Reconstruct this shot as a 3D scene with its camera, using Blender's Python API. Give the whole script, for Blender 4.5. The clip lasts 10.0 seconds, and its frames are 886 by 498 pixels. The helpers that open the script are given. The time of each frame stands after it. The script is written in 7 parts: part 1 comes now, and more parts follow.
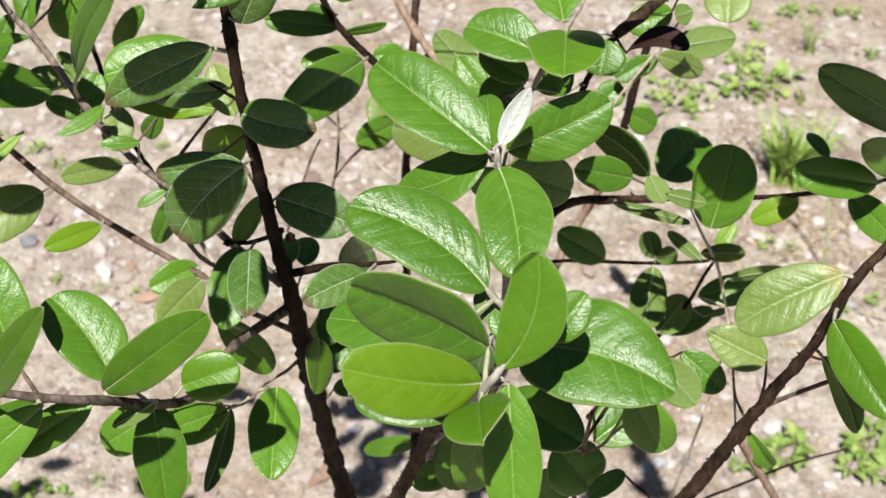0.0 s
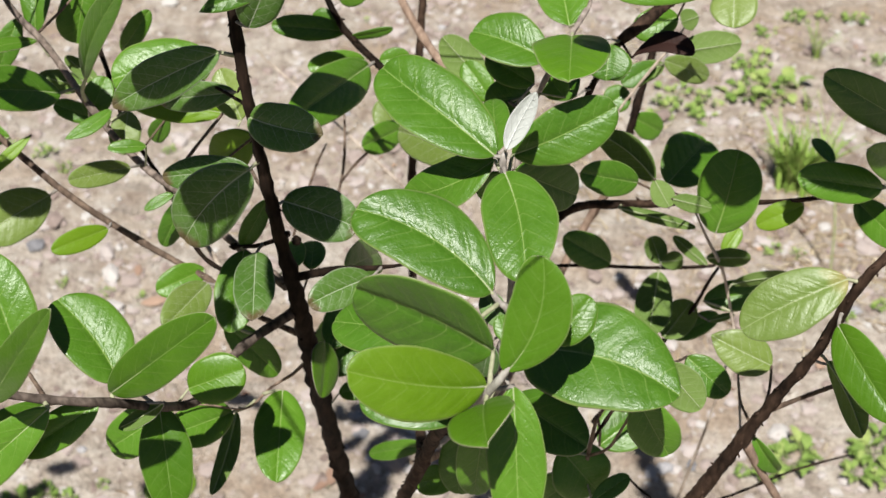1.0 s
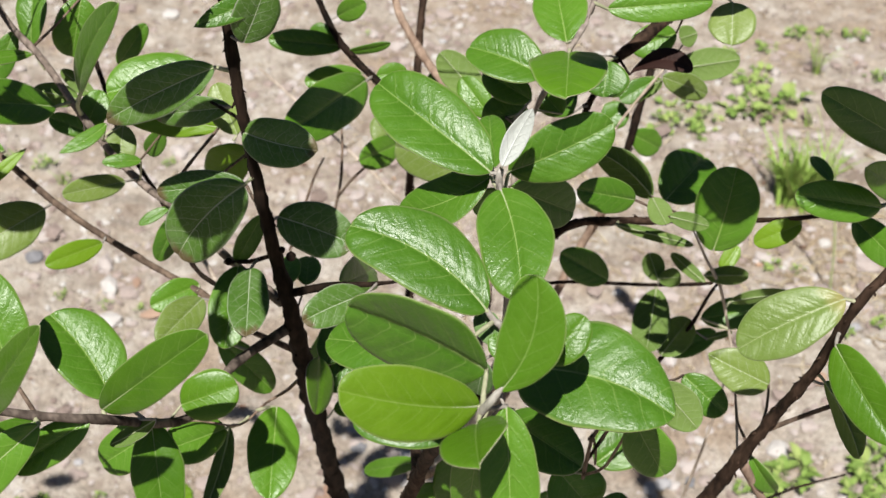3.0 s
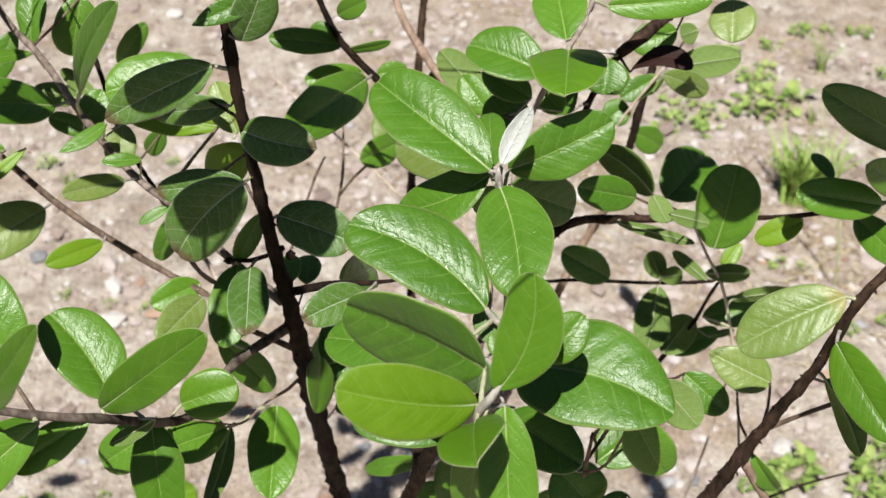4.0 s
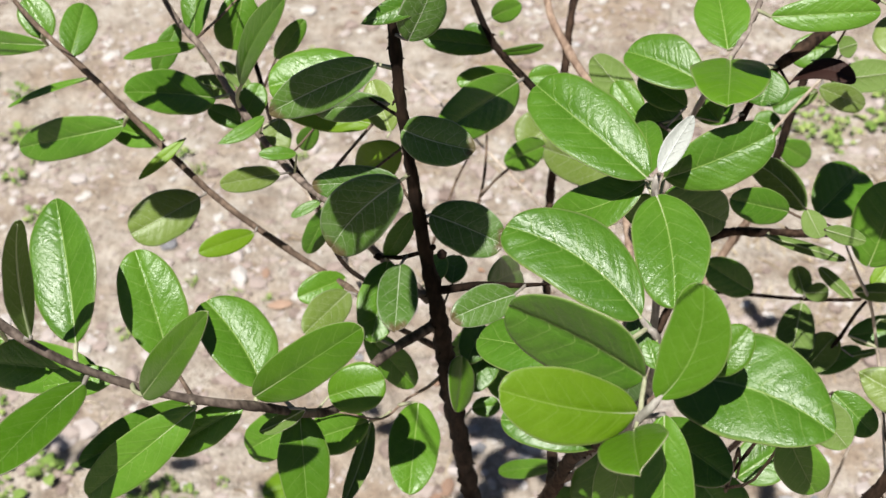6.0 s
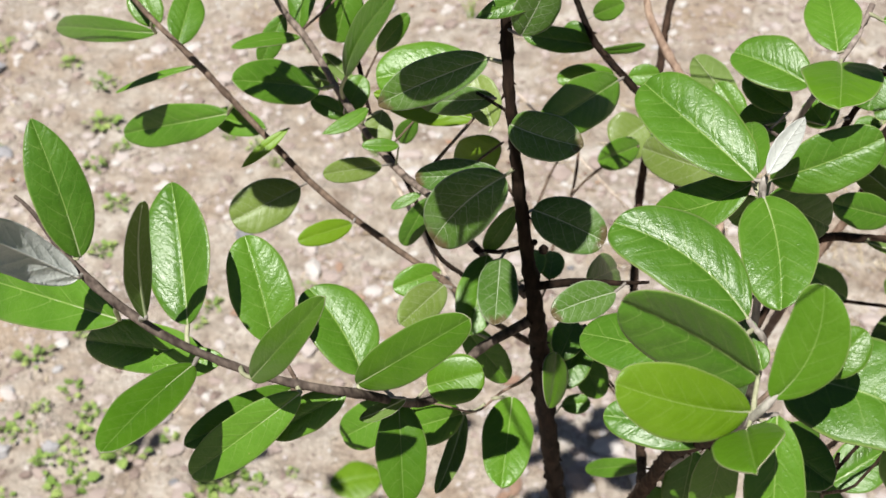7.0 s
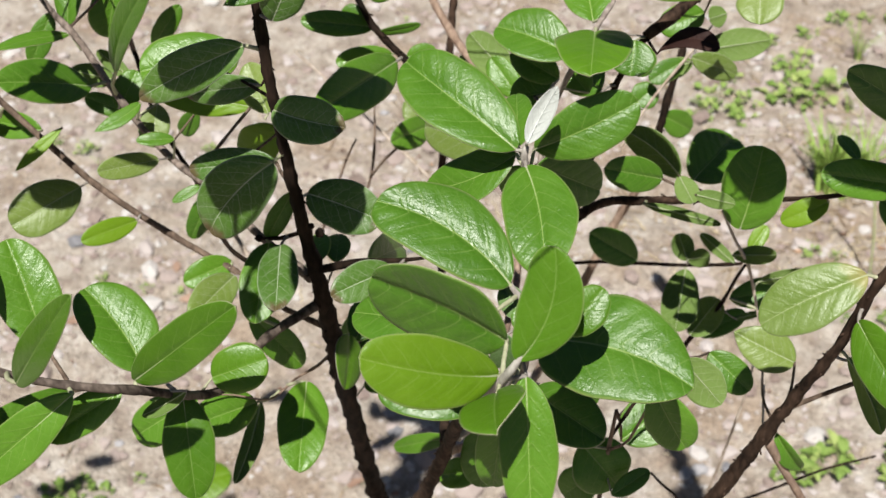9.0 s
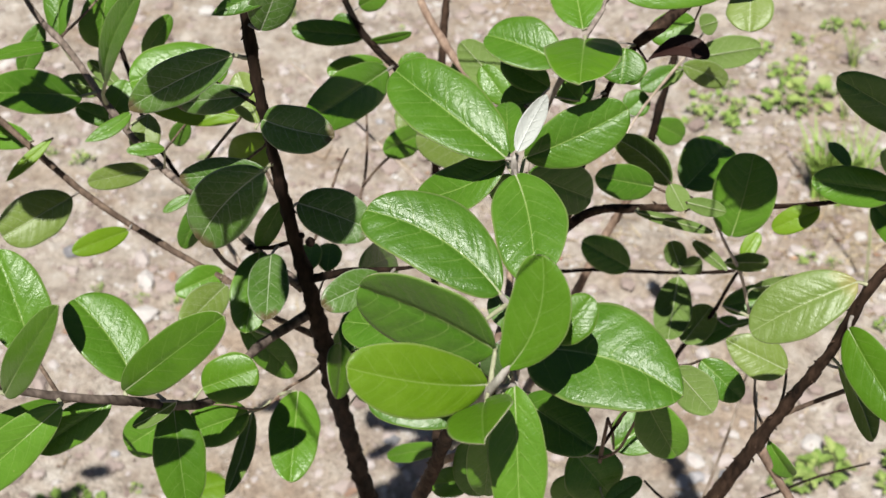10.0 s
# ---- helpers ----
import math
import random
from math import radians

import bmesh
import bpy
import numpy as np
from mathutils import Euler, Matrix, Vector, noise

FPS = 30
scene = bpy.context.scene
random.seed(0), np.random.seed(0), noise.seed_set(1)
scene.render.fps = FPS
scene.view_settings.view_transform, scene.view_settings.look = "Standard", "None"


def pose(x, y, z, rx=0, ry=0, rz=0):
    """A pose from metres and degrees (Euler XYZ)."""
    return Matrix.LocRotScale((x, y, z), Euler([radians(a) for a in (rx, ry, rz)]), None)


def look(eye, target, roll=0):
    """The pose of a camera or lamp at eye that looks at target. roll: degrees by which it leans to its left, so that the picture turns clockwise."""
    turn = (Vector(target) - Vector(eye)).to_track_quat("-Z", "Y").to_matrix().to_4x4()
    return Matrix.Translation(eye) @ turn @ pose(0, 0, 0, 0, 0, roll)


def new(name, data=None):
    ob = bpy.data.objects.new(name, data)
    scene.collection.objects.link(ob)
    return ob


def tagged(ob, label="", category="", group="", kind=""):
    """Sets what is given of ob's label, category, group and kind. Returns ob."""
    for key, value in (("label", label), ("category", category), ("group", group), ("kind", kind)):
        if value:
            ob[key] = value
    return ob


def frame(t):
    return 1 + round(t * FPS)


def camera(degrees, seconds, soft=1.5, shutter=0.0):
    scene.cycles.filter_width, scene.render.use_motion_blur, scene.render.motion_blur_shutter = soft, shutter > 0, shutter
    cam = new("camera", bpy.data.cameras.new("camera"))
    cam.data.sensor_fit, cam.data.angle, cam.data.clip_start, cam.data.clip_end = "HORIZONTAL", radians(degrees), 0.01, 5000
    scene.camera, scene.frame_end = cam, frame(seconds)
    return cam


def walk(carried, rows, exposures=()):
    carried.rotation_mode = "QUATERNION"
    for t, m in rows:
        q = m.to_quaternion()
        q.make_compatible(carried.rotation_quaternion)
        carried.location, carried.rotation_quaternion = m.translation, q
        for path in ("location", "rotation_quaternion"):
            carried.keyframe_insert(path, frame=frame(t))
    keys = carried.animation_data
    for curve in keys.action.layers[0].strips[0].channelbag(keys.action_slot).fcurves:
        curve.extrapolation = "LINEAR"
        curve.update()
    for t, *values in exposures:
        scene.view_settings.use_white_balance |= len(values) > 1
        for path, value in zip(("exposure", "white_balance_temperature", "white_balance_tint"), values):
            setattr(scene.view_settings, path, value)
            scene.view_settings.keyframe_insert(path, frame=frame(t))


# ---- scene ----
cam = camera(37, 10.0)
walk(cam, [
    (0, look((0.0000, -0.5130, 1.5156), (0.0000, 0.0735, 0.9716), 0.00)),
    (0.5, look((-0.0006, -0.5135, 1.5164), (-0.0033, 0.0759, 0.9755), -0.00)),
    (1, look((0.0003, -0.5145, 1.5162), (-0.0035, 0.0742, 0.9745), -0.10)),
    (1.5, look((0.0006, -0.5142, 1.5168), (-0.0027, 0.0761, 0.9769), -0.03)),
    (2, look((0.0012, -0.5125, 1.5159), (-0.0031, 0.0813, 0.9799), -0.07)),
    (2.5, look((0.0016, -0.5116, 1.5155), (-0.0025, 0.0824, 0.9797), 0.22)),
    (4, look((0.0046, -0.5104, 1.5143), (-0.0027, 0.0831, 0.9779), -0.15)),
    (4.5, look((0.0052, -0.5103, 1.5142), (-0.0066, 0.0813, 0.9759), -0.59)),
    (5, look((0.0052, -0.5112, 1.5156), (-0.0082, 0.0802, 0.9770), -0.42)),
    (5.5, look((-0.0015, -0.5108, 1.5156), (-0.0331, 0.0809, 0.9782), -0.76)),
    (5.7, look((-0.0063, -0.5116, 1.5160), (-0.0607, 0.0802, 0.9805), -1.48)),
    (6.8, look((-0.0218, -0.5148, 1.5141), (-0.1213, 0.0733, 0.9809), -2.21)),
    (7, look((-0.0260, -0.5185, 1.5164), (-0.1397, 0.0669, 0.9831), -2.71)),
    (7.5, look((-0.0263, -0.5213, 1.5149), (-0.1485, 0.0613, 0.9805), -3.04)),
    (8, look((-0.0184, -0.5201, 1.5132), (-0.1189, 0.0643, 0.9761), -2.49)),
    (8.5, look((-0.0003, -0.5189, 1.5140), (-0.0422, 0.0679, 0.9720), -1.20)),
    (9, look((0.0085, -0.5194, 1.5162), (-0.0203, 0.0693, 0.9753), -1.24)),
    (9.5, look((0.0093, -0.5185, 1.5159), (-0.0215, 0.0725, 0.9776), -1.73)),
    (10, look((0.0115, -0.5188, 1.5159), (-0.0160, 0.0734, 0.9787), -1.40)),
], exposures=[(0, 0.64), (0.5, 0.47), (1.5, 0.42), (2.5, 0.43), (4.0, 0.53), (5.5, 0.54), (7.0, 0.54), (8.0, 0.46), (10.0, 0.43)])

# shallow focus on the leaves
cam.data.dof.use_dof = True
cam.data.dof.focus_distance = 0.48
cam.data.dof.aperture_fstop = 27.0

# ---- sky and sun ----
SUN_WAY = Vector((0.07, 0.41, -0.91)).normalized()
world = bpy.data.worlds.new("sky")
scene.world = world
world.use_nodes = True
wn = world.node_tree.nodes
sky = wn.new("ShaderNodeTexSky")
sky.sky_type = 'NISHITA'
sky.sun_disc = False
sky.sun_elevation = math.asin(-SUN_WAY.z)
sky.sun_rotation = math.atan2(-SUN_WAY.x, -SUN_WAY.y)
sky.air_density, sky.dust_density = 1.0, 0.8
world.node_tree.links.new(sky.outputs[0], wn["Background"].inputs[0])
wn["Background"].inputs[1].default_value = 0.029
lamp = bpy.data.lights.new("sun", 'SUN')
lamp.energy, lamp.angle, lamp.color = 5.4, radians(0.53), (1.0, 0.965, 0.91)
sun = new("sun", lamp)
sun.matrix_world = look((0, 0, 6), Vector((0, 0, 6)) + SUN_WAY)


# ---- materials ----
def shader(name):
    m = bpy.data.materials.new(name)
    m.use_nodes = True
    return m, m.node_tree.nodes, m.node_tree.links


def put(nodes, links, kind, ins=(), **props):
    n = nodes.new(kind)
    for k, v in props.items():
        if k == "operation":
            n.operation = v
        elif k == "data_type":
            n.data_type = v
        elif k == "blend_type":
            n.blend_type = v
        elif k == "feature":
            n.feature = v
    for k, v in dict(ins).items():
        if isinstance(v, bpy.types.NodeSocket):
            links.new(v, n.inputs[k])
        else:
            n.inputs[k].default_value = v
    return n


def ramp(nodes, links, fac, stops):
    n = nodes.new("ShaderNodeValToRGB")
    e = n.color_ramp.elements
    while len(e) < len(stops):
        e.new(0.5)
    for q, (p, c) in zip(e, stops):
        q.position, q.color = p, (*c, 1)
    links.new(fac, n.inputs[0])
    return n.outputs[0]


def mixc(nodes, links, fac, a, b, blend='MIX'):
    n = nodes.new("ShaderNodeMix")
    n.data_type, n.blend_type = 'RGBA', blend
    for k, v in ((0, fac), (6, a), (7, b)):
        if isinstance(v, bpy.types.NodeSocket):
            links.new(v, n.inputs[k])
        else:
            n.inputs[k].default_value = v if k == 0 else (*v, 1)
    return n.outputs[2]


def leaf_skin(name, dark, light, vein, rough, sheen_bump, through_share, vein_share, gloss=0.5, dust=0.0, burn=0.0, tan=0.0):
    """Leaf blade: midrib and side veins along the blade's own map, puckered relief between them, waxy gloss."""
    m, N, L = shader(name)
    bs = N["Principled BSDF"]
    out = N["Material Output"]
    uv = put(N, L, "ShaderNodeUVMap")
    uv.uv_map = "UVMap"
    rim = put(N, L, "ShaderNodeUVMap")
    rim.uv_map = "Edge"
    ex = put(N, L, "ShaderNodeSeparateXYZ", {0: rim.outputs[0]})
    obj = put(N, L, "ShaderNodeTexCoord").outputs["Object"]
    info = put(N, L, "ShaderNodeObjectInfo")
    wob = put(N, L, "ShaderNodeTexNoise", {"Vector": uv.outputs[0], "Scale": 5.0, "Detail": 2.0})
    sep = put(N, L, "ShaderNodeSeparateXYZ", {0: uv.outputs[0]})
    side = put(N, L, "ShaderNodeMath", {0: sep.outputs[0], 1: 0.5}, operation='SUBTRACT')
    ax = put(N, L, "ShaderNodeMath", {0: side.outputs[0]}, operation='ABSOLUTE')
    # side veins: whole numbers of the phase kept in the blade's second map
    ph = put(N, L, "ShaderNodeMath", {0: ex.outputs[1], 1: 10.0}, operation='MULTIPLY')
    pw = put(N, L, "ShaderNodeMath", {0: wob.outputs[0], 1: 0.34, 2: ph.outputs[0]}, operation='MULTIPLY_ADD')
    pq = put(N, L, "ShaderNodeMath", {0: pw.outputs[0], 1: -0.17}, operation='ADD')
    pp = put(N, L, "ShaderNodeMath", {0: pq.outputs[0], 1: 0.5}, operation='PINGPONG')
    sv = put(N, L, "ShaderNodeMapRange", {0: pp.outputs[0], 1: 0.0, 2: 0.045, 3: 1.0, 4: 0.0})
    sg = put(N, L, "ShaderNodeMapRange", {0: pp.outputs[0], 1: 0.0, 2: 0.16, 3: 1.0, 4: 0.0})
    fade = put(N, L, "ShaderNodeMapRange", {0: ax.outputs[0], 1: 0.02, 2: 0.38, 3: 1.0, 4: 0.12})
    svf = put(N, L, "ShaderNodeMath", {0: sv.outputs[0], 1: fade.outputs[0]}, operation='MULTIPLY')
    sgf = put(N, L, "ShaderNodeMath", {0: sg.outputs[0], 1: fade.outputs[0]}, operation='MULTIPLY')
    rib_w = put(N, L, "ShaderNodeMapRange", {0: sep.outputs[1], 1: 0.0, 2: 1.0, 3: 0.017, 4: 0.005})
    rib = put(N, L, "ShaderNodeMapRange", {0: ax.outputs[0], 1: 0.0, 2: rib_w.outputs[0], 3: 1.0, 4: 0.0})
    bent = put(N, L, "ShaderNodeTexNoise", {"Vector": obj, "Scale": 300.0, "Detail": 1.0})
    shift = put(N, L, "ShaderNodeVectorMath", {0: bent.outputs[1], 1: (0.0022, 0.0022, 0.0022)}, operation='MULTIPLY')
    warped = put(N, L, "ShaderNodeVectorMath", {0: obj, 1: shift.outputs[0]}, operation='ADD')
    net = put(N, L, "ShaderNodeTexVoronoi", {"Vector": warped.outputs[0], "Scale": 250.0}, feature='DISTANCE_TO_EDGE')
    netm = put(N, L, "ShaderNodeMapRange", {0: net.outputs[0], 1: 0.0, 2: 0.07, 3: 1.0, 4: 0.0})
    cell = put(N, L, "ShaderNodeTexVoronoi", {"Vector": warped.outputs[0], "Scale": 540.0}, feature='DISTANCE_TO_EDGE')
    big = put(N, L, "ShaderNodeTexNoise", {"Vector": obj, "Scale": 60.0, "Detail": 3.0})
    fine = put(N, L, "ShaderNodeTexNoise", {"Vector": obj, "Scale": 2200.0, "Detail": 2.0})
    a = put(N, L, "ShaderNodeMath", {0: info.outputs["Random"], 1: 0.7, 2: -0.35}, operation='MULTIPLY_ADD')
    b = put(N, L, "ShaderNodeMath", {0: a.outputs[0], 1: big.outputs[0]}, operation='ADD')
    col = mixc(N, L, b.outputs[0], dark, light)
    v1 = put(N, L, "ShaderNodeMath", {0: svf.outputs[0], 1: vein_share * 0.50}, operation='MULTIPLY')
    col = mixc(N, L, v1.outputs[0], col, vein)
    v3 = put(N, L, "ShaderNodeMath", {0: netm.outputs[0], 1: vein_share * 0.10}, operation='MULTIPLY')
    col = mixc(N, L, v3.outputs[0], col, vein)
    v2 = put(N, L, "ShaderNodeMath", {0: rib.outputs[0], 1: min(1.0, vein_share * 1.1)}, operation='MULTIPLY')
    col = mixc(N, L, v2.outputs[0], col, vein)
    # pale margin
    em = put(N, L, "ShaderNodeMapRange", {0: ex.outputs[0], 1: 0.935, 2: 0.985, 3: 0.0, 4: 0.6})
    col = mixc(N, L, em.outputs[0], col, tuple(0.8 * q for q in vein))
    # scattered blemishes
    spot = put(N, L, "ShaderNodeTexVoronoi", {"Vector": obj, "Scale": 95.0})
    sp = put(N, L, "ShaderNodeMapRange", {0: spot.outputs[0], 1: 0.045, 2: 0.075, 3: 0.55, 4: 0.0})
    pick = put(N, L, "ShaderNodeMath", {0: big.outputs[0], 1: 0.60}, operation='GREATER_THAN')
    spm = put(N, L, "ShaderNodeMath", {0: sp.outputs[0], 1: pick.outputs[0]}, operation='MULTIPLY')
    col = mixc(N, L, spm.outputs[0], col, (0.30, 0.27, 0.12))
    if burn:
        bv = put(N, L, "ShaderNodeMath", {0: wob.outputs[0], 1: 0.35, 2: sep.outputs[1]}, operation='MULTIPLY_ADD')
        bm = put(N, L, "ShaderNodeMapRange", {0: bv.outputs[0], 1: 1.08, 2: 1.16, 3: 0.0, 4: burn})
        col = mixc(N, L, bm.outputs[0], col, (0.10, 0.055, 0.03))
    if tan:
        tv = put(N, L, "ShaderNodeMath", {0: wob.outputs[0], 1: 0.30, 2: sep.outputs[1]}, operation='MULTIPLY_ADD')
        tm = put(N, L, "ShaderNodeMapRange", {0: tv.outputs[0], 1: 0.16, 2: 0.34, 3: tan, 4: 0.0})
        col = mixc(N, L, tm.outputs[0], col, (0.46, 0.36, 0.16))
    if dust:
        # whitish flecks and a dry film, thickest along the veins
        mote = put(N, L, "ShaderNodeTexVoronoi", {"Vector": obj, "Scale": 260.0})
        mo = put(N, L, "ShaderNodeMapRange", {0: mote.outputs[0], 1: 0.05, 2: 0.12, 3: dust, 4: 0.0})
        film = put(N, L, "ShaderNodeMapRange", {0: big.outputs[0], 1: 0.52, 2: 0.75, 3: 0.0, 4: dust * 0.35})
        mo2 = put(N, L, "ShaderNodeMath", {0: mo.outputs[0], 1: film.outputs[0]}, operation='ADD')
        mo3 = put(N, L, "ShaderNodeMath", {0: netm.outputs[0], 1: dust * 0.12, 2: mo2.outputs[0]}, operation='MULTIPLY_ADD')
        mo4 = put(N, L, "ShaderNodeMath", {0: svf.outputs[0], 1: dust * 0.3, 2: mo3.outputs[0]}, operation='MULTIPLY_ADD')
        mo4.use_clamp = True
        col = mixc(N, L, mo4.outputs[0], col, (0.44, 0.47, 0.42))
    L.new(col, bs.inputs["Base Color"])
    r = put(N, L, "ShaderNodeMapRange", {0: big.outputs[0], 1: 0.3, 2: 0.7, 3: rough - 0.05, 4: rough + 0.08})
    L.new(r.outputs[0], bs.inputs["Roughness"])
    bs.inputs["Specular IOR Level"].default_value = gloss
    nc = put(N, L, "ShaderNodeMath", {0: net.outputs[0], 1: 0.30}, operation='MINIMUM')
    cc = put(N, L, "ShaderNodeMath", {0: cell.outputs[0], 1: 0.35}, operation='MINIMUM')
    hf = put(N, L, "ShaderNodeMath", {0: fine.outputs[0], 1: 0.20}, operation='MULTIPLY')
    h1 = put(N, L, "ShaderNodeMath", {0: nc.outputs[0], 1: 0.42, 2: hf.outputs[0]}, operation='MULTIPLY_ADD')
    h2 = put(N, L, "ShaderNodeMath", {0: cc.outputs[0], 1: 0.30, 2: h1.outputs[0]}, operation='MULTIPLY_ADD')
    h3 = put(N, L, "ShaderNodeMath", {0: sgf.outputs[0], 1: -0.26, 2: h2.outputs[0]}, operation='MULTIPLY_ADD')
    bump = put(N, L, "ShaderNodeBump", {"Strength": sheen_bump, "Distance": 0.0007, "Height": h3.outputs[0]})
    L.new(bump.outputs[0], bs.inputs["Normal"])
    tr = put(N, L, "ShaderNodeBsdfTranslucent", {0: mixc(N, L, 1.0, col, (0.78, 0.95, 0.28), 'MULTIPLY')})
    mx = put(N, L, "ShaderNodeMixShader", {0: through_share, 1: bs.outputs[0], 2: tr.outputs[0]})
    L.new(mx.outputs[0], out.inputs[0])
    return m


TOPS = {
    "green": leaf_skin("leaf_green", (0.044, 0.119, 0.008), (0.094, 0.213, 0.015), (0.29, 0.38, 0.12), 0.335, 0.62, 0.12, 0.55, 0.40),
    "lime": leaf_skin("leaf_lime", (0.106, 0.212, 0.008), (0.168, 0.292, 0.015), (0.36, 0.46, 0.15), 0.38, 0.35, 0.27, 0.38, 0.32),
    "olive": leaf_skin("leaf_olive", (0.112, 0.180, 0.032), (0.175, 0.252, 0.055), (0.32, 0.37, 0.17), 0.36, 0.6, 0.2, 0.7, 0.45, 0.12, 0.0, 0.55),
    "old": leaf_skin("leaf_old", (0.042, 0.102, 0.014), (0.086, 0.172, 0.026), (0.42, 0.46, 0.34), 0.40, 0.5, 0.14, 0.9, 0.38, 0.18, 0.8),
    "silver": leaf_skin("leaf_young", (0.075, 0.15, 0.04), (0.13, 0.22, 0.07), (0.5, 0.56, 0.42), 0.5, 0.4, 0.2, 0.6, 0.3),
    "dead": leaf_skin("leaf_dead", (0.014, 0.006, 0.005), (0.034, 0.014, 0.010), (0.07, 0.03, 0.022), 0.6, 0.5, 0.05, 0.4, 0.2),
}
UNDERS = {
    "green": leaf_skin("leaf_under", (0.115, 0.192, 0.040), (0.175, 0.262, 0.068), (0.40, 0.46, 0.26), 0.65, 0.45, 0.30, 0.9, 0.15),
    "silver": leaf_skin("leaf_under_felt", (0.40, 0.42, 0.39), (0.53, 0.55, 0.52), (0.62, 0.64, 0.61), 0.9, 1.0, 0.08, 0.9, 0.05),
}
TOPS["dusty"] = leaf_skin("leaf_dusty", (0.125, 0.190, 0.034), (0.205, 0.280, 0.062), (0.42, 0.46, 0.30), 0.40, 0.45, 0.22, 0.7, 0.4, 0.22)
TOPS["soft"] = leaf_skin("leaf_soft", (0.055, 0.142, 0.006), (0.098, 0.218, 0.011), (0.32, 0.42, 0.14), 0.36, 0.4, 0.24, 0.38, 0.36)
UNDERS["soft"] = UNDERS["green"]
TOPS["rust"] = UNDERS["rust"] = leaf_skin("leaf_rust", (0.22, 0.135, 0.095), (0.38, 0.26, 0.19), (0.42, 0.32, 0.25), 0.7, 0.6, 0.1, 0.6, 0.2)
UNDERS["lime"] = UNDERS["dusty"] = UNDERS["olive"] = UNDERS["old"] = UNDERS["green"]
UNDERS["dead"] = TOPS["dead"]


def bark(name, dark, light, rough=0.85, scale=1.0, bump=0.8):
    m, N, L = shader(name)
    bs = N["Principled BSDF"]
    obj = put(N, L, "ShaderNodeTexCoord").outputs["Object"]
    mp = put(N, L, "ShaderNodeMapping", {0: obj, 3: (1.0, 1.0, 0.35)})
    n1 = put(N, L, "ShaderNodeTexNoise", {"Vector": mp.outputs[0], "Scale": 420.0 * scale, "Detail": 5.0})
    n2 = put(N, L, "ShaderNodeTexNoise", {"Vector": obj, "Scale": 55.0 * scale, "Detail": 3.0})
    s = put(N, L, "ShaderNodeMath", {0: n1.outputs[0], 1: n2.outputs[0]}, operation='ADD')
    s2 = put(N, L, "ShaderNodeMath", {0: s.outputs[0], 1: 0.5}, operation='MULTIPLY')
    L.new(ramp(N, L, s2.outputs[0], [(0.36, dark), (0.52, tuple((p + q) / 2 for p, q in zip(dark, light))), (0.64, light)]), bs.inputs["Base Color"])
    bs.inputs["Roughness"].default_value = rough
    bs.inputs["Specular IOR Level"].default_value = 0.12
    b = put(N, L, "ShaderNodeBump", {"Strength": bump, "Distance": 0.0008, "Height": n1.outputs[0]})
    L.new(b.outputs[0], bs.inputs["Normal"])
    return m


BARKS = {
    "dark": bark("bark_dark", (0.004, 0.0025, 0.0016), (0.030, 0.018, 0.012)),
    "brown": bark("bark_brown", (0.010, 0.006, 0.004), (0.072, 0.044, 0.030)),
    "twig": bark("bark_twig_pale", (0.060, 0.046, 0.038), (0.27, 0.215, 0.18)),
    "brown2": bark("bark_twig_brown", (0.040, 0.027, 0.021), (0.20, 0.145, 0.108)),
    "grey2": bark("bark_twig_grey", (0.030, 0.022, 0.018), (0.175, 0.138, 0.115)),
    "grey": bark("bark_grey", (0.13, 0.10, 0.085), (0.36, 0.31, 0.27)),
    "tan": bark("bark_tan", (0.16, 0.105, 0.078), (0.36, 0.265, 0.20)),
    "silver": bark("bark_silver", (0.15, 0.13, 0.112), (0.42, 0.39, 0.35), 0.9),
    "pale": bark("bark_pale", (0.28, 0.22, 0.17), (0.58, 0.50, 0.42)),
}


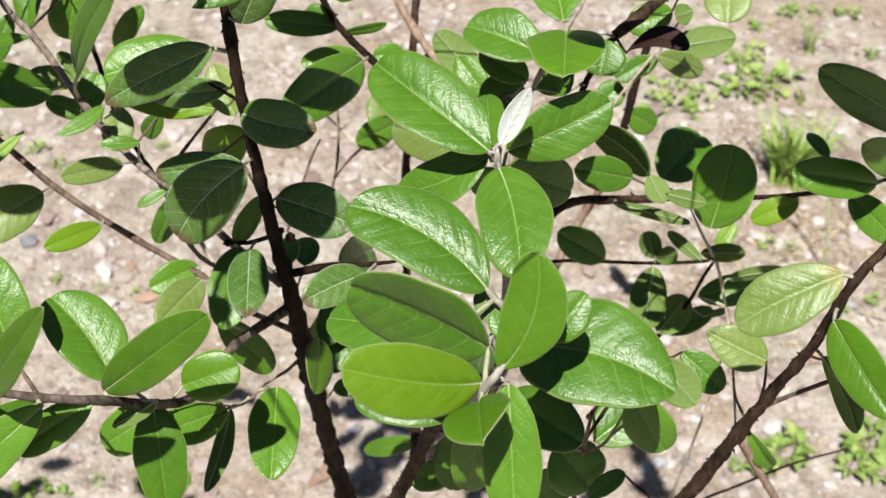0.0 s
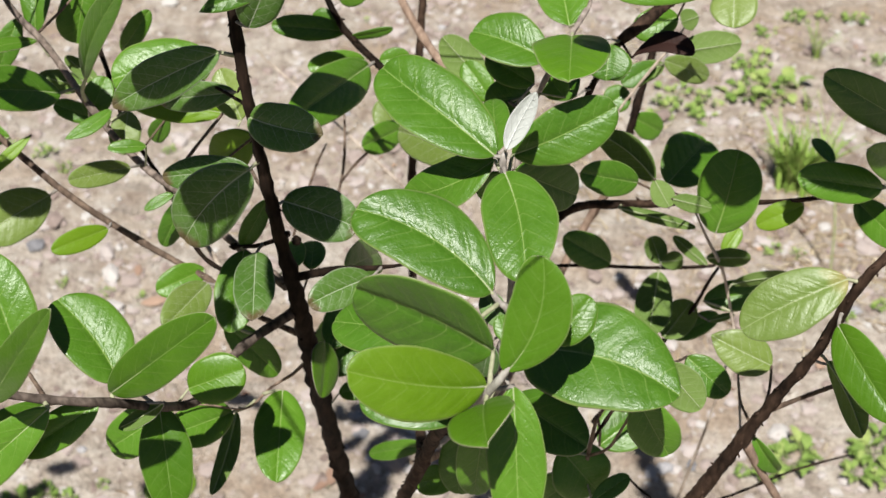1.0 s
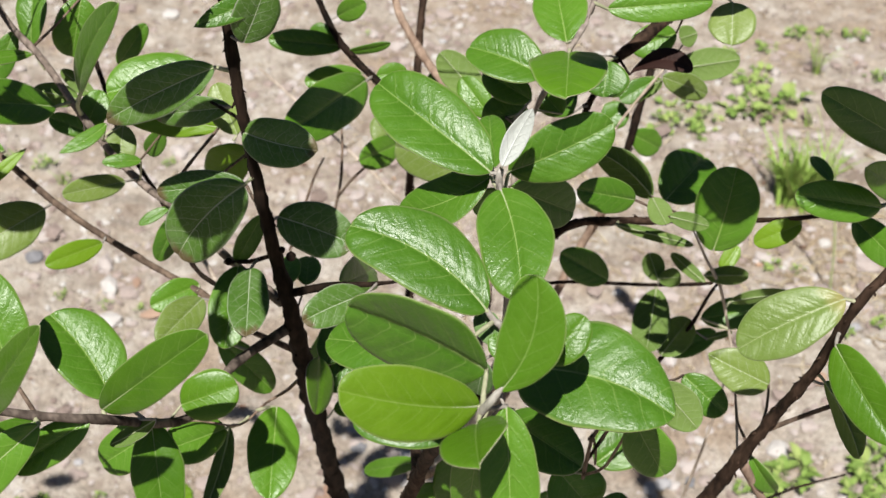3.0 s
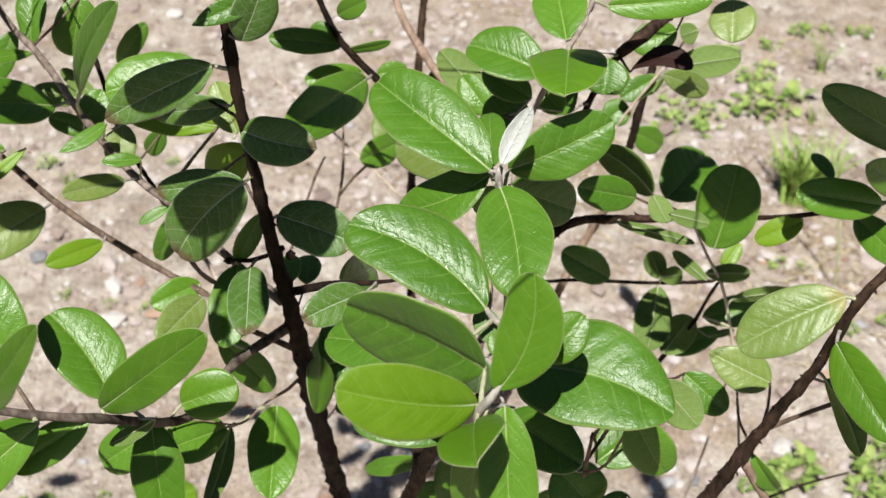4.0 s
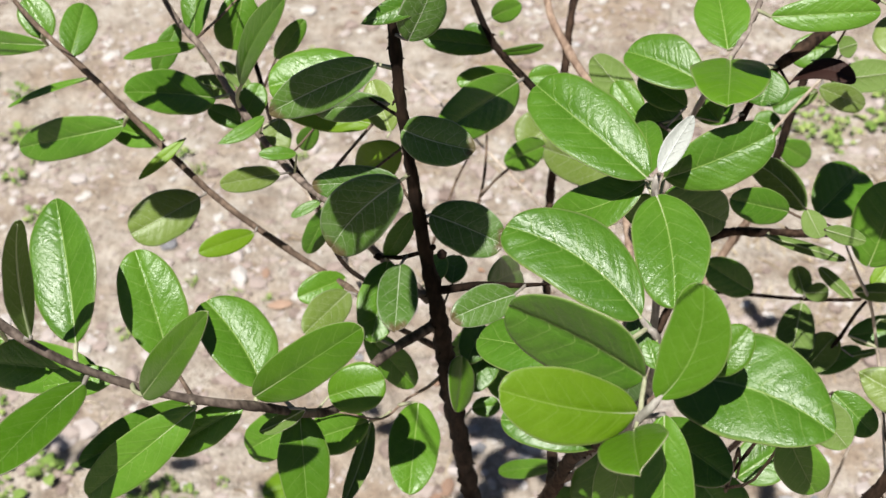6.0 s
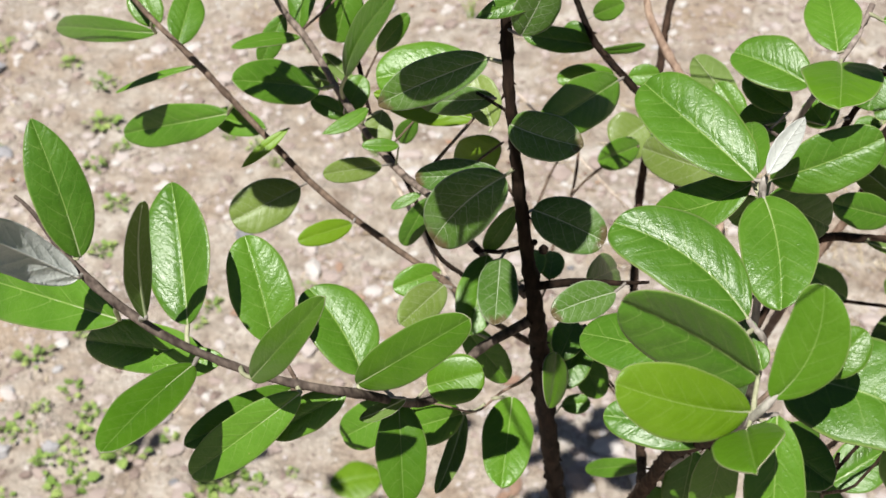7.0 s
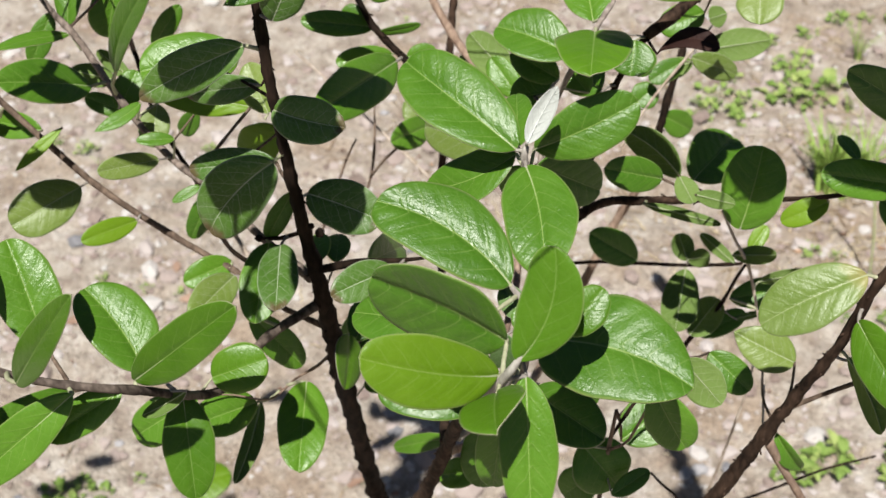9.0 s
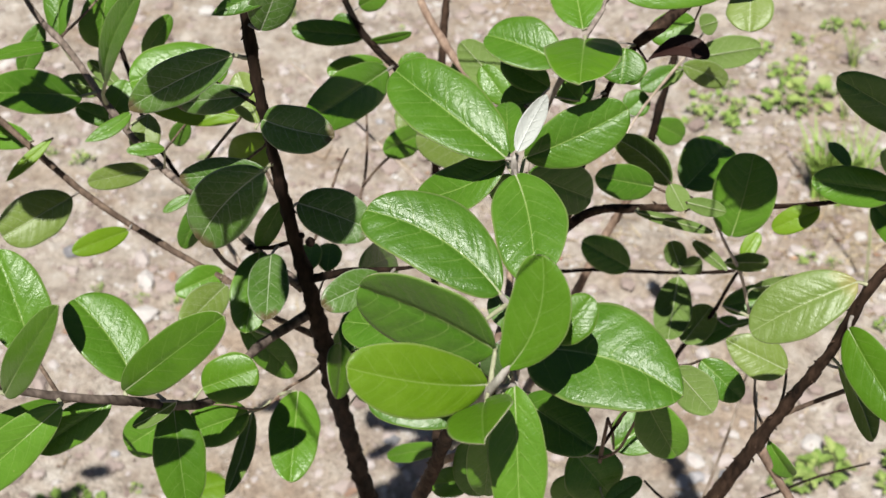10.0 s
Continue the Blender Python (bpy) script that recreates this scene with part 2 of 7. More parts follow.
def soil_skin():
    m, N, L = shader("sandy_soil")
    bs = N["Principled BSDF"]
    obj = put(N, L, "ShaderNodeTexCoord").outputs["Object"]
    n0 = put(N, L, "ShaderNodeTexNoise", {"Vector": obj, "Scale": 4.0, "Detail": 4.0, "Roughness": 0.6})
    n1 = put(N, L, "ShaderNodeTexNoise", {"Vector": obj, "Scale": 17.0, "Detail": 5.0, "Roughness": 0.6, "Distortion": 0.0})
    n2 = put(N, L, "ShaderNodeTexNoise", {"Vector": obj, "Scale": 150.0, "Detail": 3.0, "Roughness": 0.6})
    n3 = put(N, L, "ShaderNodeTexNoise", {"Vector": obj, "Scale": 52.0, "Detail": 3.0, "Roughness": 0.5, "Distortion": 0.2})
    col = ramp(N, L, n1.outputs[0], [(0.30, (0.195, 0.152, 0.123)), (0.43, (0.302, 0.259, 0.215)), (0.55, (0.378, 0.335, 0.286)), (0.70, (0.453, 0.417, 0.372))])
    w0 = put(N, L, "ShaderNodeMapRange", {0: n0.outputs[0], 1: 0.46, 2: 0.64, 3: 0.0, 4: 0.7})
    col = mixc(N, L, w0.outputs[0], col, (0.278, 0.207, 0.146))
    pit = put(N, L, "ShaderNodeMapRange", {0: n3.outputs[0], 1: 0.28, 2: 0.44, 3: 0.45, 4: 0.0})
    col = mixc(N, L, pit.outputs[0], col, (0.185, 0.140, 0.109))
    pale = put(N, L, "ShaderNodeMapRange", {0: n3.outputs[0], 1: 0.58, 2: 0.74, 3: 0.0, 4: 0.6})
    col = mixc(N, L, pale.outputs[0], col, (0.438, 0.396, 0.352))
    col = mixc(N, L, 0.22, col, ramp(N, L, n2.outputs[0], [(0.3, (0.312, 0.299, 0.284)), (0.5, (0.5, 0.5, 0.5)), (0.7, (0.656, 0.670, 0.640))]), 'OVERLAY')
    grain = put(N, L, "ShaderNodeTexVoronoi", {"Vector": obj, "Scale": 230.0, "Randomness": 1.0})
    one = put(N, L, "ShaderNodeSeparateXYZ", {0: grain.outputs["Color"]})
    col = mixc(N, L, 0.5, col, ramp(N, L, one.outputs[0], [(0.0, (0.482, 0.470, 0.436)), (0.25, (0.838, 0.820, 0.823)), (0.75, (1.05, 1.05, 1.05)), (1.0, (1.3, 1.31, 1.33))]), 'MULTIPLY')
    L.new(col, bs.inputs["Base Color"])
    bs.inputs["Roughness"].default_value = 0.95
    bs.inputs["Specular IOR Level"].default_value = 0.15
    h = put(N, L, "ShaderNodeMath", {0: n3.outputs[0], 1: 2.2, 2: n1.outputs[0]}, operation='MULTIPLY_ADD')
    h1 = put(N, L, "ShaderNodeMath", {0: grain.outputs["Distance"], 1: -0.9, 2: h.outputs[0]}, operation='MULTIPLY_ADD')
    h2 = put(N, L, "ShaderNodeMath", {0: n2.outputs[0], 1: 0.7, 2: h1.outputs[0]}, operation='MULTIPLY_ADD')
    b = put(N, L, "ShaderNodeBump", {"Strength": 0.75, "Distance": 0.005, "Height": h2.outputs[0]})
    L.new(b.outputs[0], bs.inputs["Normal"])
    return m


def speckled(name, stops, rough=0.9, island=True, scale=160.0):
    m, N, L = shader(name)
    bs = N["Principled BSDF"]
    obj = put(N, L, "ShaderNodeTexCoord").outputs["Object"]
    n1 = put(N, L, "ShaderNodeTexNoise", {"Vector": obj, "Scale": scale, "Detail": 4.0})
    if island:
        src = put(N, L, "ShaderNodeNewGeometry").outputs["Random Per Island"]
    else:
        src = put(N, L, "ShaderNodeObjectInfo").outputs["Random"]
    a = put(N, L, "ShaderNodeMath", {0: n1.outputs[0], 1: 0.5, 2: -0.25}, operation='MULTIPLY_ADD')
    b = put(N, L, "ShaderNodeMath", {0: a.outputs[0], 1: src}, operation='ADD')
    L.new(ramp(N, L, b.outputs[0], stops), bs.inputs["Base Color"])
    bs.inputs["Roughness"].default_value = rough
    bs.inputs["Specular IOR Level"].default_value = 0.25
    bp = put(N, L, "ShaderNodeBump", {"Strength": 0.5, "Distance": 0.002, "Height": n1.outputs[0]})
    L.new(bp.outputs[0], bs.inputs["Normal"])
    return m


SOIL = soil_skin()
GRIT = speckled("grit", [(0.0, (0.176, 0.140, 0.115)), (0.25, (0.283, 0.232, 0.199)), (0.80, (0.371, 0.328, 0.294)), (1.0, (0.47, 0.455, 0.43))])
CLOD = speckled("clod", [(0.0, (0.172, 0.130, 0.111)), (0.2, (0.273, 0.217, 0.192)), (0.55, (0.353, 0.299, 0.273)), (0.85, (0.414, 0.372, 0.353)), (1.0, (0.46, 0.44, 0.415))], 0.95, True, 90.0)
STONE = speckled("stone", [(0.0, (0.15, 0.15, 0.16)), (0.5, (0.28, 0.275, 0.285)), (1.0, (0.42, 0.405, 0.40))], 0.8, False, 220.0)
STRAW = speckled("straw", [(0.0, (0.22, 0.15, 0.09)), (0.5, (0.42, 0.33, 0.20)), (1.0, (0.62, 0.54, 0.38))], 0.8)
LITTER = speckled("litter", [(0.0, (0.12, 0.065, 0.045)), (0.5, (0.28, 0.15, 0.095)), (1.0, (0.42, 0.27, 0.17))], 0.7)
WEED = speckled("weed_leaf", [(0.0, (0.12, 0.20, 0.035)), (0.5, (0.19, 0.285, 0.065)), (1.0, (0.31, 0.38, 0.12))], 0.5, False, 300.0)
GRASS_DRY = speckled("grass_stalk_pale", [(0.0, (0.30, 0.36, 0.15)), (0.5, (0.38, 0.43, 0.20)), (1.0, (0.46, 0.50, 0.27))], 0.6)
GRASS = speckled("grass_blade", [(0.0, (0.14, 0.25, 0.035)), (0.5, (0.22, 0.36, 0.065)), (1.0, (0.38, 0.43, 0.14))], 0.5)


# ---- building ----
def mesh_of(name, verts, faces, mats, slots=None, uvs=None, smooth=True, edge=None):
    me = bpy.data.meshes.new(name)
    me.from_pydata([tuple(v) for v in verts], [], faces)
    for mm in mats:
        me.materials.append(mm)
    if slots is not None:
        me.polygons.foreach_set("material_index", slots)
    if smooth:
        me.polygons.foreach_set("use_smooth", [True] * len(me.polygons))
    if uvs is not None:
        layer = me.uv_layers.new(name="UVMap")
        idx = np.empty(len(me.loops), dtype=np.int32)
        me.loops.foreach_get("vertex_index", idx)
        layer.data.foreach_set("uv", np.asarray(uvs, dtype=np.float32)[idx].ravel())
        if edge is not None:
            second = me.uv_layers.new(name="Edge")
            second.data.foreach_set("uv", np.asarray(edge, dtype=np.float32)[idx].ravel())
    me.update()
    return me


def under(ob, parent):
    ob.parent = parent
    ob.matrix_parent_inverse = parent.matrix_world.inverted()
    return ob


def spline(pts, step):
    """Points (x, y, z, r) smoothed by a Catmull-Rom curve."""
    p = np.asarray(pts, float)
    p = np.vstack([2 * p[0] - p[1], p, 2 * p[-1] - p[-2]])
    rows = []
    for i in range(1, len(p) - 2):
        n = max(2, int(np.linalg.norm(p[i + 1, :3] - p[i, :3]) / step))
        for k in range(n):
            t = k / n
            a, b, c, d = p[i - 1:i + 3]
            rows.append(0.5 * (2 * b + (c - a) * t + (2 * a - 5 * b + 4 * c - d) * t * t + (3 * b - a - 3 * c + d) * t ** 3))
    rows.append(p[-2])
    out = np.asarray(rows)
    out[:, 3] = np.maximum(out[:, 3], 0.0004)
    return out


def tube(path, sides, rng, rough=0.0):
    """Verts and faces of a closed tube along rows of x, y, z, r."""
    verts, faces = [], []
    ref = np.array([0.31, 0.87, 0.39])
    for i, row in enumerate(path):
        d = path[min(i + 1, len(path) - 1), :3] - path[max(i - 1, 0), :3]
        d = d / (np.linalg.norm(d) + 1e-9)
        u = np.cross(d, ref)
        u /= np.linalg.norm(u)
        w = np.cross(d, u)
        for k in range(sides):
            g = 2 * math.pi * k / sides
            r = row[3] * (1 + rough * rng.uniform(-1, 1))
            verts.append(row[:3] + r * (math.cos(g) * u + math.sin(g) * w))
    for i in range(len(path) - 1):
        for k in range(sides):
            a, b = i * sides + k, i * sides + (k + 1) % sides
            faces.append((a, b, b + sides, a + sides))
    n = len(verts)
    faces.append(tuple(range(sides - 1, -1, -1)))
    faces.append(tuple(range(n - sides, n)))
    return verts, faces


shrub = new("shrub")
tagged(shrub, "young evergreen shrub with glossy oval green leaves in sandy soil", "shrub")
ROUGH_BARK = {"dark": 0.19, "brown": 0.19, "grey": 0.06, "tan": 0.06, "silver": 0.07, "pale": 0.05, "brown2": 0.07, "twig": 0.07, "grey2": 0.07}


def branch(kind, pts, name="branch"):
    """A stem of the shrub: a tapering tube with swollen nodes, leaf scars and flaking spurs."""
    rng = random.Random(len(pts) * 31 + int(abs(pts[0][0]) * 1e4))
    path = spline(pts, 0.004)
    gap = 0
    for i in range(2, len(path) - 2):
        gap += 1
        if gap > 5 and rng.random() < 0.18:
            path[i, 3] *= 1.16
            path[i - 1, 3] *= 1.07
            gap = 0
    verts, faces = tube(path, 10, rng, ROUGH_BARK[kind])
    if kind in ("dark", "brown"):
        for i in range(3, len(path) - 3):
            if rng.random() < 0.85 and path[i, 3] > 0.0014:
                d = path[i + 1, :3] - path[i, :3]
                d /= np.linalg.norm(d) + 1e-9
                o = np.cross(d, [rng.uniform(-1, 1), rng.uniform(-1, 1), rng.uniform(-1, 1)])
                o /= np.linalg.norm(o) + 1e-9
                r, h = path[i, 3], rng.uniform(0.0005, 0.0016)
                a = path[i, :3] + o * r * 0.85
                spur = np.array([[*(a - d * h * 0.6), h * 0.45], [*(a + o * h * 0.6), h * 0.38], [*(a + o * h * 1.2 + d * h * 0.7), h * 0.12]])
                v2, f2 = tube(spur, 5, rng, 0.2)
                n = len(verts)
                verts += v2
                faces += [tuple(q + n for q in f) for f in f2]
    return under(new(name, mesh_of(name, verts, faces, [BARKS[kind]])), shrub)


def leaf(stem, base, tip, width, normal, joint, kind, arch, fold, shape=(0.53, 0.58, 0.48, 0.0)):
    """A leaf on its stalk: blade with sunken midrib, swollen fields between the veins, and an underside.
    shape: where it is widest, how pointed its foot and its tip are, how far the midrib bows sideways."""
    base, tip, joint = (np.asarray(q, float) for q in (base, tip, joint))
    rng = random.Random(int(abs(base[0] * 7919 + base[1] * 104729 + base[2] * 1299709) * 100))
    a = tip - base
    length = np.linalg.norm(a)
    a /= length
    n = np.asarray(normal, float)
    n -= a * n.dot(a)
    n /= np.linalg.norm(n)
    c = np.cross(n, a)
    peak, foot, end, bow = shape
    ns, nu = (44, 20) if length > 0.03 else (26, 12)
    s = 0.5 - 0.5 * np.cos(np.linspace(0.10, np.pi - 0.10, ns + 1))[:, None]
    s = (s - s[0]) / (s[-1] - s[0])
    u = np.linspace(-1, 1, nu + 1)[None, :]
    rise, fall = np.clip(s / peak, 0, 1), np.clip((1 - s) / (1 - peak), 0, 1)
    half = width / 2 * np.where(s < peak, (1 - (1 - rise) ** 2) ** foot, (1 - (1 - fall) ** 2) ** end)
    half = np.maximum(half, width * 0.012)
    one = 1 + rng.uniform(0.012, 0.03) * np.sin(s * rng.uniform(9, 16) + rng.uniform(0, 6)) * np.clip(4 * s * (1 - s), 0, 1)
    two = 1 + rng.uniform(0.012, 0.03) * np.sin(s * rng.uniform(9, 16) + rng.uniform(0, 6)) * np.clip(4 * s * (1 - s), 0, 1)
    lat = u * half * np.where(u < 0, one, two)
    au = np.abs(lat) / width
    ph = (s - 0.62 * au ** 1.15) * rng.uniform(5.6, 7.0) + 0.24 * np.sign(u) + 1.0
    field = np.abs(np.sin(np.pi * ph)) ** 0.6
    lump = {"green": 0.85, "lime": 0.7, "old": 0.8, "silver": 2.0, "dead": 0.9, "rust": 1.0, "soft": 0.65, "dusty": 0.7, "olive": 0.9}[kind]
    z = fold * np.abs(lat) + lump * 0.022 * width * field * np.clip(au * 9, 0, 1) * np.clip((1 - np.abs(u)) * 4, 0, 1)
    z = z - 0.018 * width * np.exp(-(au / 0.035) ** 2)
    z = z - rng.uniform(0.02, 0.09) * width * np.abs(u) ** 2.5 * (half / width)
    wave = rng.uniform(0.01, 0.035) * width
    z = z + wave * u * np.sin(s * rng.uniform(5, 9) + rng.uniform(0, 6)) * np.abs(u)
    z = z + arch * length * 4 * s * (1 - s) * rng.uniform(0.6, 1.0)
    sway = bow * length * 4 * s * (1 - s)
    twist = rng.uniform(-0.14, 0.14) * (s - 0.5)
    lx, lz = lat * np.cos(twist) - z * np.sin(twist) + sway, lat * np.sin(twist) + z * np.cos(twist)
    top = base + (s * length)[..., None] * a + lx[..., None] * c + lz[..., None] * n
    thick = 0.00035
    low = top - thick * n
    grid = (ns + 1) * (nu + 1)
    verts = np.vstack([top.reshape(-1, 3), low.reshape(-1, 3)])
    idx = np.arange(grid).reshape(ns + 1, nu + 1)
    q = np.stack([idx[:-1, :-1], idx[:-1, 1:], idx[1:, 1:], idx[1:, :-1]], -1).reshape(-1, 4)
    faces = [tuple(f) for f in q.tolist()] + [tuple(f[::-1]) for f in (q + grid).tolist()]
    slots = [0] * len(q) + [1] * len(q)
    rim = list(idx[:, 0]) + list(idx[-1, 1:]) + list(idx[::-1, -1][1:]) + list(idx[0, ::-1][1:-1])
    rim = [int(r) for r in rim]
    for i in range(len(rim)):
        p, r = rim[i], rim[(i + 1) % len(rim)]
        faces.append((p, r, r + grid, p + grid))
        slots.append(2)
    uv = np.stack([0.5 + lat / (width * 1.2), np.broadcast_to(s, lat.shape)], -1).reshape(-1, 2)
    uv = np.vstack([uv, uv])
    out_by = np.maximum(np.broadcast_to(np.abs(u), lat.shape), np.abs(2 * s - 1) ** 3)
    rim_uv = np.stack([out_by, ph / 10], -1).reshape(-1, 2)
    rim_uv = np.vstack([rim_uv, rim_uv])
    # stalk from the stem into the midrib, and the raised rib below
    start = top[0, nu // 2] - n * 0.0004
    reach = np.linalg.norm(start - joint)
    r0 = min(0.0009, 0.0003 + length * 0.011)
    mid = (start + joint) / 2 + n * 0.10 * reach
    inner = top[max(1, ns // 9), nu // 2] - n * 0.0003
    stalk = spline([(*joint, r0 * 1.25), (*mid, r0), (*start, r0 * 0.9), (*inner, r0 * 0.5)], max(0.0015, reach / 6))
    v2, f2 = tube(stalk, 6, rng, 0.05)
    off = len(verts)
    faces += [tuple(k + off for k in f) for f in f2]
    slots += [2] * len(f2)
    verts = np.vstack([verts, np.asarray(v2)])
    uv = np.vstack([uv, np.zeros((len(v2), 2))])
    rib = np.array([[*(low[i, nu // 2]), r0 * 0.75 * (1 - 0.85 * i / ns)] for i in range(0, ns, max(1, ns // 10))])
    v3, f3 = tube(rib, 5, rng)
    off = len(verts)
    faces += [tuple(k + off for k in f) for f in f3]
    slots += [1] * len(f3)
    verts = np.vstack([verts, np.asarray(v3)])
    uv = np.vstack([uv, np.full((len(v3), 2), 0.5)])
    rim_uv = np.vstack([rim_uv, np.zeros((len(uv) - len(rim_uv), 2))])
    stalk_skin = STALKS["dead"] if kind == "dead" else STALKS["silver" if kind == "silver" or rng.random() < 0.35 else "green"]
    if reach > 0.022:
        stalk_skin = BARKS["brown2"]
    ob = new("leaf", mesh_of("leaf", verts - base, faces, [TOPS[kind], UNDERS[kind], stalk_skin], slots, uv, True, rim_uv))
    ob.matrix_basis = Matrix.Translation(base)
    if stem is not None:
        ob.parent = stem
    if kind == "silver":
        tagged(ob, "young leaf with felted silver underside")
    elif kind == "dead":
        tagged(ob, "curled dead dark brown leaf")
    elif kind == "lime":
        tagged(ob, "fresh light green leaf")
    return ob


def bud(stem, at, size):
    """A knobbly dried bud on its scar."""
    rng = random.Random(int(size * 1e6))
    rows = np.array([[0, 0, -1.5, 0.35], [0, 0, -0.8, 0.4], [0, 0, -0.5, 0.85], [0.1, 0, 0.0, 1.05], [0.1, 0.1, 0.5, 0.9], [0.1, 0.1, 0.8, 0.5], [0.15, 0.1, 0.95, 0.15]]) * size
    v, f = tube(rows, 9, rng, 0.12)
    ob = new("bud", mesh_of("bud", v, f, [BARKS["dark"]]))
    ob.matrix_basis = pose(*at, 55, 0, 35)
    return under(ob, stem)


STALKS = {"green": bark("stalk_green", (0.20, 0.21, 0.12), (0.40, 0.40, 0.27), 0.7), "silver": BARKS["silver"], "dead": BARKS["dark"]}

# ---- ground ----


def lift(x, y):
    """Height of the uneven soil."""
    near = max(0.0, 1.0 - max(abs(x) - 2.5, abs(y - 1.0) - 2.5, 0) / 2.0)
    p = Vector((x, y, 0))
    h = 0.012 * noise.noise(p * 2.3) + 0.008 * noise.noise(p * 6.0 + Vector((3, 1, 0)))
    if near > 0:
        c = noise.noise(p * 13.0 + Vector((9, 4, 0)))
        e = noise.noise(p * 31.0 + Vector((2, 7, 0)))
        f = noise.noise(p * 70.0 + Vector((5, 5, 0)))
        h += 0.014 * c * abs(c) + 0.006 * e + 0.002 * f
    return h * near


def axis(lo, hi, step, far):
    mid = list(np.arange(lo, hi + 1e-6, step))
    grow = [step * 1.35 ** k for k in range(1, 60)]
    out, p = [], hi
    for g in grow:
        p += g
        out.append(min(p, far))
        if p > far:
            break
    left, p = [], lo
    for g in grow:
        p -= g
        left.append(max(p, -far))
        if p < -far:
            break
    return left[::-1] + mid + out


gx, gy = axis(-1.75, 1.25, 0.0065, 600.0), axis(0.35, 2.30, 0.0065, 600.0)
gverts = [(x, y, lift(x, y)) for y in gy for x in gx]
w = len(gx)
gfaces = [(j * w + i, j * w + i + 1, (j + 1) * w + i + 1, (j + 1) * w + i) for j in range(len(gy) - 1) for i in range(w - 1)]
ground = new("ground", mesh_of("ground", gverts, gfaces, [SOIL]))
tagged(ground, "dry pale sandy soil with grit and clods", "ground", kind="structure")


# ---- the shrub: each stem with its leaves, then the added shade casters ----
trunk = branch("dark", [(-0.0816, -0.0919, 1.2648, 0.0017), (-0.0803, -0.0945, 1.2522, 0.0020), (-0.0791, -0.0961, 1.2206, 0.0023), (-0.0767, -0.0980, 1.1948, 0.0023), (-0.0737, -0.0977, 1.1594, 0.0027), (-0.0695, -0.0972, 1.1202, 0.0033), (-0.0664, -0.0933, 1.0847, 0.0041), (-0.0647, -0.0844, 1.0446, 0.0047), (-0.0616, -0.0767, 0.9934, 0.0044), (-0.0567, -0.0589, 0.9133, 0.0049), (-0.0506, -0.0333, 0.8219, 0.0048), (-0.0387, 0.0409, 0.5247, 0.0067), (-0.0138, 0.0384, 0.1249, 0.0092), (-0.0073, 0.0377, -0.0500, 0.0105)], "trunk")
bud(trunk, (-0.0632, -0.1088, 1.1474), 0.0021)
bud(trunk, (-0.0678, -0.1019, 1.1449), 0.0014)
leaf(trunk, (-0.0780, -0.1000, 1.2045), (-0.0483, -0.1133, 1.2061), 0.0187, (-0.32, -0.64, 0.70), (-0.0772, -0.0976, 1.2003), "old", 0.08, 0.2, (0.56, 0.42, 0.6, -0.036))
leaf(trunk, (-0.0873, -0.0943, 1.2306), (-0.1324, -0.0940, 1.2051), 0.0180, (-0.23, -0.89, 0.39), (-0.0794, -0.0956, 1.2300), "old", 0.04, 0.08, (0.5, 0.6, 0.65, -0.018))
# The next leaf's duller skin stands in for shade on it.
leaf(trunk, (-0.0733, -0.1038, 1.2480), (-0.0631, -0.1011, 1.2710), 0.0174, (0.27, -0.96, -0.01), (-0.0800, -0.0948, 1.2455), "old", 0.06, 0.12, (0.5, 0.6, 0.6, -0.000))
leaf(trunk, (-0.0648, -0.0965, 1.2635), (-0.0892, -0.1101, 1.2586), 0.0091, (0.27, -0.72, 0.64), (-0.0804, -0.0942, 1.2534), "green", 0.06, 0.12, (0.45, 0.6, 0.9, -0.000))
leaf(trunk, (-0.0798, -0.1047, 1.1817), (-0.1096, -0.1089, 1.1473), 0.0268, (-0.23, -0.92, 0.31), (-0.0756, -0.0979, 1.1817), "old", 0.05, 0.1, (0.55, 0.5, 0.48, -0.059))
leaf(trunk, (-0.0843, -0.0782, 1.1606), (-0.1231, -0.0753, 1.1537), 0.0154, (-0.16, -0.78, 0.61), (-0.0738, -0.0977, 1.1607), "old", 0.06, 0.12, (0.5, 0.6, 0.55, -0.000))
leaf(trunk, (-0.0695, -0.0925, 1.1550), (-0.0382, -0.1002, 1.1468), 0.0222, (0.00, -0.73, 0.69), (-0.0733, -0.0976, 1.1549), "old", 0.06, 0.12, (0.54, 0.5, 0.42, 0.020))
leaf(trunk, (-0.0780, -0.0818, 1.1467), (-0.0909, -0.0854, 1.1229), 0.0098, (-0.03, -0.99, 0.17), (-0.0724, -0.0975, 1.1466), "green", 0.06, 0.12, (0.52, 0.6, 0.5, -0.000))
leaf(trunk, (-0.0633, -0.0727, 1.0970), (-0.0633, -0.0539, 1.0974), 0.0121, (0.14, -0.02, 0.99), (-0.0672, -0.0943, 1.0943), "green", 0.06, 0.12, (0.53, 0.58, 0.48, 0.000))
leaf(trunk, (-0.0578, -0.0863, 1.0629), (-0.0587, -0.1096, 1.0500), 0.0234, (0.88, -0.25, 0.40), (-0.0647, -0.0844, 1.0446), "soft", 0.06, 0.05, (0.5, 0.6, 0.6, -0.000))
leaf(trunk, (-0.0578, -0.0697, 1.0407), (-0.0519, -0.0470, 1.0453), 0.0168, (0.24, -0.25, 0.94), (-0.0643, -0.0835, 1.0382), "green", 0.06, 0.12, (0.53, 0.58, 0.48, 0.000))
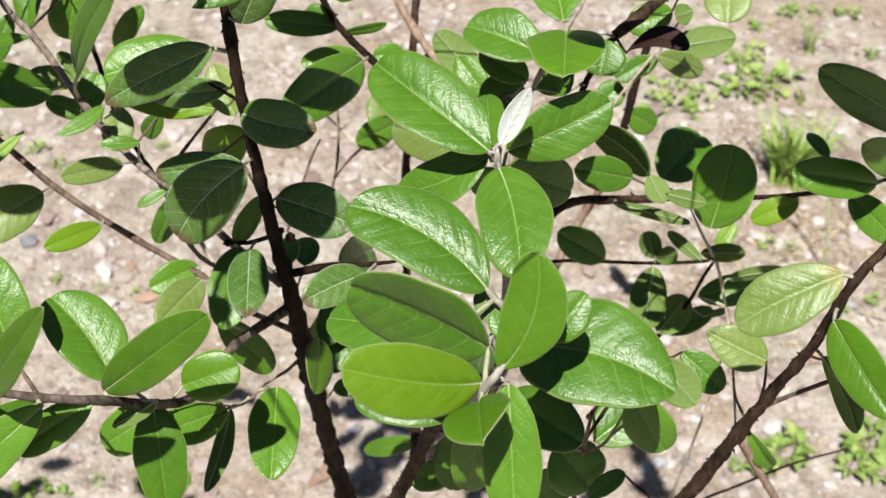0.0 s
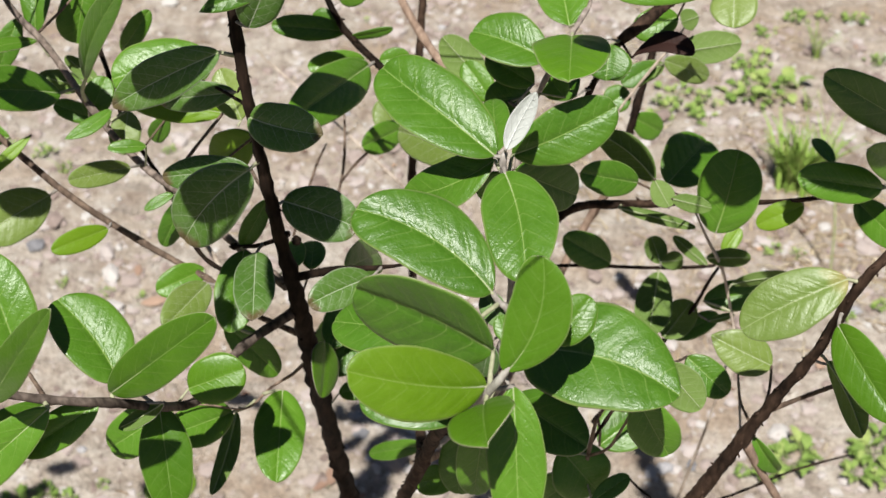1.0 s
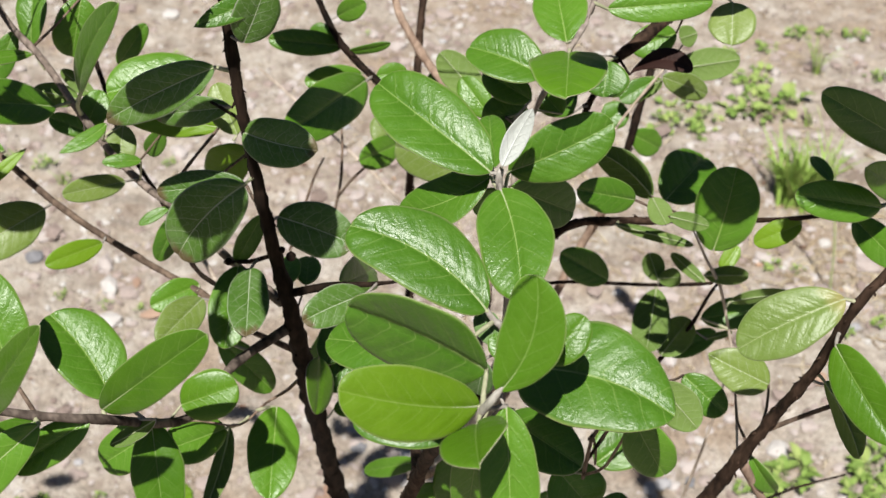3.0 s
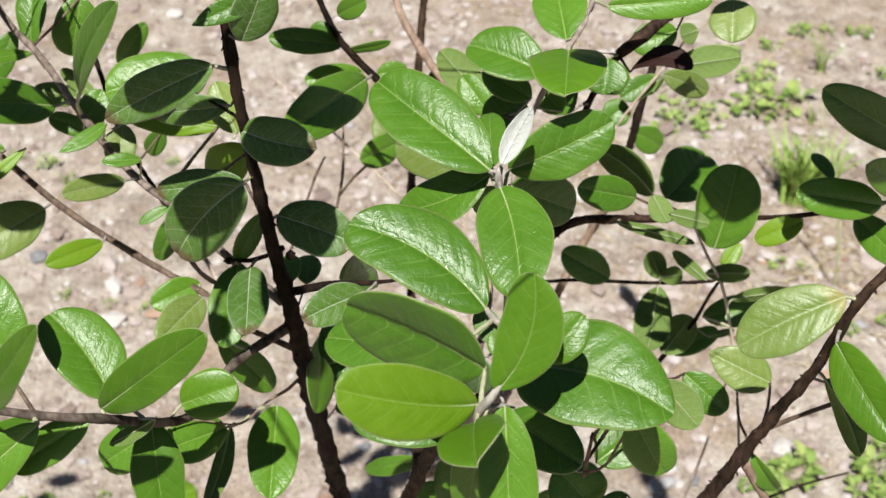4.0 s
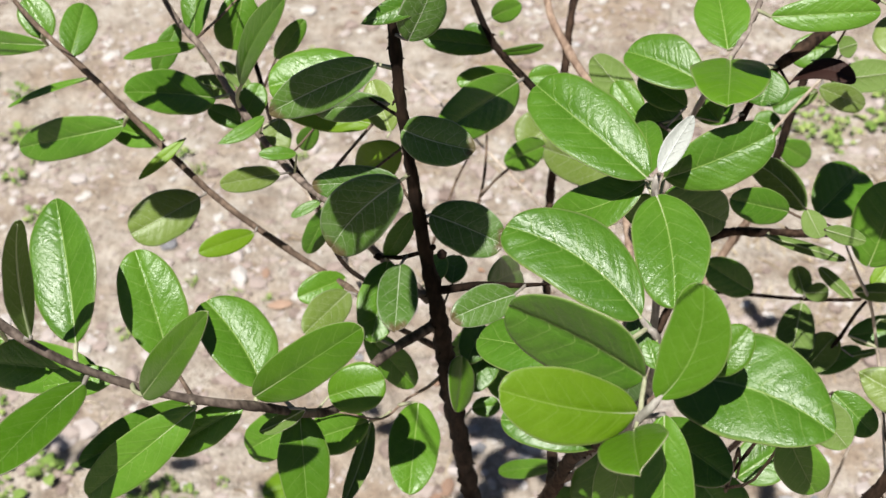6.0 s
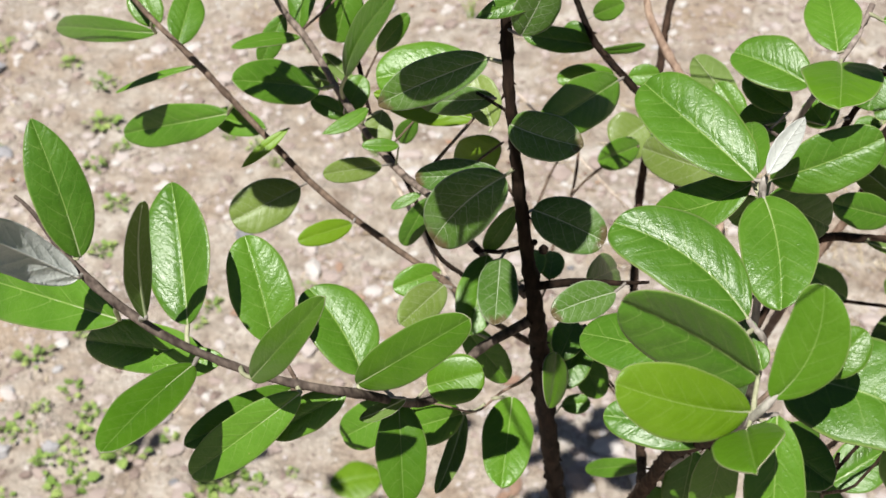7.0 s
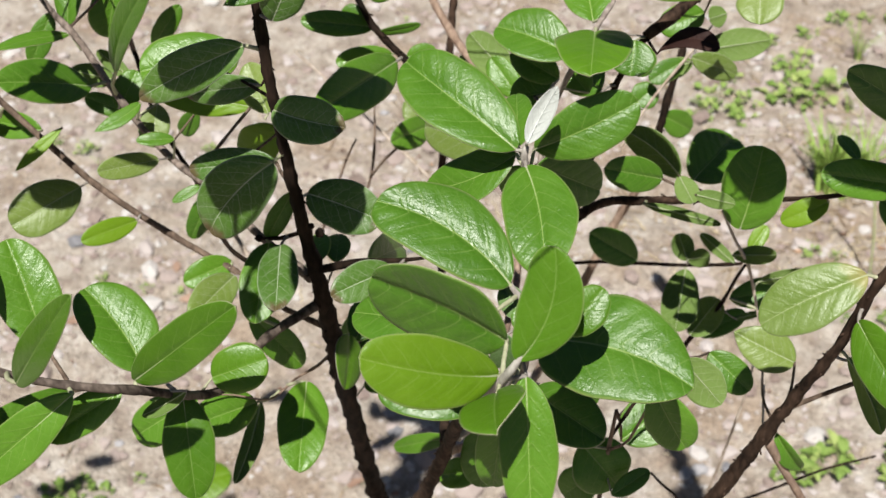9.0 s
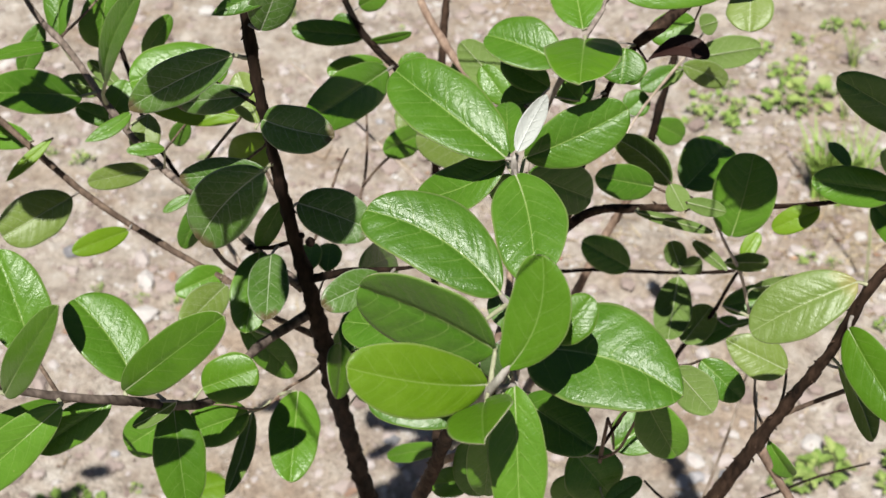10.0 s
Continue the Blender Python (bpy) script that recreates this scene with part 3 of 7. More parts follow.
leaf(trunk, (-0.0559, -0.0669, 1.0040), (-0.0415, -0.0649, 1.0061), 0.0104, (-0.02, -0.67, 0.74), (-0.0622, -0.0780, 1.0019), "green", 0.06, 0.12, (0.53, 0.58, 0.48, 0.000))
leaf(trunk, (-0.0476, -0.0389, 1.0354), (-0.0556, -0.0714, 1.0219), 0.0205, (0.12, -0.41, 0.91), (-0.0637, -0.0819, 1.0279), "green", 0.06, 0.12, (0.53, 0.58, 0.48, 0.000))
left_low = branch("grey2", [(-0.2442, -0.1866, 1.2224, 0.0007), (-0.2365, -0.1910, 1.2198, 0.0008), (-0.2169, -0.2047, 1.2065, 0.0015), (-0.1933, -0.2147, 1.1943, 0.0017), (-0.1749, -0.2125, 1.1783, 0.0015), (-0.1507, -0.2055, 1.1602, 0.0016), (-0.1254, -0.1918, 1.1411, 0.0018), (-0.1052, -0.1535, 1.0974, 0.0020), (-0.0911, -0.1184, 1.0920, 0.0020), (-0.0675, -0.0932, 1.0919, 0.0026)])
leaf(left_low, (-0.1005, -0.0989, 1.0885), (-0.0789, -0.1011, 1.0564), 0.0158, (0.43, -0.84, 0.34), (-0.0838, -0.1106, 1.0920), "green", 0.06, 0.12, (0.52, 0.6, 0.5, -0.000))
leaf(left_low, (-0.1264, -0.1868, 1.1407), (-0.0803, -0.1967, 1.1915), 0.0185, (-0.46, -0.85, 0.25), (-0.1244, -0.1899, 1.1389), "soft", 0.06, 0.12, (0.52, 0.55, 0.45, -0.000))
leaf(left_low, (-0.1306, -0.1639, 1.1218), (-0.1568, -0.1382, 1.1420), 0.0288, (0.37, -0.32, 0.88), (-0.1161, -0.1741, 1.1209), "green", 0.05, 0.28, (0.52, 0.5, 0.45, -0.045))
leaf(left_low, (-0.1052, -0.1586, 1.1115), (-0.0824, -0.1540, 1.1184), 0.0205, (-0.04, -0.76, 0.65), (-0.1094, -0.1615, 1.1065), "soft", 0.06, 0.12, (0.52, 0.45, 0.42, -0.000))
leaf(left_low, (-0.1152, -0.1695, 1.1117), (-0.1103, -0.1946, 1.0779), 0.0209, (0.24, -0.76, 0.60), (-0.1128, -0.1680, 1.1140), "soft", 0.06, 0.12, (0.46, 0.5, 0.5, -0.000))
leaf(left_low, (-0.1090, -0.1812, 1.1289), (-0.1279, -0.1835, 1.1164), 0.0070, (0.41, 0.55, -0.73), (-0.1186, -0.1790, 1.1265), "green", 0.06, 0.12, (0.52, 0.6, 0.5, 0.000))
leaf(left_low, (-0.1550, -0.2191, 1.1747), (-0.1173, -0.2406, 1.2396), 0.0130, (-0.63, -0.77, 0.11), (-0.1626, -0.2089, 1.1691), "soft", 0.06, 0.12, (0.5, 0.55, 0.6, -0.015))
leaf(left_low, (-0.1582, -0.1833, 1.1558), (-0.1727, -0.1581, 1.1866), 0.0241, (0.33, -0.65, 0.69), (-0.1444, -0.2021, 1.1554), "green", 0.06, 0.2, (0.5, 0.55, 0.5, -0.010))
leaf(left_low, (-0.1552, -0.1809, 1.1274), (-0.1865, -0.2188, 1.1337), 0.0153, (0.57, -0.35, 0.75), (-0.1327, -0.1958, 1.1466), "green", 0.06, 0.12, (0.53, 0.58, 0.54, 0.000))
leaf(left_low, (-0.1421, -0.2075, 1.1560), (-0.1846, -0.2236, 1.1215), 0.0181, (-0.08, -0.86, 0.50), (-0.1450, -0.2024, 1.1559), "green", 0.06, 0.12, (0.53, 0.58, 0.44, -0.000))
leaf(left_low, (-0.1286, -0.1958, 1.1456), (-0.1573, -0.2069, 1.1298), 0.0142, (-0.04, -0.78, 0.63), (-0.1301, -0.1943, 1.1446), "green", 0.06, 0.12, (0.53, 0.58, 0.48, 0.000))
leaf(left_low, (-0.2173, -0.2007, 1.2091), (-0.2310, -0.1833, 1.2553), 0.0199, (0.56, -0.70, 0.43), (-0.2201, -0.2025, 1.2087), "green", 0.06, 0.12, (0.48, 0.6, 0.75, -0.010))
leaf(left_low, (-0.2155, -0.2092, 1.2074), (-0.2272, -0.2435, 1.2575), 0.0173, (-0.98, 0.18, -0.10), (-0.2151, -0.2055, 1.2056), "silver", 0.1, 0.14, (0.52, 0.5, 0.6, 0.020))
leaf(left_low, (-0.2073, -0.2050, 1.1839), (-0.2959, -0.1626, 1.1593), 0.0264, (-0.45, -0.50, 0.74), (-0.2017, -0.2112, 1.1986), "green", 0.06, 0.12, (0.52, 0.6, 0.5, -0.000))
leaf(left_low, (-0.1885, -0.2197, 1.2019), (-0.1749, -0.2285, 1.2620), 0.0118, (-0.83, 0.49, 0.26), (-0.1933, -0.2147, 1.1943), "green", 0.06, 0.12, (0.5, 0.6, 0.6, 0.000))
leaf(left_low, (-0.1804, -0.2066, 1.1861), (-0.1946, -0.1647, 1.2161), 0.0252, (-0.14, -0.61, 0.78), (-0.1789, -0.2130, 1.1818), "green", 0.04, 0.36, (0.5, 0.55, 0.7, -0.031))
leaf(left_low, (-0.1821, -0.1933, 1.1565), (-0.2395, -0.1772, 1.1406), 0.0203, (-0.37, -0.62, 0.70), (-0.1659, -0.2099, 1.1716), "green", 0.06, 0.12, (0.53, 0.58, 0.48, 0.000))
leaf(left_low, (-0.1780, -0.2139, 1.1735), (-0.1913, -0.2655, 1.1849), 0.0184, (0.19, 0.17, 0.97), (-0.1748, -0.2125, 1.1783), "soft", 0.06, 0.12, (0.54, 0.6, 0.5, -0.000))
leaf(left_low, (-0.1728, -0.1992, 1.1620), (-0.2008, -0.2013, 1.1560), 0.0119, (-0.09, -0.73, 0.68), (-0.1639, -0.2093, 1.1701), "green", 0.06, 0.12, (0.53, 0.58, 0.48, 0.000))
left_mid = branch("brown2", [(-0.2908, 0.0239, 1.1898, 0.0011), (-0.2715, 0.0080, 1.1781, 0.0012), (-0.2420, -0.0082, 1.1598, 0.0015), (-0.2217, -0.0175, 1.1429, 0.0015), (-0.2025, -0.0238, 1.1236, 0.0016), (-0.1800, -0.0307, 1.1028, 0.0016), (-0.1456, -0.0383, 1.0786, 0.0016), (-0.1171, -0.0487, 1.0669, 0.0015), (-0.0946, -0.0774, 1.0749, 0.0013), (-0.0715, -0.0777, 1.0592, 0.0016)])
leaf(left_mid, (-0.1641, -0.0394, 1.0918), (-0.1863, -0.0591, 1.0954), 0.0115, (0.56, -0.50, 0.66), (-0.1636, -0.0344, 1.0913), "lime", 0.06, 0.12, (0.55, 0.6, 0.5, -0.000))
leaf(left_mid, (-0.1910, -0.0314, 1.1062), (-0.2204, -0.0536, 1.0999), 0.0242, (0.36, -0.67, 0.65), (-0.1863, -0.0288, 1.1087), "dusty", 0.06, 0.12, (0.58, 0.6, 0.42, -0.000))
leaf(left_mid, (-0.2296, -0.0127, 1.1338), (-0.2930, -0.0005, 1.1071), 0.0207, (-0.34, -0.84, 0.43), (-0.2230, -0.0169, 1.1440), "green", 0.06, 0.12, (0.53, 0.58, 0.56, 0.000))
leaf(left_mid, (-0.2117, -0.0103, 1.1242), (-0.2416, 0.0003, 1.1224), 0.0143, (-0.29, -0.69, 0.66), (-0.2092, -0.0216, 1.1304), "green", 0.06, 0.12, (0.53, 0.58, 0.48, 0.000))
leaf(left_mid, (-0.2700, 0.0122, 1.1621), (-0.3598, 0.0815, 1.1167), 0.0139, (-0.68, -0.61, 0.41), (-0.2661, 0.0051, 1.1747), "green", 0.06, 0.12, (0.53, 0.58, 0.48, 0.000))
leaf(left_mid, (-0.2442, -0.0037, 1.1550), (-0.2867, -0.0108, 1.1408), 0.0052, (-0.27, -0.24, 0.93), (-0.2430, -0.0076, 1.1604), "green", 0.06, 0.12, (0.53, 0.58, 0.48, 0.000))
leaf(left_mid, (-0.2582, 0.0104, 1.1574), (-0.2577, 0.0397, 1.1691), 0.0177, (0.41, -0.34, 0.85), (-0.2567, -0.0001, 1.1689), "green", 0.06, 0.12, (0.53, 0.58, 0.48, 0.000))
leaf(left_mid, (-0.2739, 0.0256, 1.1574), (-0.2869, 0.0370, 1.1728), 0.0173, (0.22, -0.68, 0.69), (-0.2736, 0.0098, 1.1794), "green", 0.06, 0.12, (0.53, 0.58, 0.48, 0.000))
leaf(left_mid, (-0.1922, -0.0324, 1.1428), (-0.2126, -0.0485, 1.1299), 0.0059, (0.14, -0.72, 0.67), (-0.2054, -0.0183, 1.1237), "lime", 0.05, 0.12, (0.5, 0.75, 0.8, -0.000))
leaf(left_mid, (-0.1160, -0.0566, 1.0721), (-0.1320, -0.0870, 1.0730), 0.0181, (0.51, -0.24, 0.83), (-0.1123, -0.0549, 1.0686), "dusty", 0.06, 0.12, (0.52, 0.6, 0.5, -0.000))
leaf(left_mid, (-0.1198, -0.0427, 1.0681), (-0.1415, -0.0574, 1.0673), 0.0154, (0.40, -0.62, 0.68), (-0.1201, -0.0476, 1.0681), "green", 0.06, 0.12, (0.52, 0.6, 0.5, -0.000))
left_high = branch("twig", [(-0.2144, 0.0292, 1.1881, 0.0014), (-0.2040, 0.0173, 1.1769, 0.0015), (-0.1899, 0.0072, 1.1666, 0.0016), (-0.1747, -0.0087, 1.1539, 0.0017), (-0.1644, -0.0203, 1.1470, 0.0017), (-0.1516, -0.0318, 1.1376, 0.0016), (-0.1360, -0.0445, 1.1303, 0.0017), (-0.1182, -0.0557, 1.1241, 0.0017), (-0.1003, -0.0702, 1.1143, 0.0018), (-0.0874, -0.0789, 1.1079, 0.0018), (-0.0714, -0.0948, 1.1071, 0.0024)])
leaf(left_high, (-0.1060, -0.0152, 1.1431), (-0.1548, -0.0115, 1.1513), 0.0169, (0.04, -0.81, 0.59), (-0.1284, -0.0493, 1.1277), "lime", 0.06, 0.12, (0.5, 0.6, 0.75, 0.000))
leaf(left_high, (-0.0938, -0.0099, 1.1250), (-0.1178, -0.0026, 1.1030), 0.0213, (-0.49, -0.84, 0.25), (-0.1203, -0.0544, 1.1248), "lime", 0.06, 0.12, (0.52, 0.6, 0.5, 0.000))
leaf(left_high, (-0.0942, -0.0329, 1.1526), (-0.1042, -0.0175, 1.1697), 0.0161, (-0.07, -0.76, 0.65), (-0.0959, -0.0349, 1.1503), "dusty", 0.05, 0.12, (0.52, 0.6, 0.55, -0.000))
leaf(left_high, (-0.0707, -0.0825, 1.1063), (-0.0697, -0.0639, 1.1065), 0.0103, (0.22, -0.02, 0.98), (-0.0772, -0.0891, 1.1074), "green", 0.06, 0.12, (0.53, 0.58, 0.48, 0.000))
leaf(left_high, (-0.1798, -0.0159, 1.1550), (-0.2110, -0.0453, 1.1777), 0.0226, (0.69, -0.20, 0.69), (-0.1735, -0.0101, 1.1531), "green", 0.06, 0.16, (0.52, 0.65, 0.5, -0.000))
leaf(left_high, (-0.1946, 0.0103, 1.1664), (-0.2189, -0.0191, 1.1772), 0.0098, (0.33, 0.07, 0.94), (-0.1921, 0.0088, 1.1683), "green", 0.06, 0.12, (0.52, 0.6, 0.5, -0.000))
leaf(left_high, (-0.2055, 0.0234, 1.1700), (-0.2167, 0.0107, 1.1489), 0.0117, (0.22, -0.88, 0.42), (-0.2053, 0.0188, 1.1782), "green", 0.06, 0.12, (0.52, 0.6, 0.5, -0.000))
leaf(left_high, (-0.1742, 0.0357, 1.1812), (-0.1808, 0.0238, 1.1555), 0.0220, (0.32, -0.89, 0.33), (-0.1940, 0.0101, 1.1696), "green", 0.06, 0.12, (0.6, 0.5, 0.45, -0.000))
leaf(left_high, (-0.1642, -0.0243, 1.1690), (-0.1300, -0.0582, 1.2363), 0.0160, (-0.79, -0.61, 0.10), (-0.1685, -0.0157, 1.1497), "green", 0.06, 0.12, (0.58, 0.8, 0.6, -0.000))
leaf(left_high, (-0.1527, -0.0322, 1.1573), (-0.1710, -0.0490, 1.1535), 0.0075, (0.22, -0.44, 0.87), (-0.1582, -0.0259, 1.1424), "green", 0.06, 0.12, (0.45, 0.6, 0.85, 0.062))
leaf(left_high, (-0.1365, -0.0444, 1.1462), (-0.1526, -0.0495, 1.1489), 0.0067, (0.29, -0.48, 0.82), (-0.1395, -0.0417, 1.1319), "green", 0.06, 0.12, (0.52, 0.6, 0.5, -0.000))
leaf(left_high, (-0.1442, -0.0487, 1.1375), (-0.1674, -0.0664, 1.1442), 0.0115, (0.59, -0.56, 0.58), (-0.1407, -0.0407, 1.1325), "dusty", 0.06, 0.12, (0.55, 0.6, 0.45, -0.000))
leaf(left_high, (-0.1693, -0.0148, 1.1405), (-0.1616, -0.0008, 1.1533), 0.0144, (0.20, -0.72, 0.67), (-0.1676, -0.0167, 1.1492), "green", 0.06, 0.12, (0.52, 0.6, 0.5, -0.000))
leaf(left_high, (-0.1972, 0.0182, 1.1652), (-0.1952, 0.0406, 1.1900), 0.0153, (-0.20, -0.72, 0.67), (-0.1889, 0.0067, 1.1599), "green", 0.05, 0.12, (0.52, 0.6, 0.55, -0.000))
leaf(left_high, (-0.1685, -0.0098, 1.1355), (-0.1874, -0.0073, 1.1422), 0.0102, (0.12, -0.77, 0.62), (-0.1679, -0.0163, 1.1494), "green", 0.06, 0.12, (0.52, 0.6, 0.5, -0.000))
leaf(left_high, (-0.1265, -0.0492, 1.1226), (-0.1397, -0.0560, 1.1181), 0.0055, (-0.01, -0.54, 0.84), (-0.1245, -0.0518, 1.1263), "green", 0.06, 0.12, (0.52, 0.6, 0.5, -0.000))
leaf(left_high, (-0.1500, -0.0160, 1.1449), (-0.1524, -0.0306, 1.1302), 0.0148, (0.23, -0.71, 0.67), (-0.1595, -0.0247, 1.1434), "dusty", 0.06, 0.12, (0.52, 0.6, 0.5, -0.000))
left_back = branch("dark", [(-0.2004, 0.0882, 1.1482, 0.0011), (-0.1882, 0.0719, 1.1378, 0.0012), (-0.1773, 0.0517, 1.1233, 0.0012), (-0.1660, 0.0277, 1.1047, 0.0010), (-0.1389, -0.0097, 1.0881, 0.0012), (-0.1231, -0.0367, 1.0752, 0.0011), (-0.1004, -0.0725, 1.0916, 0.0012)])
leaf(left_back, (-0.1812, 0.0218, 1.1318), (-0.2070, 0.0332, 1.1297), 0.0118, (0.34, 0.64, -0.69), (-0.1709, 0.0382, 1.1129), "green", 0.06, 0.12, (0.52, 0.6, 0.5, 0.000))
leaf(left_back, (-0.1622, 0.0344, 1.1441), (-0.1464, 0.0389, 1.1648), 0.0107, (-0.02, -0.97, 0.23), (-0.1738, 0.0442, 1.1175), "green", 0.06, 0.12, (0.52, 0.6, 0.5, -0.000))
leaf(left_back, (-0.1408, 0.0164, 1.1169), (-0.1508, 0.0178, 1.1006), 0.0105, (-0.22, -0.97, 0.05), (-0.1558, 0.0137, 1.0985), "green", 0.06, 0.12, (0.53, 0.58, 0.48, 0.000))
leaf(left_back, (-0.1267, -0.0298, 1.1037), (-0.1400, -0.0371, 1.0783), 0.0118, (-0.04, -0.95, 0.29), (-0.1320, -0.0215, 1.0824), "green", 0.06, 0.12, (0.52, 0.6, 0.5, -0.000))
leaf(left_back, (-0.1736, 0.0234, 1.1321), (-0.1898, 0.0304, 1.1434), 0.0081, (-0.12, 0.76, -0.64), (-0.1713, 0.0389, 1.1134), "green", 0.06, 0.12, (0.53, 0.58, 0.48, 0.000))
twig_red = branch("tan", [(-0.1171, -0.1421, 1.0818, 0.0003), (-0.1055, -0.1313, 1.0696, 0.0004), (-0.0910, -0.1252, 1.0602, 0.0005), (-0.0823, -0.1053, 1.0520, 0.0006), (-0.0739, -0.0890, 1.0437, 0.0008), (-0.0674, -0.0826, 1.0466, 0.0010)], "twig")
leaf(twig_red, (-0.1186, -0.1431, 1.0806), (-0.1471, -0.1504, 1.0628), 0.0204, (-0.16, -0.79, 0.59), (-0.1171, -0.1420, 1.0817), "green", 0.06, 0.12, (0.55, 0.5, 0.42, -0.000))
leaf(twig_red, (-0.0755, -0.1142, 1.0602), (-0.0748, -0.1593, 1.0512), 0.0229, (0.14, -0.19, 0.97), (-0.0852, -0.1119, 1.0547), "green", 0.06, 0.12, (0.5, 0.6, 0.5, -0.000))
leaf(twig_red, (-0.0973, -0.1175, 1.0487), (-0.1036, -0.1599, 1.0426), 0.0102, (0.25, 0.10, -0.96), (-0.0878, -0.1178, 1.0571), "green", 0.06, 0.12, (0.52, 0.6, 0.5, 0.000))
leaf(twig_red, (-0.0969, -0.1263, 1.0591), (-0.1219, -0.1467, 1.0668), 0.0199, (0.56, -0.42, 0.71), (-0.0930, -0.1261, 1.0615), "green", 0.06, 0.12, (0.52, 0.6, 0.5, -0.000))
twig_side = branch("dark", [(-0.0694, -0.0969, 1.1142, 0.0023), (-0.0625, -0.0972, 1.1162, 0.0020), (-0.0494, -0.1024, 1.1245, 0.0017), (-0.0320, -0.1066, 1.1299, 0.0011), (-0.0187, -0.1106, 1.1356, 0.0007)], "twig")
leaf(twig_side, (-0.0322, -0.1141, 1.1317), (-0.0571, -0.1316, 1.1327), 0.0163, (0.39, -0.52, 0.76), (-0.0281, -0.1078, 1.1316), "old", 0.06, 0.12, (0.5, 0.55, 0.5, -0.019))
leaf(twig_side, (-0.0451, -0.0972, 1.1202), (-0.0329, -0.0575, 1.0935), 0.0178, (0.86, 0.08, 0.51), (-0.0479, -0.1028, 1.1250), "green", 0.06, 0.12, (0.53, 0.58, 0.48, 0.000))
twig_bud = branch("dark", [(-0.0964, -0.0857, 1.1227, 0.0007), (-0.0848, -0.0875, 1.1247, 0.0009), (-0.0748, -0.0938, 1.1338, 0.0010)], "twig")
bud(twig_bud, (-0.0946, -0.0855, 1.1228), 0.0017)
leaf(twig_bud, (-0.0827, -0.0973, 1.1300), (-0.0801, -0.1359, 1.1281), 0.0173, (0.08, -0.04, 1.00), (-0.0804, -0.0903, 1.1286), "old", 0.06, 0.12, (0.56, 0.5, 0.5, -0.000))
leaf(twig_bud, (-0.0901, -0.0868, 1.1215), (-0.0936, -0.1207, 1.1048), 0.0194, (0.19, -0.45, 0.87), (-0.0910, -0.0866, 1.1236), "green", 0.06, 0.12, (0.52, 0.6, 0.5, -0.000))
top_mid = branch("dark", [(-0.0689, 0.0800, 1.1624, 0.0014), (-0.0611, 0.0683, 1.1497, 0.0016), (-0.0536, 0.0595, 1.1402, 0.0019), (-0.0429, 0.0516, 1.1318, 0.0020), (-0.0323, 0.0448, 1.1244, 0.0020), (-0.0186, 0.0405, 1.1098, 0.0019), (-0.0072, 0.0386, 1.0780, 0.0021), (0.0019, 0.0259, 1.0247, 0.0025)])
leaf(top_mid, (-0.0432, 0.0493, 1.1292), (-0.0716, 0.0408, 1.1300), 0.0132, (0.25, -0.78, 0.57), (-0.0413, 0.0506, 1.1307), "green", 0.06, 0.12, (0.53, 0.58, 0.48, 0.000))
leaf(top_mid, (-0.0405, 0.0415, 1.1308), (-0.0736, -0.0265, 1.1468), 0.0250, (0.70, -0.18, 0.69), (-0.0379, 0.0484, 1.1283), "green", 0.06, 0.12, (0.53, 0.58, 0.48, 0.000))
leaf(top_mid, (-0.0535, 0.0648, 1.1360), (-0.0910, 0.0612, 1.1421), 0.0133, (0.17, -0.83, 0.54), (-0.0538, 0.0597, 1.1405), "green", 0.06, 0.12, (0.53, 0.58, 0.48, 0.000))
leaf(top_mid, (-0.0585, 0.0719, 1.1338), (-0.0717, 0.0759, 1.1381), 0.0135, (-0.05, -0.80, 0.59), (-0.0564, 0.0628, 1.1438), "green", 0.06, 0.12, (0.53, 0.58, 0.48, 0.000))
leaf(top_mid, (-0.0507, 0.0569, 1.1375), (-0.0285, 0.0543, 1.1446), 0.0067, (-0.06, -0.98, -0.16), (-0.0504, 0.0571, 1.1377), "green", 0.06, 0.12, (0.53, 0.58, 0.48, 0.000))
leaf(top_mid, (-0.0357, 0.0487, 1.1286), (-0.0202, 0.0503, 1.1303), 0.0115, (0.02, -0.83, 0.56), (-0.0370, 0.0478, 1.1276), "green", 0.06, 0.12, (0.53, 0.58, 0.48, 0.000))
leaf(top_mid, (-0.0559, 0.0693, 1.1508), (-0.0407, 0.0624, 1.1633), 0.0114, (-0.52, -0.83, 0.18), (-0.0604, 0.0675, 1.1489), "green", 0.06, 0.12, (0.53, 0.58, 0.48, 0.000))
back_stem = branch("brown", [(-0.0139, 0.2224, 1.0776, 0.0024), (-0.0171, 0.2078, 1.0619, 0.0024), (-0.0203, 0.1873, 1.0200, 0.0025), (-0.0251, 0.1690, 0.9406, 0.0026), (-0.0221, 0.0718, 0.9153, 0.0026), (-0.0141, -0.0806, 0.9892, 0.0023), (-0.0145, -0.1371, 1.0276, 0.0021)], "stem")
leaf(back_stem, (-0.0510, -0.0281, 1.0074), (-0.0369, -0.0440, 0.9869), 0.0180, (0.09, -0.76, 0.65), (-0.0161, -0.0438, 0.9713), "green", 0.06, 0.12, (0.53, 0.58, 0.48, 0.000))
leaf(back_stem, (-0.0585, -0.0116, 1.0070), (-0.0692, -0.0206, 0.9794), 0.0173, (-0.12, -0.93, 0.35), (-0.0168, -0.0299, 0.9646), "green", 0.06, 0.12, (0.53, 0.58, 0.48, 0.000))
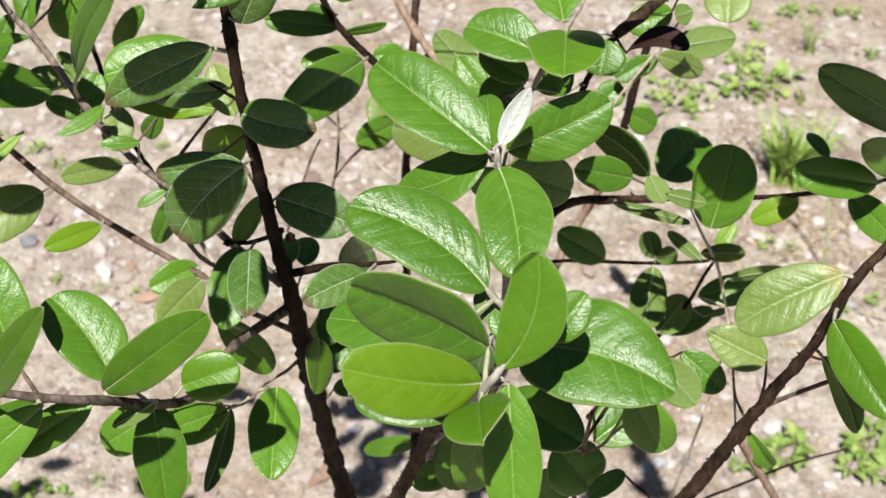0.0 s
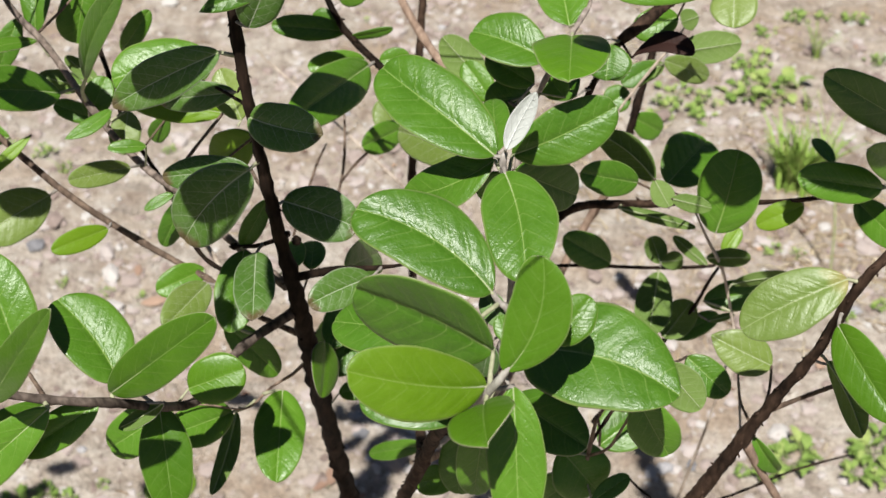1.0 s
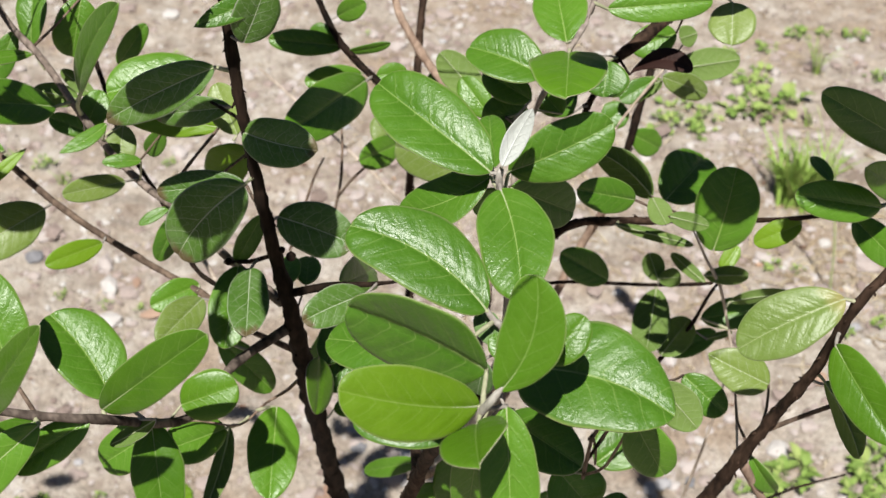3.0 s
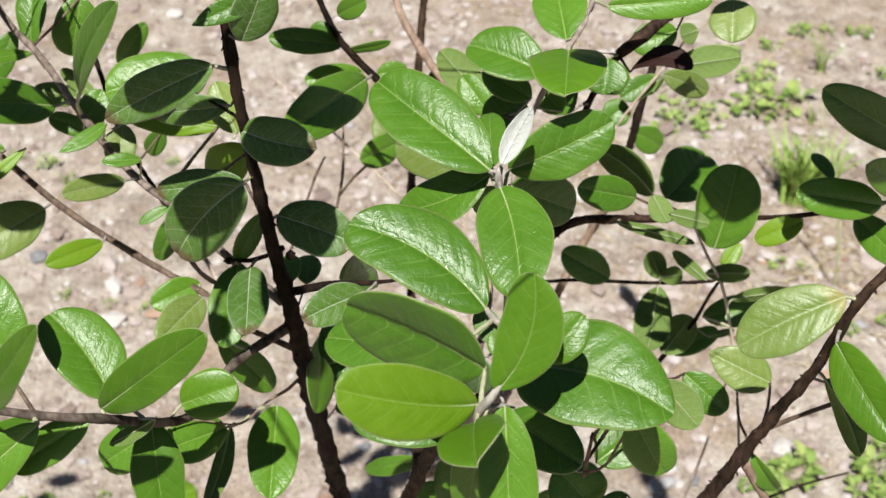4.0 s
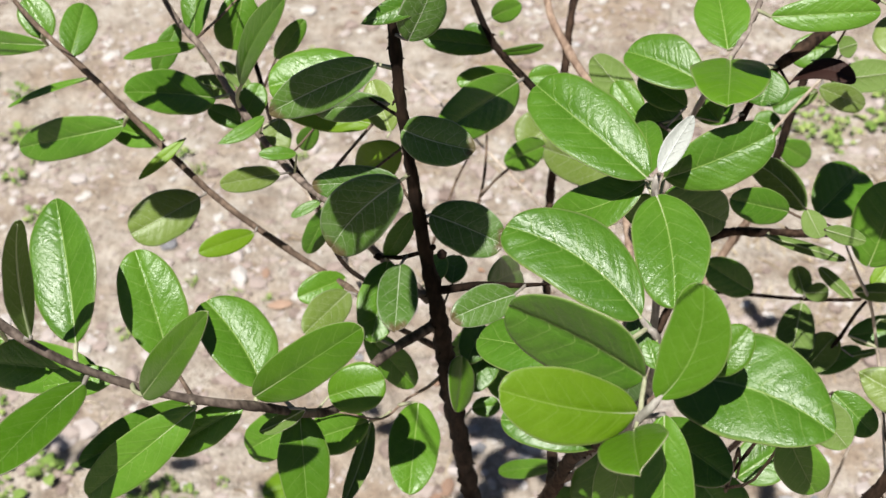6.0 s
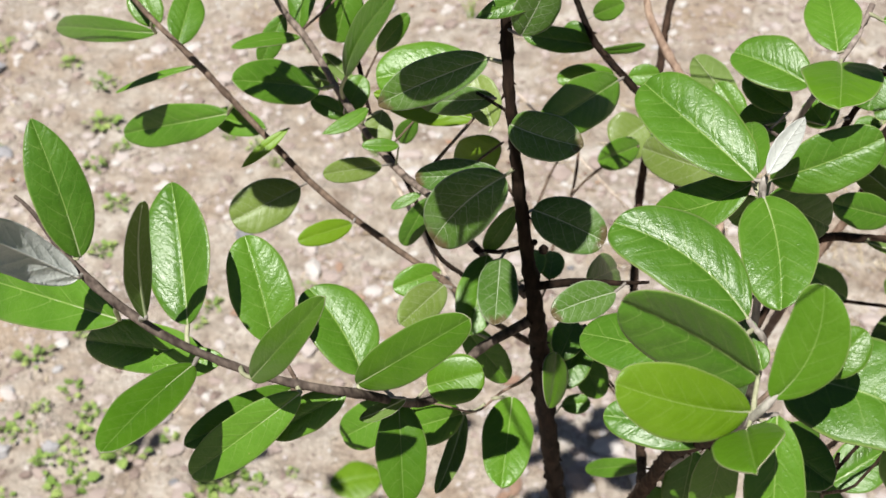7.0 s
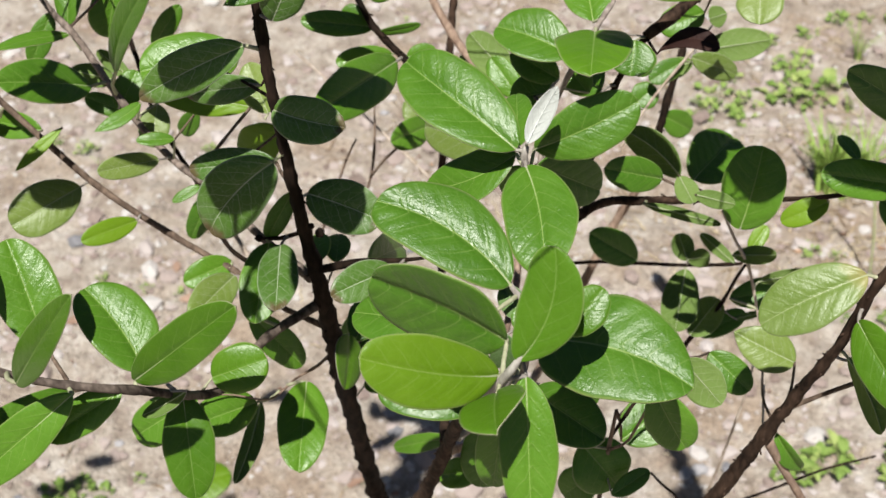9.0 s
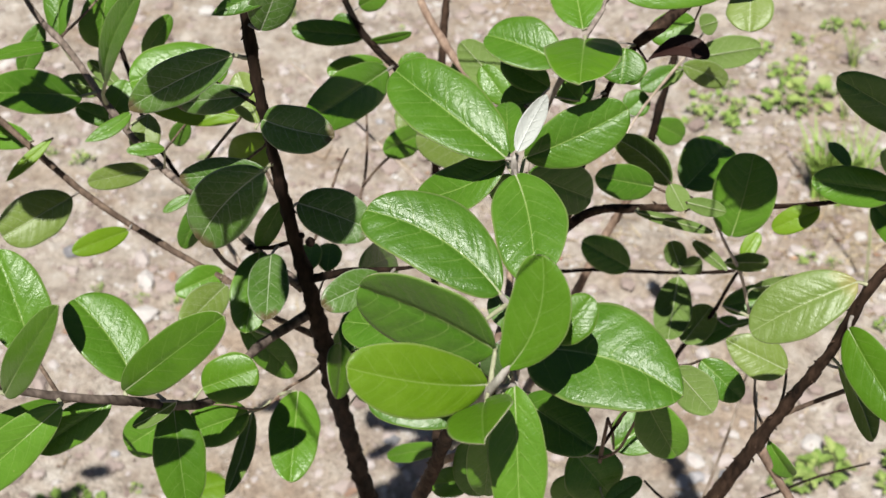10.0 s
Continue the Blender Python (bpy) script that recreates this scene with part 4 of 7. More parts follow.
leaf(back_stem, (-0.0246, 0.1641, 1.0148), (-0.0439, 0.1478, 1.0071), 0.0319, (0.26, -0.65, 0.72), (-0.0209, 0.1850, 1.0097), "dusty", 0.06, 0.12, (0.53, 0.58, 0.48, 0.000))
leaf(back_stem, (-0.0229, 0.1809, 0.9932), (-0.0015, 0.1771, 0.9892), 0.0221, (-0.02, -0.79, 0.61), (-0.0219, 0.1811, 0.9931), "green", 0.06, 0.12, (0.53, 0.58, 0.48, 0.000))
leaf(back_stem, (-0.0112, -0.0845, 0.9850), (-0.0419, -0.0710, 0.9598), 0.0100, (-0.66, -0.56, 0.50), (-0.0141, -0.0813, 0.9897), "green", 0.06, 0.12, (0.53, 0.58, 0.48, 0.000))
tan_twig = branch("tan", [(-0.0303, 0.1468, 1.1153, 0.0021), (-0.0261, 0.1380, 1.1058, 0.0023), (-0.0126, 0.1227, 1.0893, 0.0024), (0.0019, 0.1084, 1.0739, 0.0023), (0.0151, 0.0938, 1.0383, 0.0023), (0.0232, 0.0035, 1.0203, 0.0021), (0.0041, -0.1203, 1.0457, 0.0021)], "twig")
leaf(tan_twig, (-0.0013, 0.1162, 1.0624), (-0.0079, 0.1296, 1.0768), 0.0131, (-0.04, -0.74, 0.67), (0.0040, 0.1062, 1.0684), "green", 0.06, 0.12, (0.53, 0.58, 0.48, 0.000))
leaf(tan_twig, (0.0080, -0.1212, 1.0447), (0.0048, -0.1347, 1.0103), 0.0213, (-0.23, -0.90, 0.37), (0.0041, -0.1203, 1.0457), "green", 0.06, 0.12, (0.53, 0.58, 0.48, 0.000))
centre_tip = branch("silver", [(0.0179, -0.2531, 1.2300, 0.0007), (0.0158, -0.2547, 1.2263, 0.0012), (0.0104, -0.2509, 1.2125, 0.0016), (0.0066, -0.2319, 1.1834, 0.0020)])
leaf(centre_tip, (0.0135, -0.2396, 1.2207), (-0.0285, -0.2257, 1.2338), 0.0346, (-0.32, -0.95, -0.01), (0.0126, -0.2525, 1.2181), "green", 0.06, 0.16, (0.52, 0.6, 0.45, -0.105))
leaf(centre_tip, (0.0113, -0.2530, 1.2202), (-0.0279, -0.2673, 1.2426), 0.0215, (0.55, -0.63, 0.56), (0.0128, -0.2526, 1.2188), "lime", 0.06, 0.06, (0.55, 0.6, 0.42, 0.034))
leaf(centre_tip, (0.0171, -0.2547, 1.2284), (0.0267, -0.2406, 1.2614), 0.0187, (-0.16, -0.89, 0.43), (0.0171, -0.2537, 1.2286), "soft", 0.02, 0.08, (0.55, 0.6, 0.45, -0.112))
leaf(centre_tip, (0.0257, -0.2193, 1.2008), (0.0731, -0.2385, 1.2001), 0.0368, (-0.11, -0.30, 0.95), (0.0078, -0.2378, 1.1924), "green", 0.07, 0.12, (0.42, 0.42, 0.6, 0.065))
leaf(centre_tip, (0.0321, -0.2426, 1.2274), (0.0426, -0.2329, 1.2379), 0.0127, (-0.08, -0.69, 0.72), (0.0179, -0.2531, 1.2300), "soft", 0.06, 0.12, (0.52, 0.6, 0.5, -0.000))
leaf(centre_tip, (0.0106, -0.2567, 1.2171), (0.0106, -0.2893, 1.2378), 0.0205, (-0.44, 0.48, 0.76), (0.0127, -0.2526, 1.2185), "soft", 0.06, 0.18, (0.62, 0.62, 0.95, 0.000))
leaf(centre_tip, (0.0196, -0.2503, 1.2172), (0.0219, -0.2761, 1.1797), 0.0180, (-0.03, -0.82, 0.56), (0.0126, -0.2525, 1.2182), "green", 0.06, 0.15, (0.5, 0.65, 0.5, -0.000))
leaf(centre_tip, (0.0106, -0.2016, 1.1512), (-0.0320, -0.2005, 1.1524), 0.0196, (0.01, -0.54, 0.84), (0.0089, -0.2435, 1.2011), "green", 0.06, 0.1, (0.53, 0.58, 0.48, -0.000))
centre_low = branch("brown", [(0.0066, -0.2319, 1.1834, 0.0021), (-0.0044, -0.1671, 1.0945, 0.0027), (-0.0124, -0.1428, 1.0412, 0.0031), (-0.0232, -0.1214, 0.9849, 0.0037), (-0.0342, -0.1041, 0.9242, 0.0043), (-0.0379, -0.0283, 0.6485, 0.0064), (-0.0180, -0.0058, 0.2361, 0.0092), (-0.0097, 0.0036, -0.0500, 0.0105)], "stem")
leaf(centre_low, (0.0077, -0.1829, 1.1370), (-0.0053, -0.1665, 1.1348), 0.0194, (-0.46, -0.25, 0.85), (0.0001, -0.1932, 1.1304), "green", 0.06, 0.12, (0.53, 0.58, 0.48, 0.000))
centre_mid = branch("silver", [(0.0155, -0.1719, 1.1806, 0.0009), (0.0186, -0.1750, 1.1773, 0.0013), (0.0221, -0.1762, 1.1740, 0.0015), (0.0232, -0.1698, 1.1511, 0.0017), (0.0198, -0.1545, 1.1080, 0.0023), (0.0040, -0.1386, 1.0656, 0.0030), (-0.0059, -0.1445, 1.0593, 0.0030)])
leaf(centre_mid, (0.0158, -0.1732, 1.1813), (-0.0340, -0.1477, 1.1987), 0.0315, (0.11, -0.40, 0.91), (0.0162, -0.1726, 1.1798), "green", 0.06, 0.14, (0.54, 0.58, 0.42, -0.081))
leaf(centre_mid, (0.0032, -0.1900, 1.1730), (-0.0426, -0.1701, 1.1626), 0.0239, (-0.35, -0.35, 0.87), (0.0186, -0.1750, 1.1773), "green", 0.06, 0.15, (0.52, 0.55, 0.45, -0.000))
leaf(centre_mid, (0.0207, -0.1803, 1.1696), (0.0133, -0.1652, 1.1720), 0.0099, (-0.30, -0.29, 0.91), (0.0222, -0.1754, 1.1710), "silver", 0.06, 0.12, (0.53, 0.58, 0.48, 0.000))
leaf(centre_mid, (0.0220, -0.1884, 1.1708), (0.0187, -0.1799, 1.1760), 0.0081, (-0.11, -0.55, 0.83), (0.0221, -0.1762, 1.1740), "green", 0.06, 0.12, (0.53, 0.58, 0.48, 0.000))
leaf(centre_mid, (0.0153, -0.1791, 1.1609), (0.0130, -0.1785, 1.1417), 0.0105, (-0.18, -0.98, -0.01), (0.0226, -0.1732, 1.1630), "silver", 0.06, 0.12, (0.53, 0.58, 0.48, 0.000))
leaf(centre_mid, (0.0145, -0.1784, 1.1220), (0.0106, -0.1843, 1.0759), 0.0180, (-0.11, -0.98, 0.14), (0.0214, -0.1614, 1.1274), "green", 0.06, 0.12, (0.53, 0.58, 0.48, 0.000))
leaf(centre_mid, (0.0254, -0.1754, 1.1252), (0.0510, -0.2052, 1.1328), 0.0213, (-0.54, -0.26, 0.80), (0.0216, -0.1624, 1.1301), "green", 0.06, 0.12, (0.53, 0.58, 0.48, 0.000))
leaf(centre_mid, (0.0406, -0.1561, 1.1063), (0.0534, -0.1520, 1.0909), 0.0140, (0.59, -0.76, 0.29), (0.0199, -0.1547, 1.1085), "green", 0.06, 0.12, (0.53, 0.58, 0.48, 0.000))
centre_top = branch("silver", [(0.0222, -0.1049, 1.1913, 0.0011), (0.0214, -0.1066, 1.1875, 0.0016), (0.0225, -0.1070, 1.1792, 0.0013), (0.0262, -0.1038, 1.1428, 0.0015), (0.0263, -0.1074, 1.0992, 0.0019), (0.0171, -0.1115, 1.0552, 0.0023), (-0.0011, -0.1224, 1.0235, 0.0029)])
leaf(centre_top, (0.0183, -0.1047, 1.1896), (-0.0272, -0.0677, 1.2056), 0.0316, (-0.01, -0.41, 0.91), (0.0217, -0.1058, 1.1892), "green", 0.06, 0.26, (0.54, 0.6, 0.42, 0.020))
leaf(centre_top, (0.0222, -0.1095, 1.1962), (0.0336, -0.0987, 1.2159), 0.0093, (-0.08, 0.89, -0.44), (0.0222, -0.1049, 1.1913), "silver", 0.1, -0.22, (0.45, 0.7, 0.7, 0.000))
leaf(centre_top, (0.0262, -0.0878, 1.1761), (0.0676, -0.0817, 1.1964), 0.0238, (-0.09, -0.89, 0.45), (0.0229, -0.1066, 1.1748), "green", 0.06, 0.08, (0.54, 0.6, 0.42, -0.020))
leaf(centre_top, (0.0220, -0.1113, 1.1864), (0.0288, -0.1600, 1.1736), 0.0288, (-0.12, -0.27, 0.96), (0.0216, -0.1067, 1.1855), "green", 0.06, 0.1, (0.5, 0.55, 0.5, 0.042))
leaf(centre_top, (0.0182, -0.0964, 1.1806), (-0.0191, -0.0908, 1.1568), 0.0221, (-0.52, -0.46, 0.71), (0.0222, -0.1069, 1.1809), "green", 0.06, 0.12, (0.5, 0.6, 0.7, 0.099))
leaf(centre_top, (0.0280, -0.0749, 1.1572), (0.0574, -0.0627, 1.1332), 0.0241, (0.56, -0.78, 0.28), (0.0232, -0.1064, 1.1721), "green", 0.06, 0.12, (0.52, 0.6, 0.5, -0.000))
leaf(centre_top, (0.0194, -0.0890, 1.1786), (0.0189, -0.0524, 1.1785), 0.0137, (-0.07, 0.00, 1.00), (0.0226, -0.1068, 1.1774), "green", 0.06, 0.12, (0.53, 0.58, 0.48, 0.000))
leaf(centre_top, (0.0227, -0.0845, 1.1636), (0.0136, -0.0815, 1.1471), 0.0120, (-0.46, -0.88, 0.09), (0.0242, -0.1055, 1.1620), "green", 0.06, 0.12, (0.53, 0.58, 0.48, 0.000))
right_top = branch("brown", [(0.1222, 0.0267, 1.1942, 0.0026), (0.1027, 0.0119, 1.1882, 0.0026), (0.0893, 0.0026, 1.1821, 0.0028), (0.0783, -0.0045, 1.1764, 0.0026)])
leaf(right_top, (0.0725, -0.0135, 1.1806), (0.0705, -0.0246, 1.1687), 0.0213, (-0.10, -0.72, 0.69), (0.0783, -0.0045, 1.1764), "green", 0.06, 0.12, (0.53, 0.58, 0.48, 0.000))
leaf(right_top, (0.0829, -0.0116, 1.1724), (0.1093, -0.0213, 1.1822), 0.0113, (-0.43, -0.33, 0.84), (0.0783, -0.0045, 1.1764), "dead", 0.1, 0.2, (0.72, 0.95, 0.42, 0.159))
leaf(right_top, (0.1099, 0.0297, 1.1677), (0.0883, 0.0246, 1.1622), 0.0162, (0.04, -0.80, 0.60), (0.1113, 0.0185, 1.1909), "green", 0.06, 0.12, (0.53, 0.58, 0.48, 0.000))
leaf(right_top, (0.1326, 0.0222, 1.1894), (0.1307, 0.0031, 1.1787), 0.0219, (-0.19, -0.47, 0.86), (0.1222, 0.0267, 1.1942), "dusty", 0.06, 0.12, (0.53, 0.58, 0.48, -0.000))
leaf(right_top, (0.0687, -0.0118, 1.1825), (0.0624, -0.0178, 1.1760), 0.0127, (0.00, -0.73, 0.68), (0.0783, -0.0045, 1.1764), "green", 0.06, 0.12, (0.53, 0.58, 0.48, 0.000))
right_top_low = branch("brown", [(0.0783, -0.0045, 1.1764, 0.0017), (0.0671, -0.0090, 1.1557, 0.0015), (0.0585, -0.0126, 1.1220, 0.0017), (0.0459, -0.0340, 1.0792, 0.0018), (0.0271, -0.0585, 1.0329, 0.0020), (0.0017, -0.0892, 0.9997, 0.0022)])
leaf(right_top_low, (0.0731, 0.0020, 1.1576), (0.0837, 0.0002, 1.1557), 0.0106, (-0.04, -0.83, 0.55), (0.0701, -0.0078, 1.1613), "green", 0.06, 0.12, (0.53, 0.58, 0.48, 0.000))
leaf(right_top_low, (0.0586, -0.0181, 1.1559), (0.0480, 0.0002, 1.1557), 0.0184, (-0.56, -0.32, 0.76), (0.0664, -0.0093, 1.1530), "green", 0.06, 0.12, (0.53, 0.58, 0.48, 0.000))
grey_twig = branch("grey", [(0.0644, -0.0165, 1.2171, 0.0012), (0.0597, -0.0270, 1.2097, 0.0013), (0.0517, -0.0444, 1.2069, 0.0013), (0.0438, -0.0436, 1.1879, 0.0013), (0.0349, -0.0459, 1.1655, 0.0014), (0.0300, -0.0620, 1.1483, 0.0014), (0.0294, -0.0739, 1.1156, 0.0014)], "twig")
leaf(grey_twig, (0.0692, -0.0211, 1.2122), (0.1140, -0.0185, 1.2150), 0.0150, (0.02, -0.84, 0.53), (0.0628, -0.0200, 1.2147), "green", 0.06, 0.12, (0.53, 0.58, 0.48, 0.000))
leaf(grey_twig, (0.0424, -0.0351, 1.1873), (0.0102, -0.0187, 1.1909), 0.0255, (-0.10, -0.40, 0.91), (0.0436, -0.0437, 1.1873), "green", 0.06, 0.3, (0.54, 0.55, 0.42, -0.022))
leaf(grey_twig, (0.0512, -0.0473, 1.2077), (0.0466, -0.0934, 1.2176), 0.0308, (-0.00, 0.21, 0.98), (0.0517, -0.0444, 1.2069), "soft", 0.08, 0.08, (0.53, 0.58, 0.48, 0.000))
leaf(grey_twig, (0.0510, -0.0365, 1.2056), (0.0475, -0.0020, 1.2129), 0.0233, (-0.14, -0.22, 0.97), (0.0540, -0.0394, 1.2077), "green", 0.06, 0.15, (0.5, 0.6, 0.5, -0.000))
leaf(grey_twig, (0.0510, -0.0409, 1.1710), (0.0424, -0.0342, 1.1782), 0.0124, (-0.11, -0.79, 0.60), (0.0391, -0.0449, 1.1761), "green", 0.06, 0.12, (0.53, 0.58, 0.48, 0.000))
right_mid = branch("brown", [(0.2071, -0.0636, 1.1465, 0.0008), (0.1923, -0.0670, 1.1428, 0.0009), (0.1663, -0.0604, 1.1301, 0.0010), (0.1431, -0.0464, 1.1154, 0.0012), (0.1208, -0.0305, 1.1028, 0.0017), (0.1021, -0.0171, 1.0895, 0.0020), (0.0822, -0.0113, 1.0838, 0.0021), (0.0610, -0.0128, 1.0821, 0.0022), (0.0412, -0.0240, 1.0701, 0.0022)])
leaf(right_mid, (0.0889, -0.0352, 1.1177), (0.0606, -0.0424, 1.1296), 0.0168, (0.39, -0.81, 0.43), (0.1116, -0.0239, 1.0963), "green", 0.06, 0.12, (0.5, 0.55, 0.5, -0.000))
leaf(right_mid, (0.0999, -0.0187, 1.1057), (0.0718, -0.0088, 1.1262), 0.0157, (-0.05, 0.87, -0.49), (0.1076, -0.0210, 1.0934), "green", 0.06, 0.12, (0.5, 0.6, 0.5, 0.068))
leaf(right_mid, (0.1091, -0.0061, 1.0934), (0.1332, 0.0267, 1.0949), 0.0286, (0.30, -0.26, 0.92), (0.1021, -0.0171, 1.0895), "green", 0.06, 0.12, (0.55, 0.5, 0.45, -0.000))
leaf(right_mid, (0.1233, -0.0591, 1.1076), (0.1309, -0.0437, 1.1441), 0.0285, (-0.26, -0.87, 0.42), (0.1327, -0.0390, 1.1095), "green", 0.06, 0.12, (0.56, 0.55, 0.42, -0.019))
leaf(right_mid, (0.0964, -0.0363, 1.1203), (0.1020, -0.0510, 1.1163), 0.0110, (0.25, 0.34, -0.91), (0.1184, -0.0288, 1.1011), "dusty", 0.06, 0.12, (0.52, 0.6, 0.5, 0.000))
leaf(right_mid, (0.0996, -0.0633, 1.1319), (0.1175, -0.0656, 1.1284), 0.0081, (-0.02, 0.77, -0.64), (0.1193, -0.0294, 1.1017), "dusty", 0.06, 0.12, (0.52, 0.6, 0.5, 0.000))
leaf(right_mid, (0.1613, -0.0575, 1.1233), (0.1414, -0.0586, 1.1121), 0.0118, (-0.30, -0.74, 0.61), (0.1599, -0.0566, 1.1260), "lime", 0.06, 0.12, (0.52, 0.5, 0.5, 0.000))
leaf(right_mid, (0.1883, -0.0731, 1.1462), (0.1496, -0.0749, 1.1542), 0.0175, (0.16, -0.78, 0.60), (0.1923, -0.0670, 1.1428), "green", 0.06, 0.12, (0.5, 0.6, 0.45, -0.000))
leaf(right_mid, (0.2081, -0.0573, 1.1630), (0.1517, -0.0728, 1.2059), 0.0193, (0.40, -0.89, 0.20), (0.2071, -0.0636, 1.1465), "green", 0.06, 0.12, (0.55, 0.6, 0.45, -0.000))
leaf(right_mid, (0.2010, -0.0689, 1.1508), (0.1715, -0.0879, 1.1798), 0.0157, (0.58, -0.81, 0.06), (0.2015, -0.0649, 1.1451), "green", 0.06, 0.12, (0.53, 0.58, 0.48, 0.000))
leaf(right_mid, (0.1869, -0.0507, 1.1207), (0.2006, -0.0836, 1.1210), 0.0152, (-0.62, -0.25, 0.75), (0.1767, -0.0631, 1.1352), "green", 0.06, 0.12, (0.53, 0.58, 0.48, 0.000))
leaf(right_mid, (0.1729, -0.0497, 1.1416), (0.1677, -0.0315, 1.1415), 0.0071, (-0.14, -0.03, 0.99), (0.1736, -0.0623, 1.1337), "green", 0.06, 0.12, (0.53, 0.58, 0.48, 0.000))
leaf(right_mid, (0.0841, -0.0176, 1.0870), (0.1211, -0.0293, 1.0843), 0.0061, (0.18, 0.73, -0.65), (0.0862, -0.0125, 1.0849), "green", 0.06, 0.12, (0.53, 0.58, 0.48, 0.000))
right_thin = branch("dark", [(0.1493, 0.0271, 1.0060, 0.0008), (0.1450, 0.0286, 1.0037, 0.0010), (0.1166, 0.0289, 1.0021, 0.0010), (0.0875, 0.0266, 1.0056, 0.0010), (0.0684, 0.0269, 1.0058, 0.0010), (0.0354, 0.0056, 1.0226, 0.0012)], "twig")
leaf(right_thin, (0.1191, 0.0277, 1.0067), (0.1138, 0.0381, 1.0179), 0.0127, (0.14, 0.76, -0.64), (0.1194, 0.0289, 1.0022), "green", 0.06, 0.12, (0.53, 0.58, 0.48, 0.000))
leaf(right_thin, (0.1191, 0.0284, 1.0074), (0.1294, 0.0192, 1.0174), 0.0107, (0.79, 0.48, -0.38), (0.1195, 0.0289, 1.0023), "green", 0.06, 0.12, (0.53, 0.58, 0.48, 0.000))
leaf(right_thin, (0.1457, 0.0288, 1.0039), (0.1261, 0.0381, 1.0179), 0.0076, (-0.00, 0.83, -0.55), (0.1455, 0.0284, 1.0040), "green", 0.06, 0.12, (0.53, 0.58, 0.48, 0.000))
leaf(right_thin, (0.1185, 0.0274, 1.0004), (0.1105, -0.0090, 0.9871), 0.0211, (0.08, 0.33, -0.94), (0.1175, 0.0289, 1.0021), "green", 0.06, 0.12, (0.52, 0.55, 0.5, 0.000))
leaf(right_thin, (0.0909, 0.0278, 1.0069), (0.0632, 0.0276, 1.0266), 0.0194, (0.32, -0.84, 0.44), (0.0899, 0.0268, 1.0053), "green", 0.06, 0.12, (0.52, 0.6, 0.5, -0.000))
pale_twig = branch("pale", [(0.1262, -0.0042, 1.0716, 0.0005), (0.1341, -0.0090, 1.0565, 0.0008), (0.1422, -0.0130, 1.0422, 0.0009), (0.1486, -0.0144, 1.0209, 0.0008), (0.1554, -0.0214, 0.9934, 0.0008), (0.1510, -0.0520, 1.0002, 0.0007), (0.1313, -0.1334, 1.0514, 0.0006)], "twig")
leaf(pale_twig, (0.1343, -0.0097, 1.0458), (0.1543, -0.0194, 1.0553), 0.0099, (0.56, 0.62, -0.56), (0.1391, -0.0115, 1.0477), "green", 0.06, 0.12, (0.52, 0.6, 0.5, 0.000))
leaf(pale_twig, (0.1501, -0.0091, 1.0266), (0.1834, -0.0063, 1.0297), 0.0094, (-0.08, 0.99, -0.10), (0.1471, -0.0141, 1.0260), "green", 0.06, 0.12, (0.53, 0.58, 0.48, 0.000))
leaf(pale_twig, (0.1380, -0.0058, 1.0104), (0.1718, -0.0017, 1.0146), 0.0170, (-0.02, -0.66, 0.75), (0.1505, -0.0163, 1.0133), "green", 0.06, 0.12, (0.52, 0.6, 0.5, -0.000))
leaf(pale_twig, (0.1456, 0.0019, 1.0384), (0.1546, 0.0111, 1.0483), 0.0090, (-0.14, -0.66, 0.74), (0.1433, -0.0132, 1.0387), "lime", 0.06, 0.12, (0.53, 0.58, 0.48, 0.000))
leaf(pale_twig, (0.1380, -0.1316, 1.0493), (0.1519, -0.1355, 1.0293), 0.0098, (-0.11, -0.99, 0.12), (0.1321, -0.1301, 1.0494), "green", 0.2, 0.6, (0.53, 0.58, 0.88, 0.000))
right_stem = branch("brown", [(0.1677, -0.1644, 1.2165, 0.0017), (0.1581, -0.1662, 1.1947, 0.0018), (0.1506, -0.1650, 1.1761, 0.0020), (0.1455, -0.1574, 1.1347, 0.0021), (0.1384, -0.1472, 1.0961, 0.0025), (0.1293, -0.1394, 1.0549, 0.0030), (0.1200, -0.1291, 1.0064, 0.0035), (0.1083, -0.1178, 0.9491, 0.0041), (0.0973, -0.0560, 0.6981, 0.0077), (0.0588, -0.0278, 0.2918, 0.0107), (0.0394, -0.0136, -0.0500, 0.0123)], "stem")
leaf(right_stem, (0.1460, -0.1649, 1.1801), (0.1095, -0.1702, 1.1587), 0.0232, (-0.34, -0.59, 0.73), (0.1515, -0.1651, 1.1783), "olive", 0.05, 0.1, (0.54, 0.6, 0.5, -0.020))
leaf(right_stem, (0.1472, -0.1065, 1.0691), (0.1195, -0.0974, 1.0794), 0.0202, (0.06, -0.67, 0.74), (0.1345, -0.1438, 1.0781), "dusty", 0.06, 0.12, (0.42, 0.55, 0.8, 0.012))
leaf(right_stem, (0.1452, -0.1699, 1.1610), (0.1611, -0.2081, 1.1497), 0.0183, (-0.62, -0.45, 0.65), (0.1488, -0.1623, 1.1615), "soft", 0.06, 0.12, (0.5, 0.55, 0.6, -0.000))
leaf(right_stem, (0.1495, -0.1607, 1.1311), (0.1569, -0.1937, 1.1253), 0.0148, (0.92, 0.26, -0.30), (0.1452, -0.1570, 1.1329), "green", 0.06, 0.12, (0.53, 0.58, 0.48, 0.000))
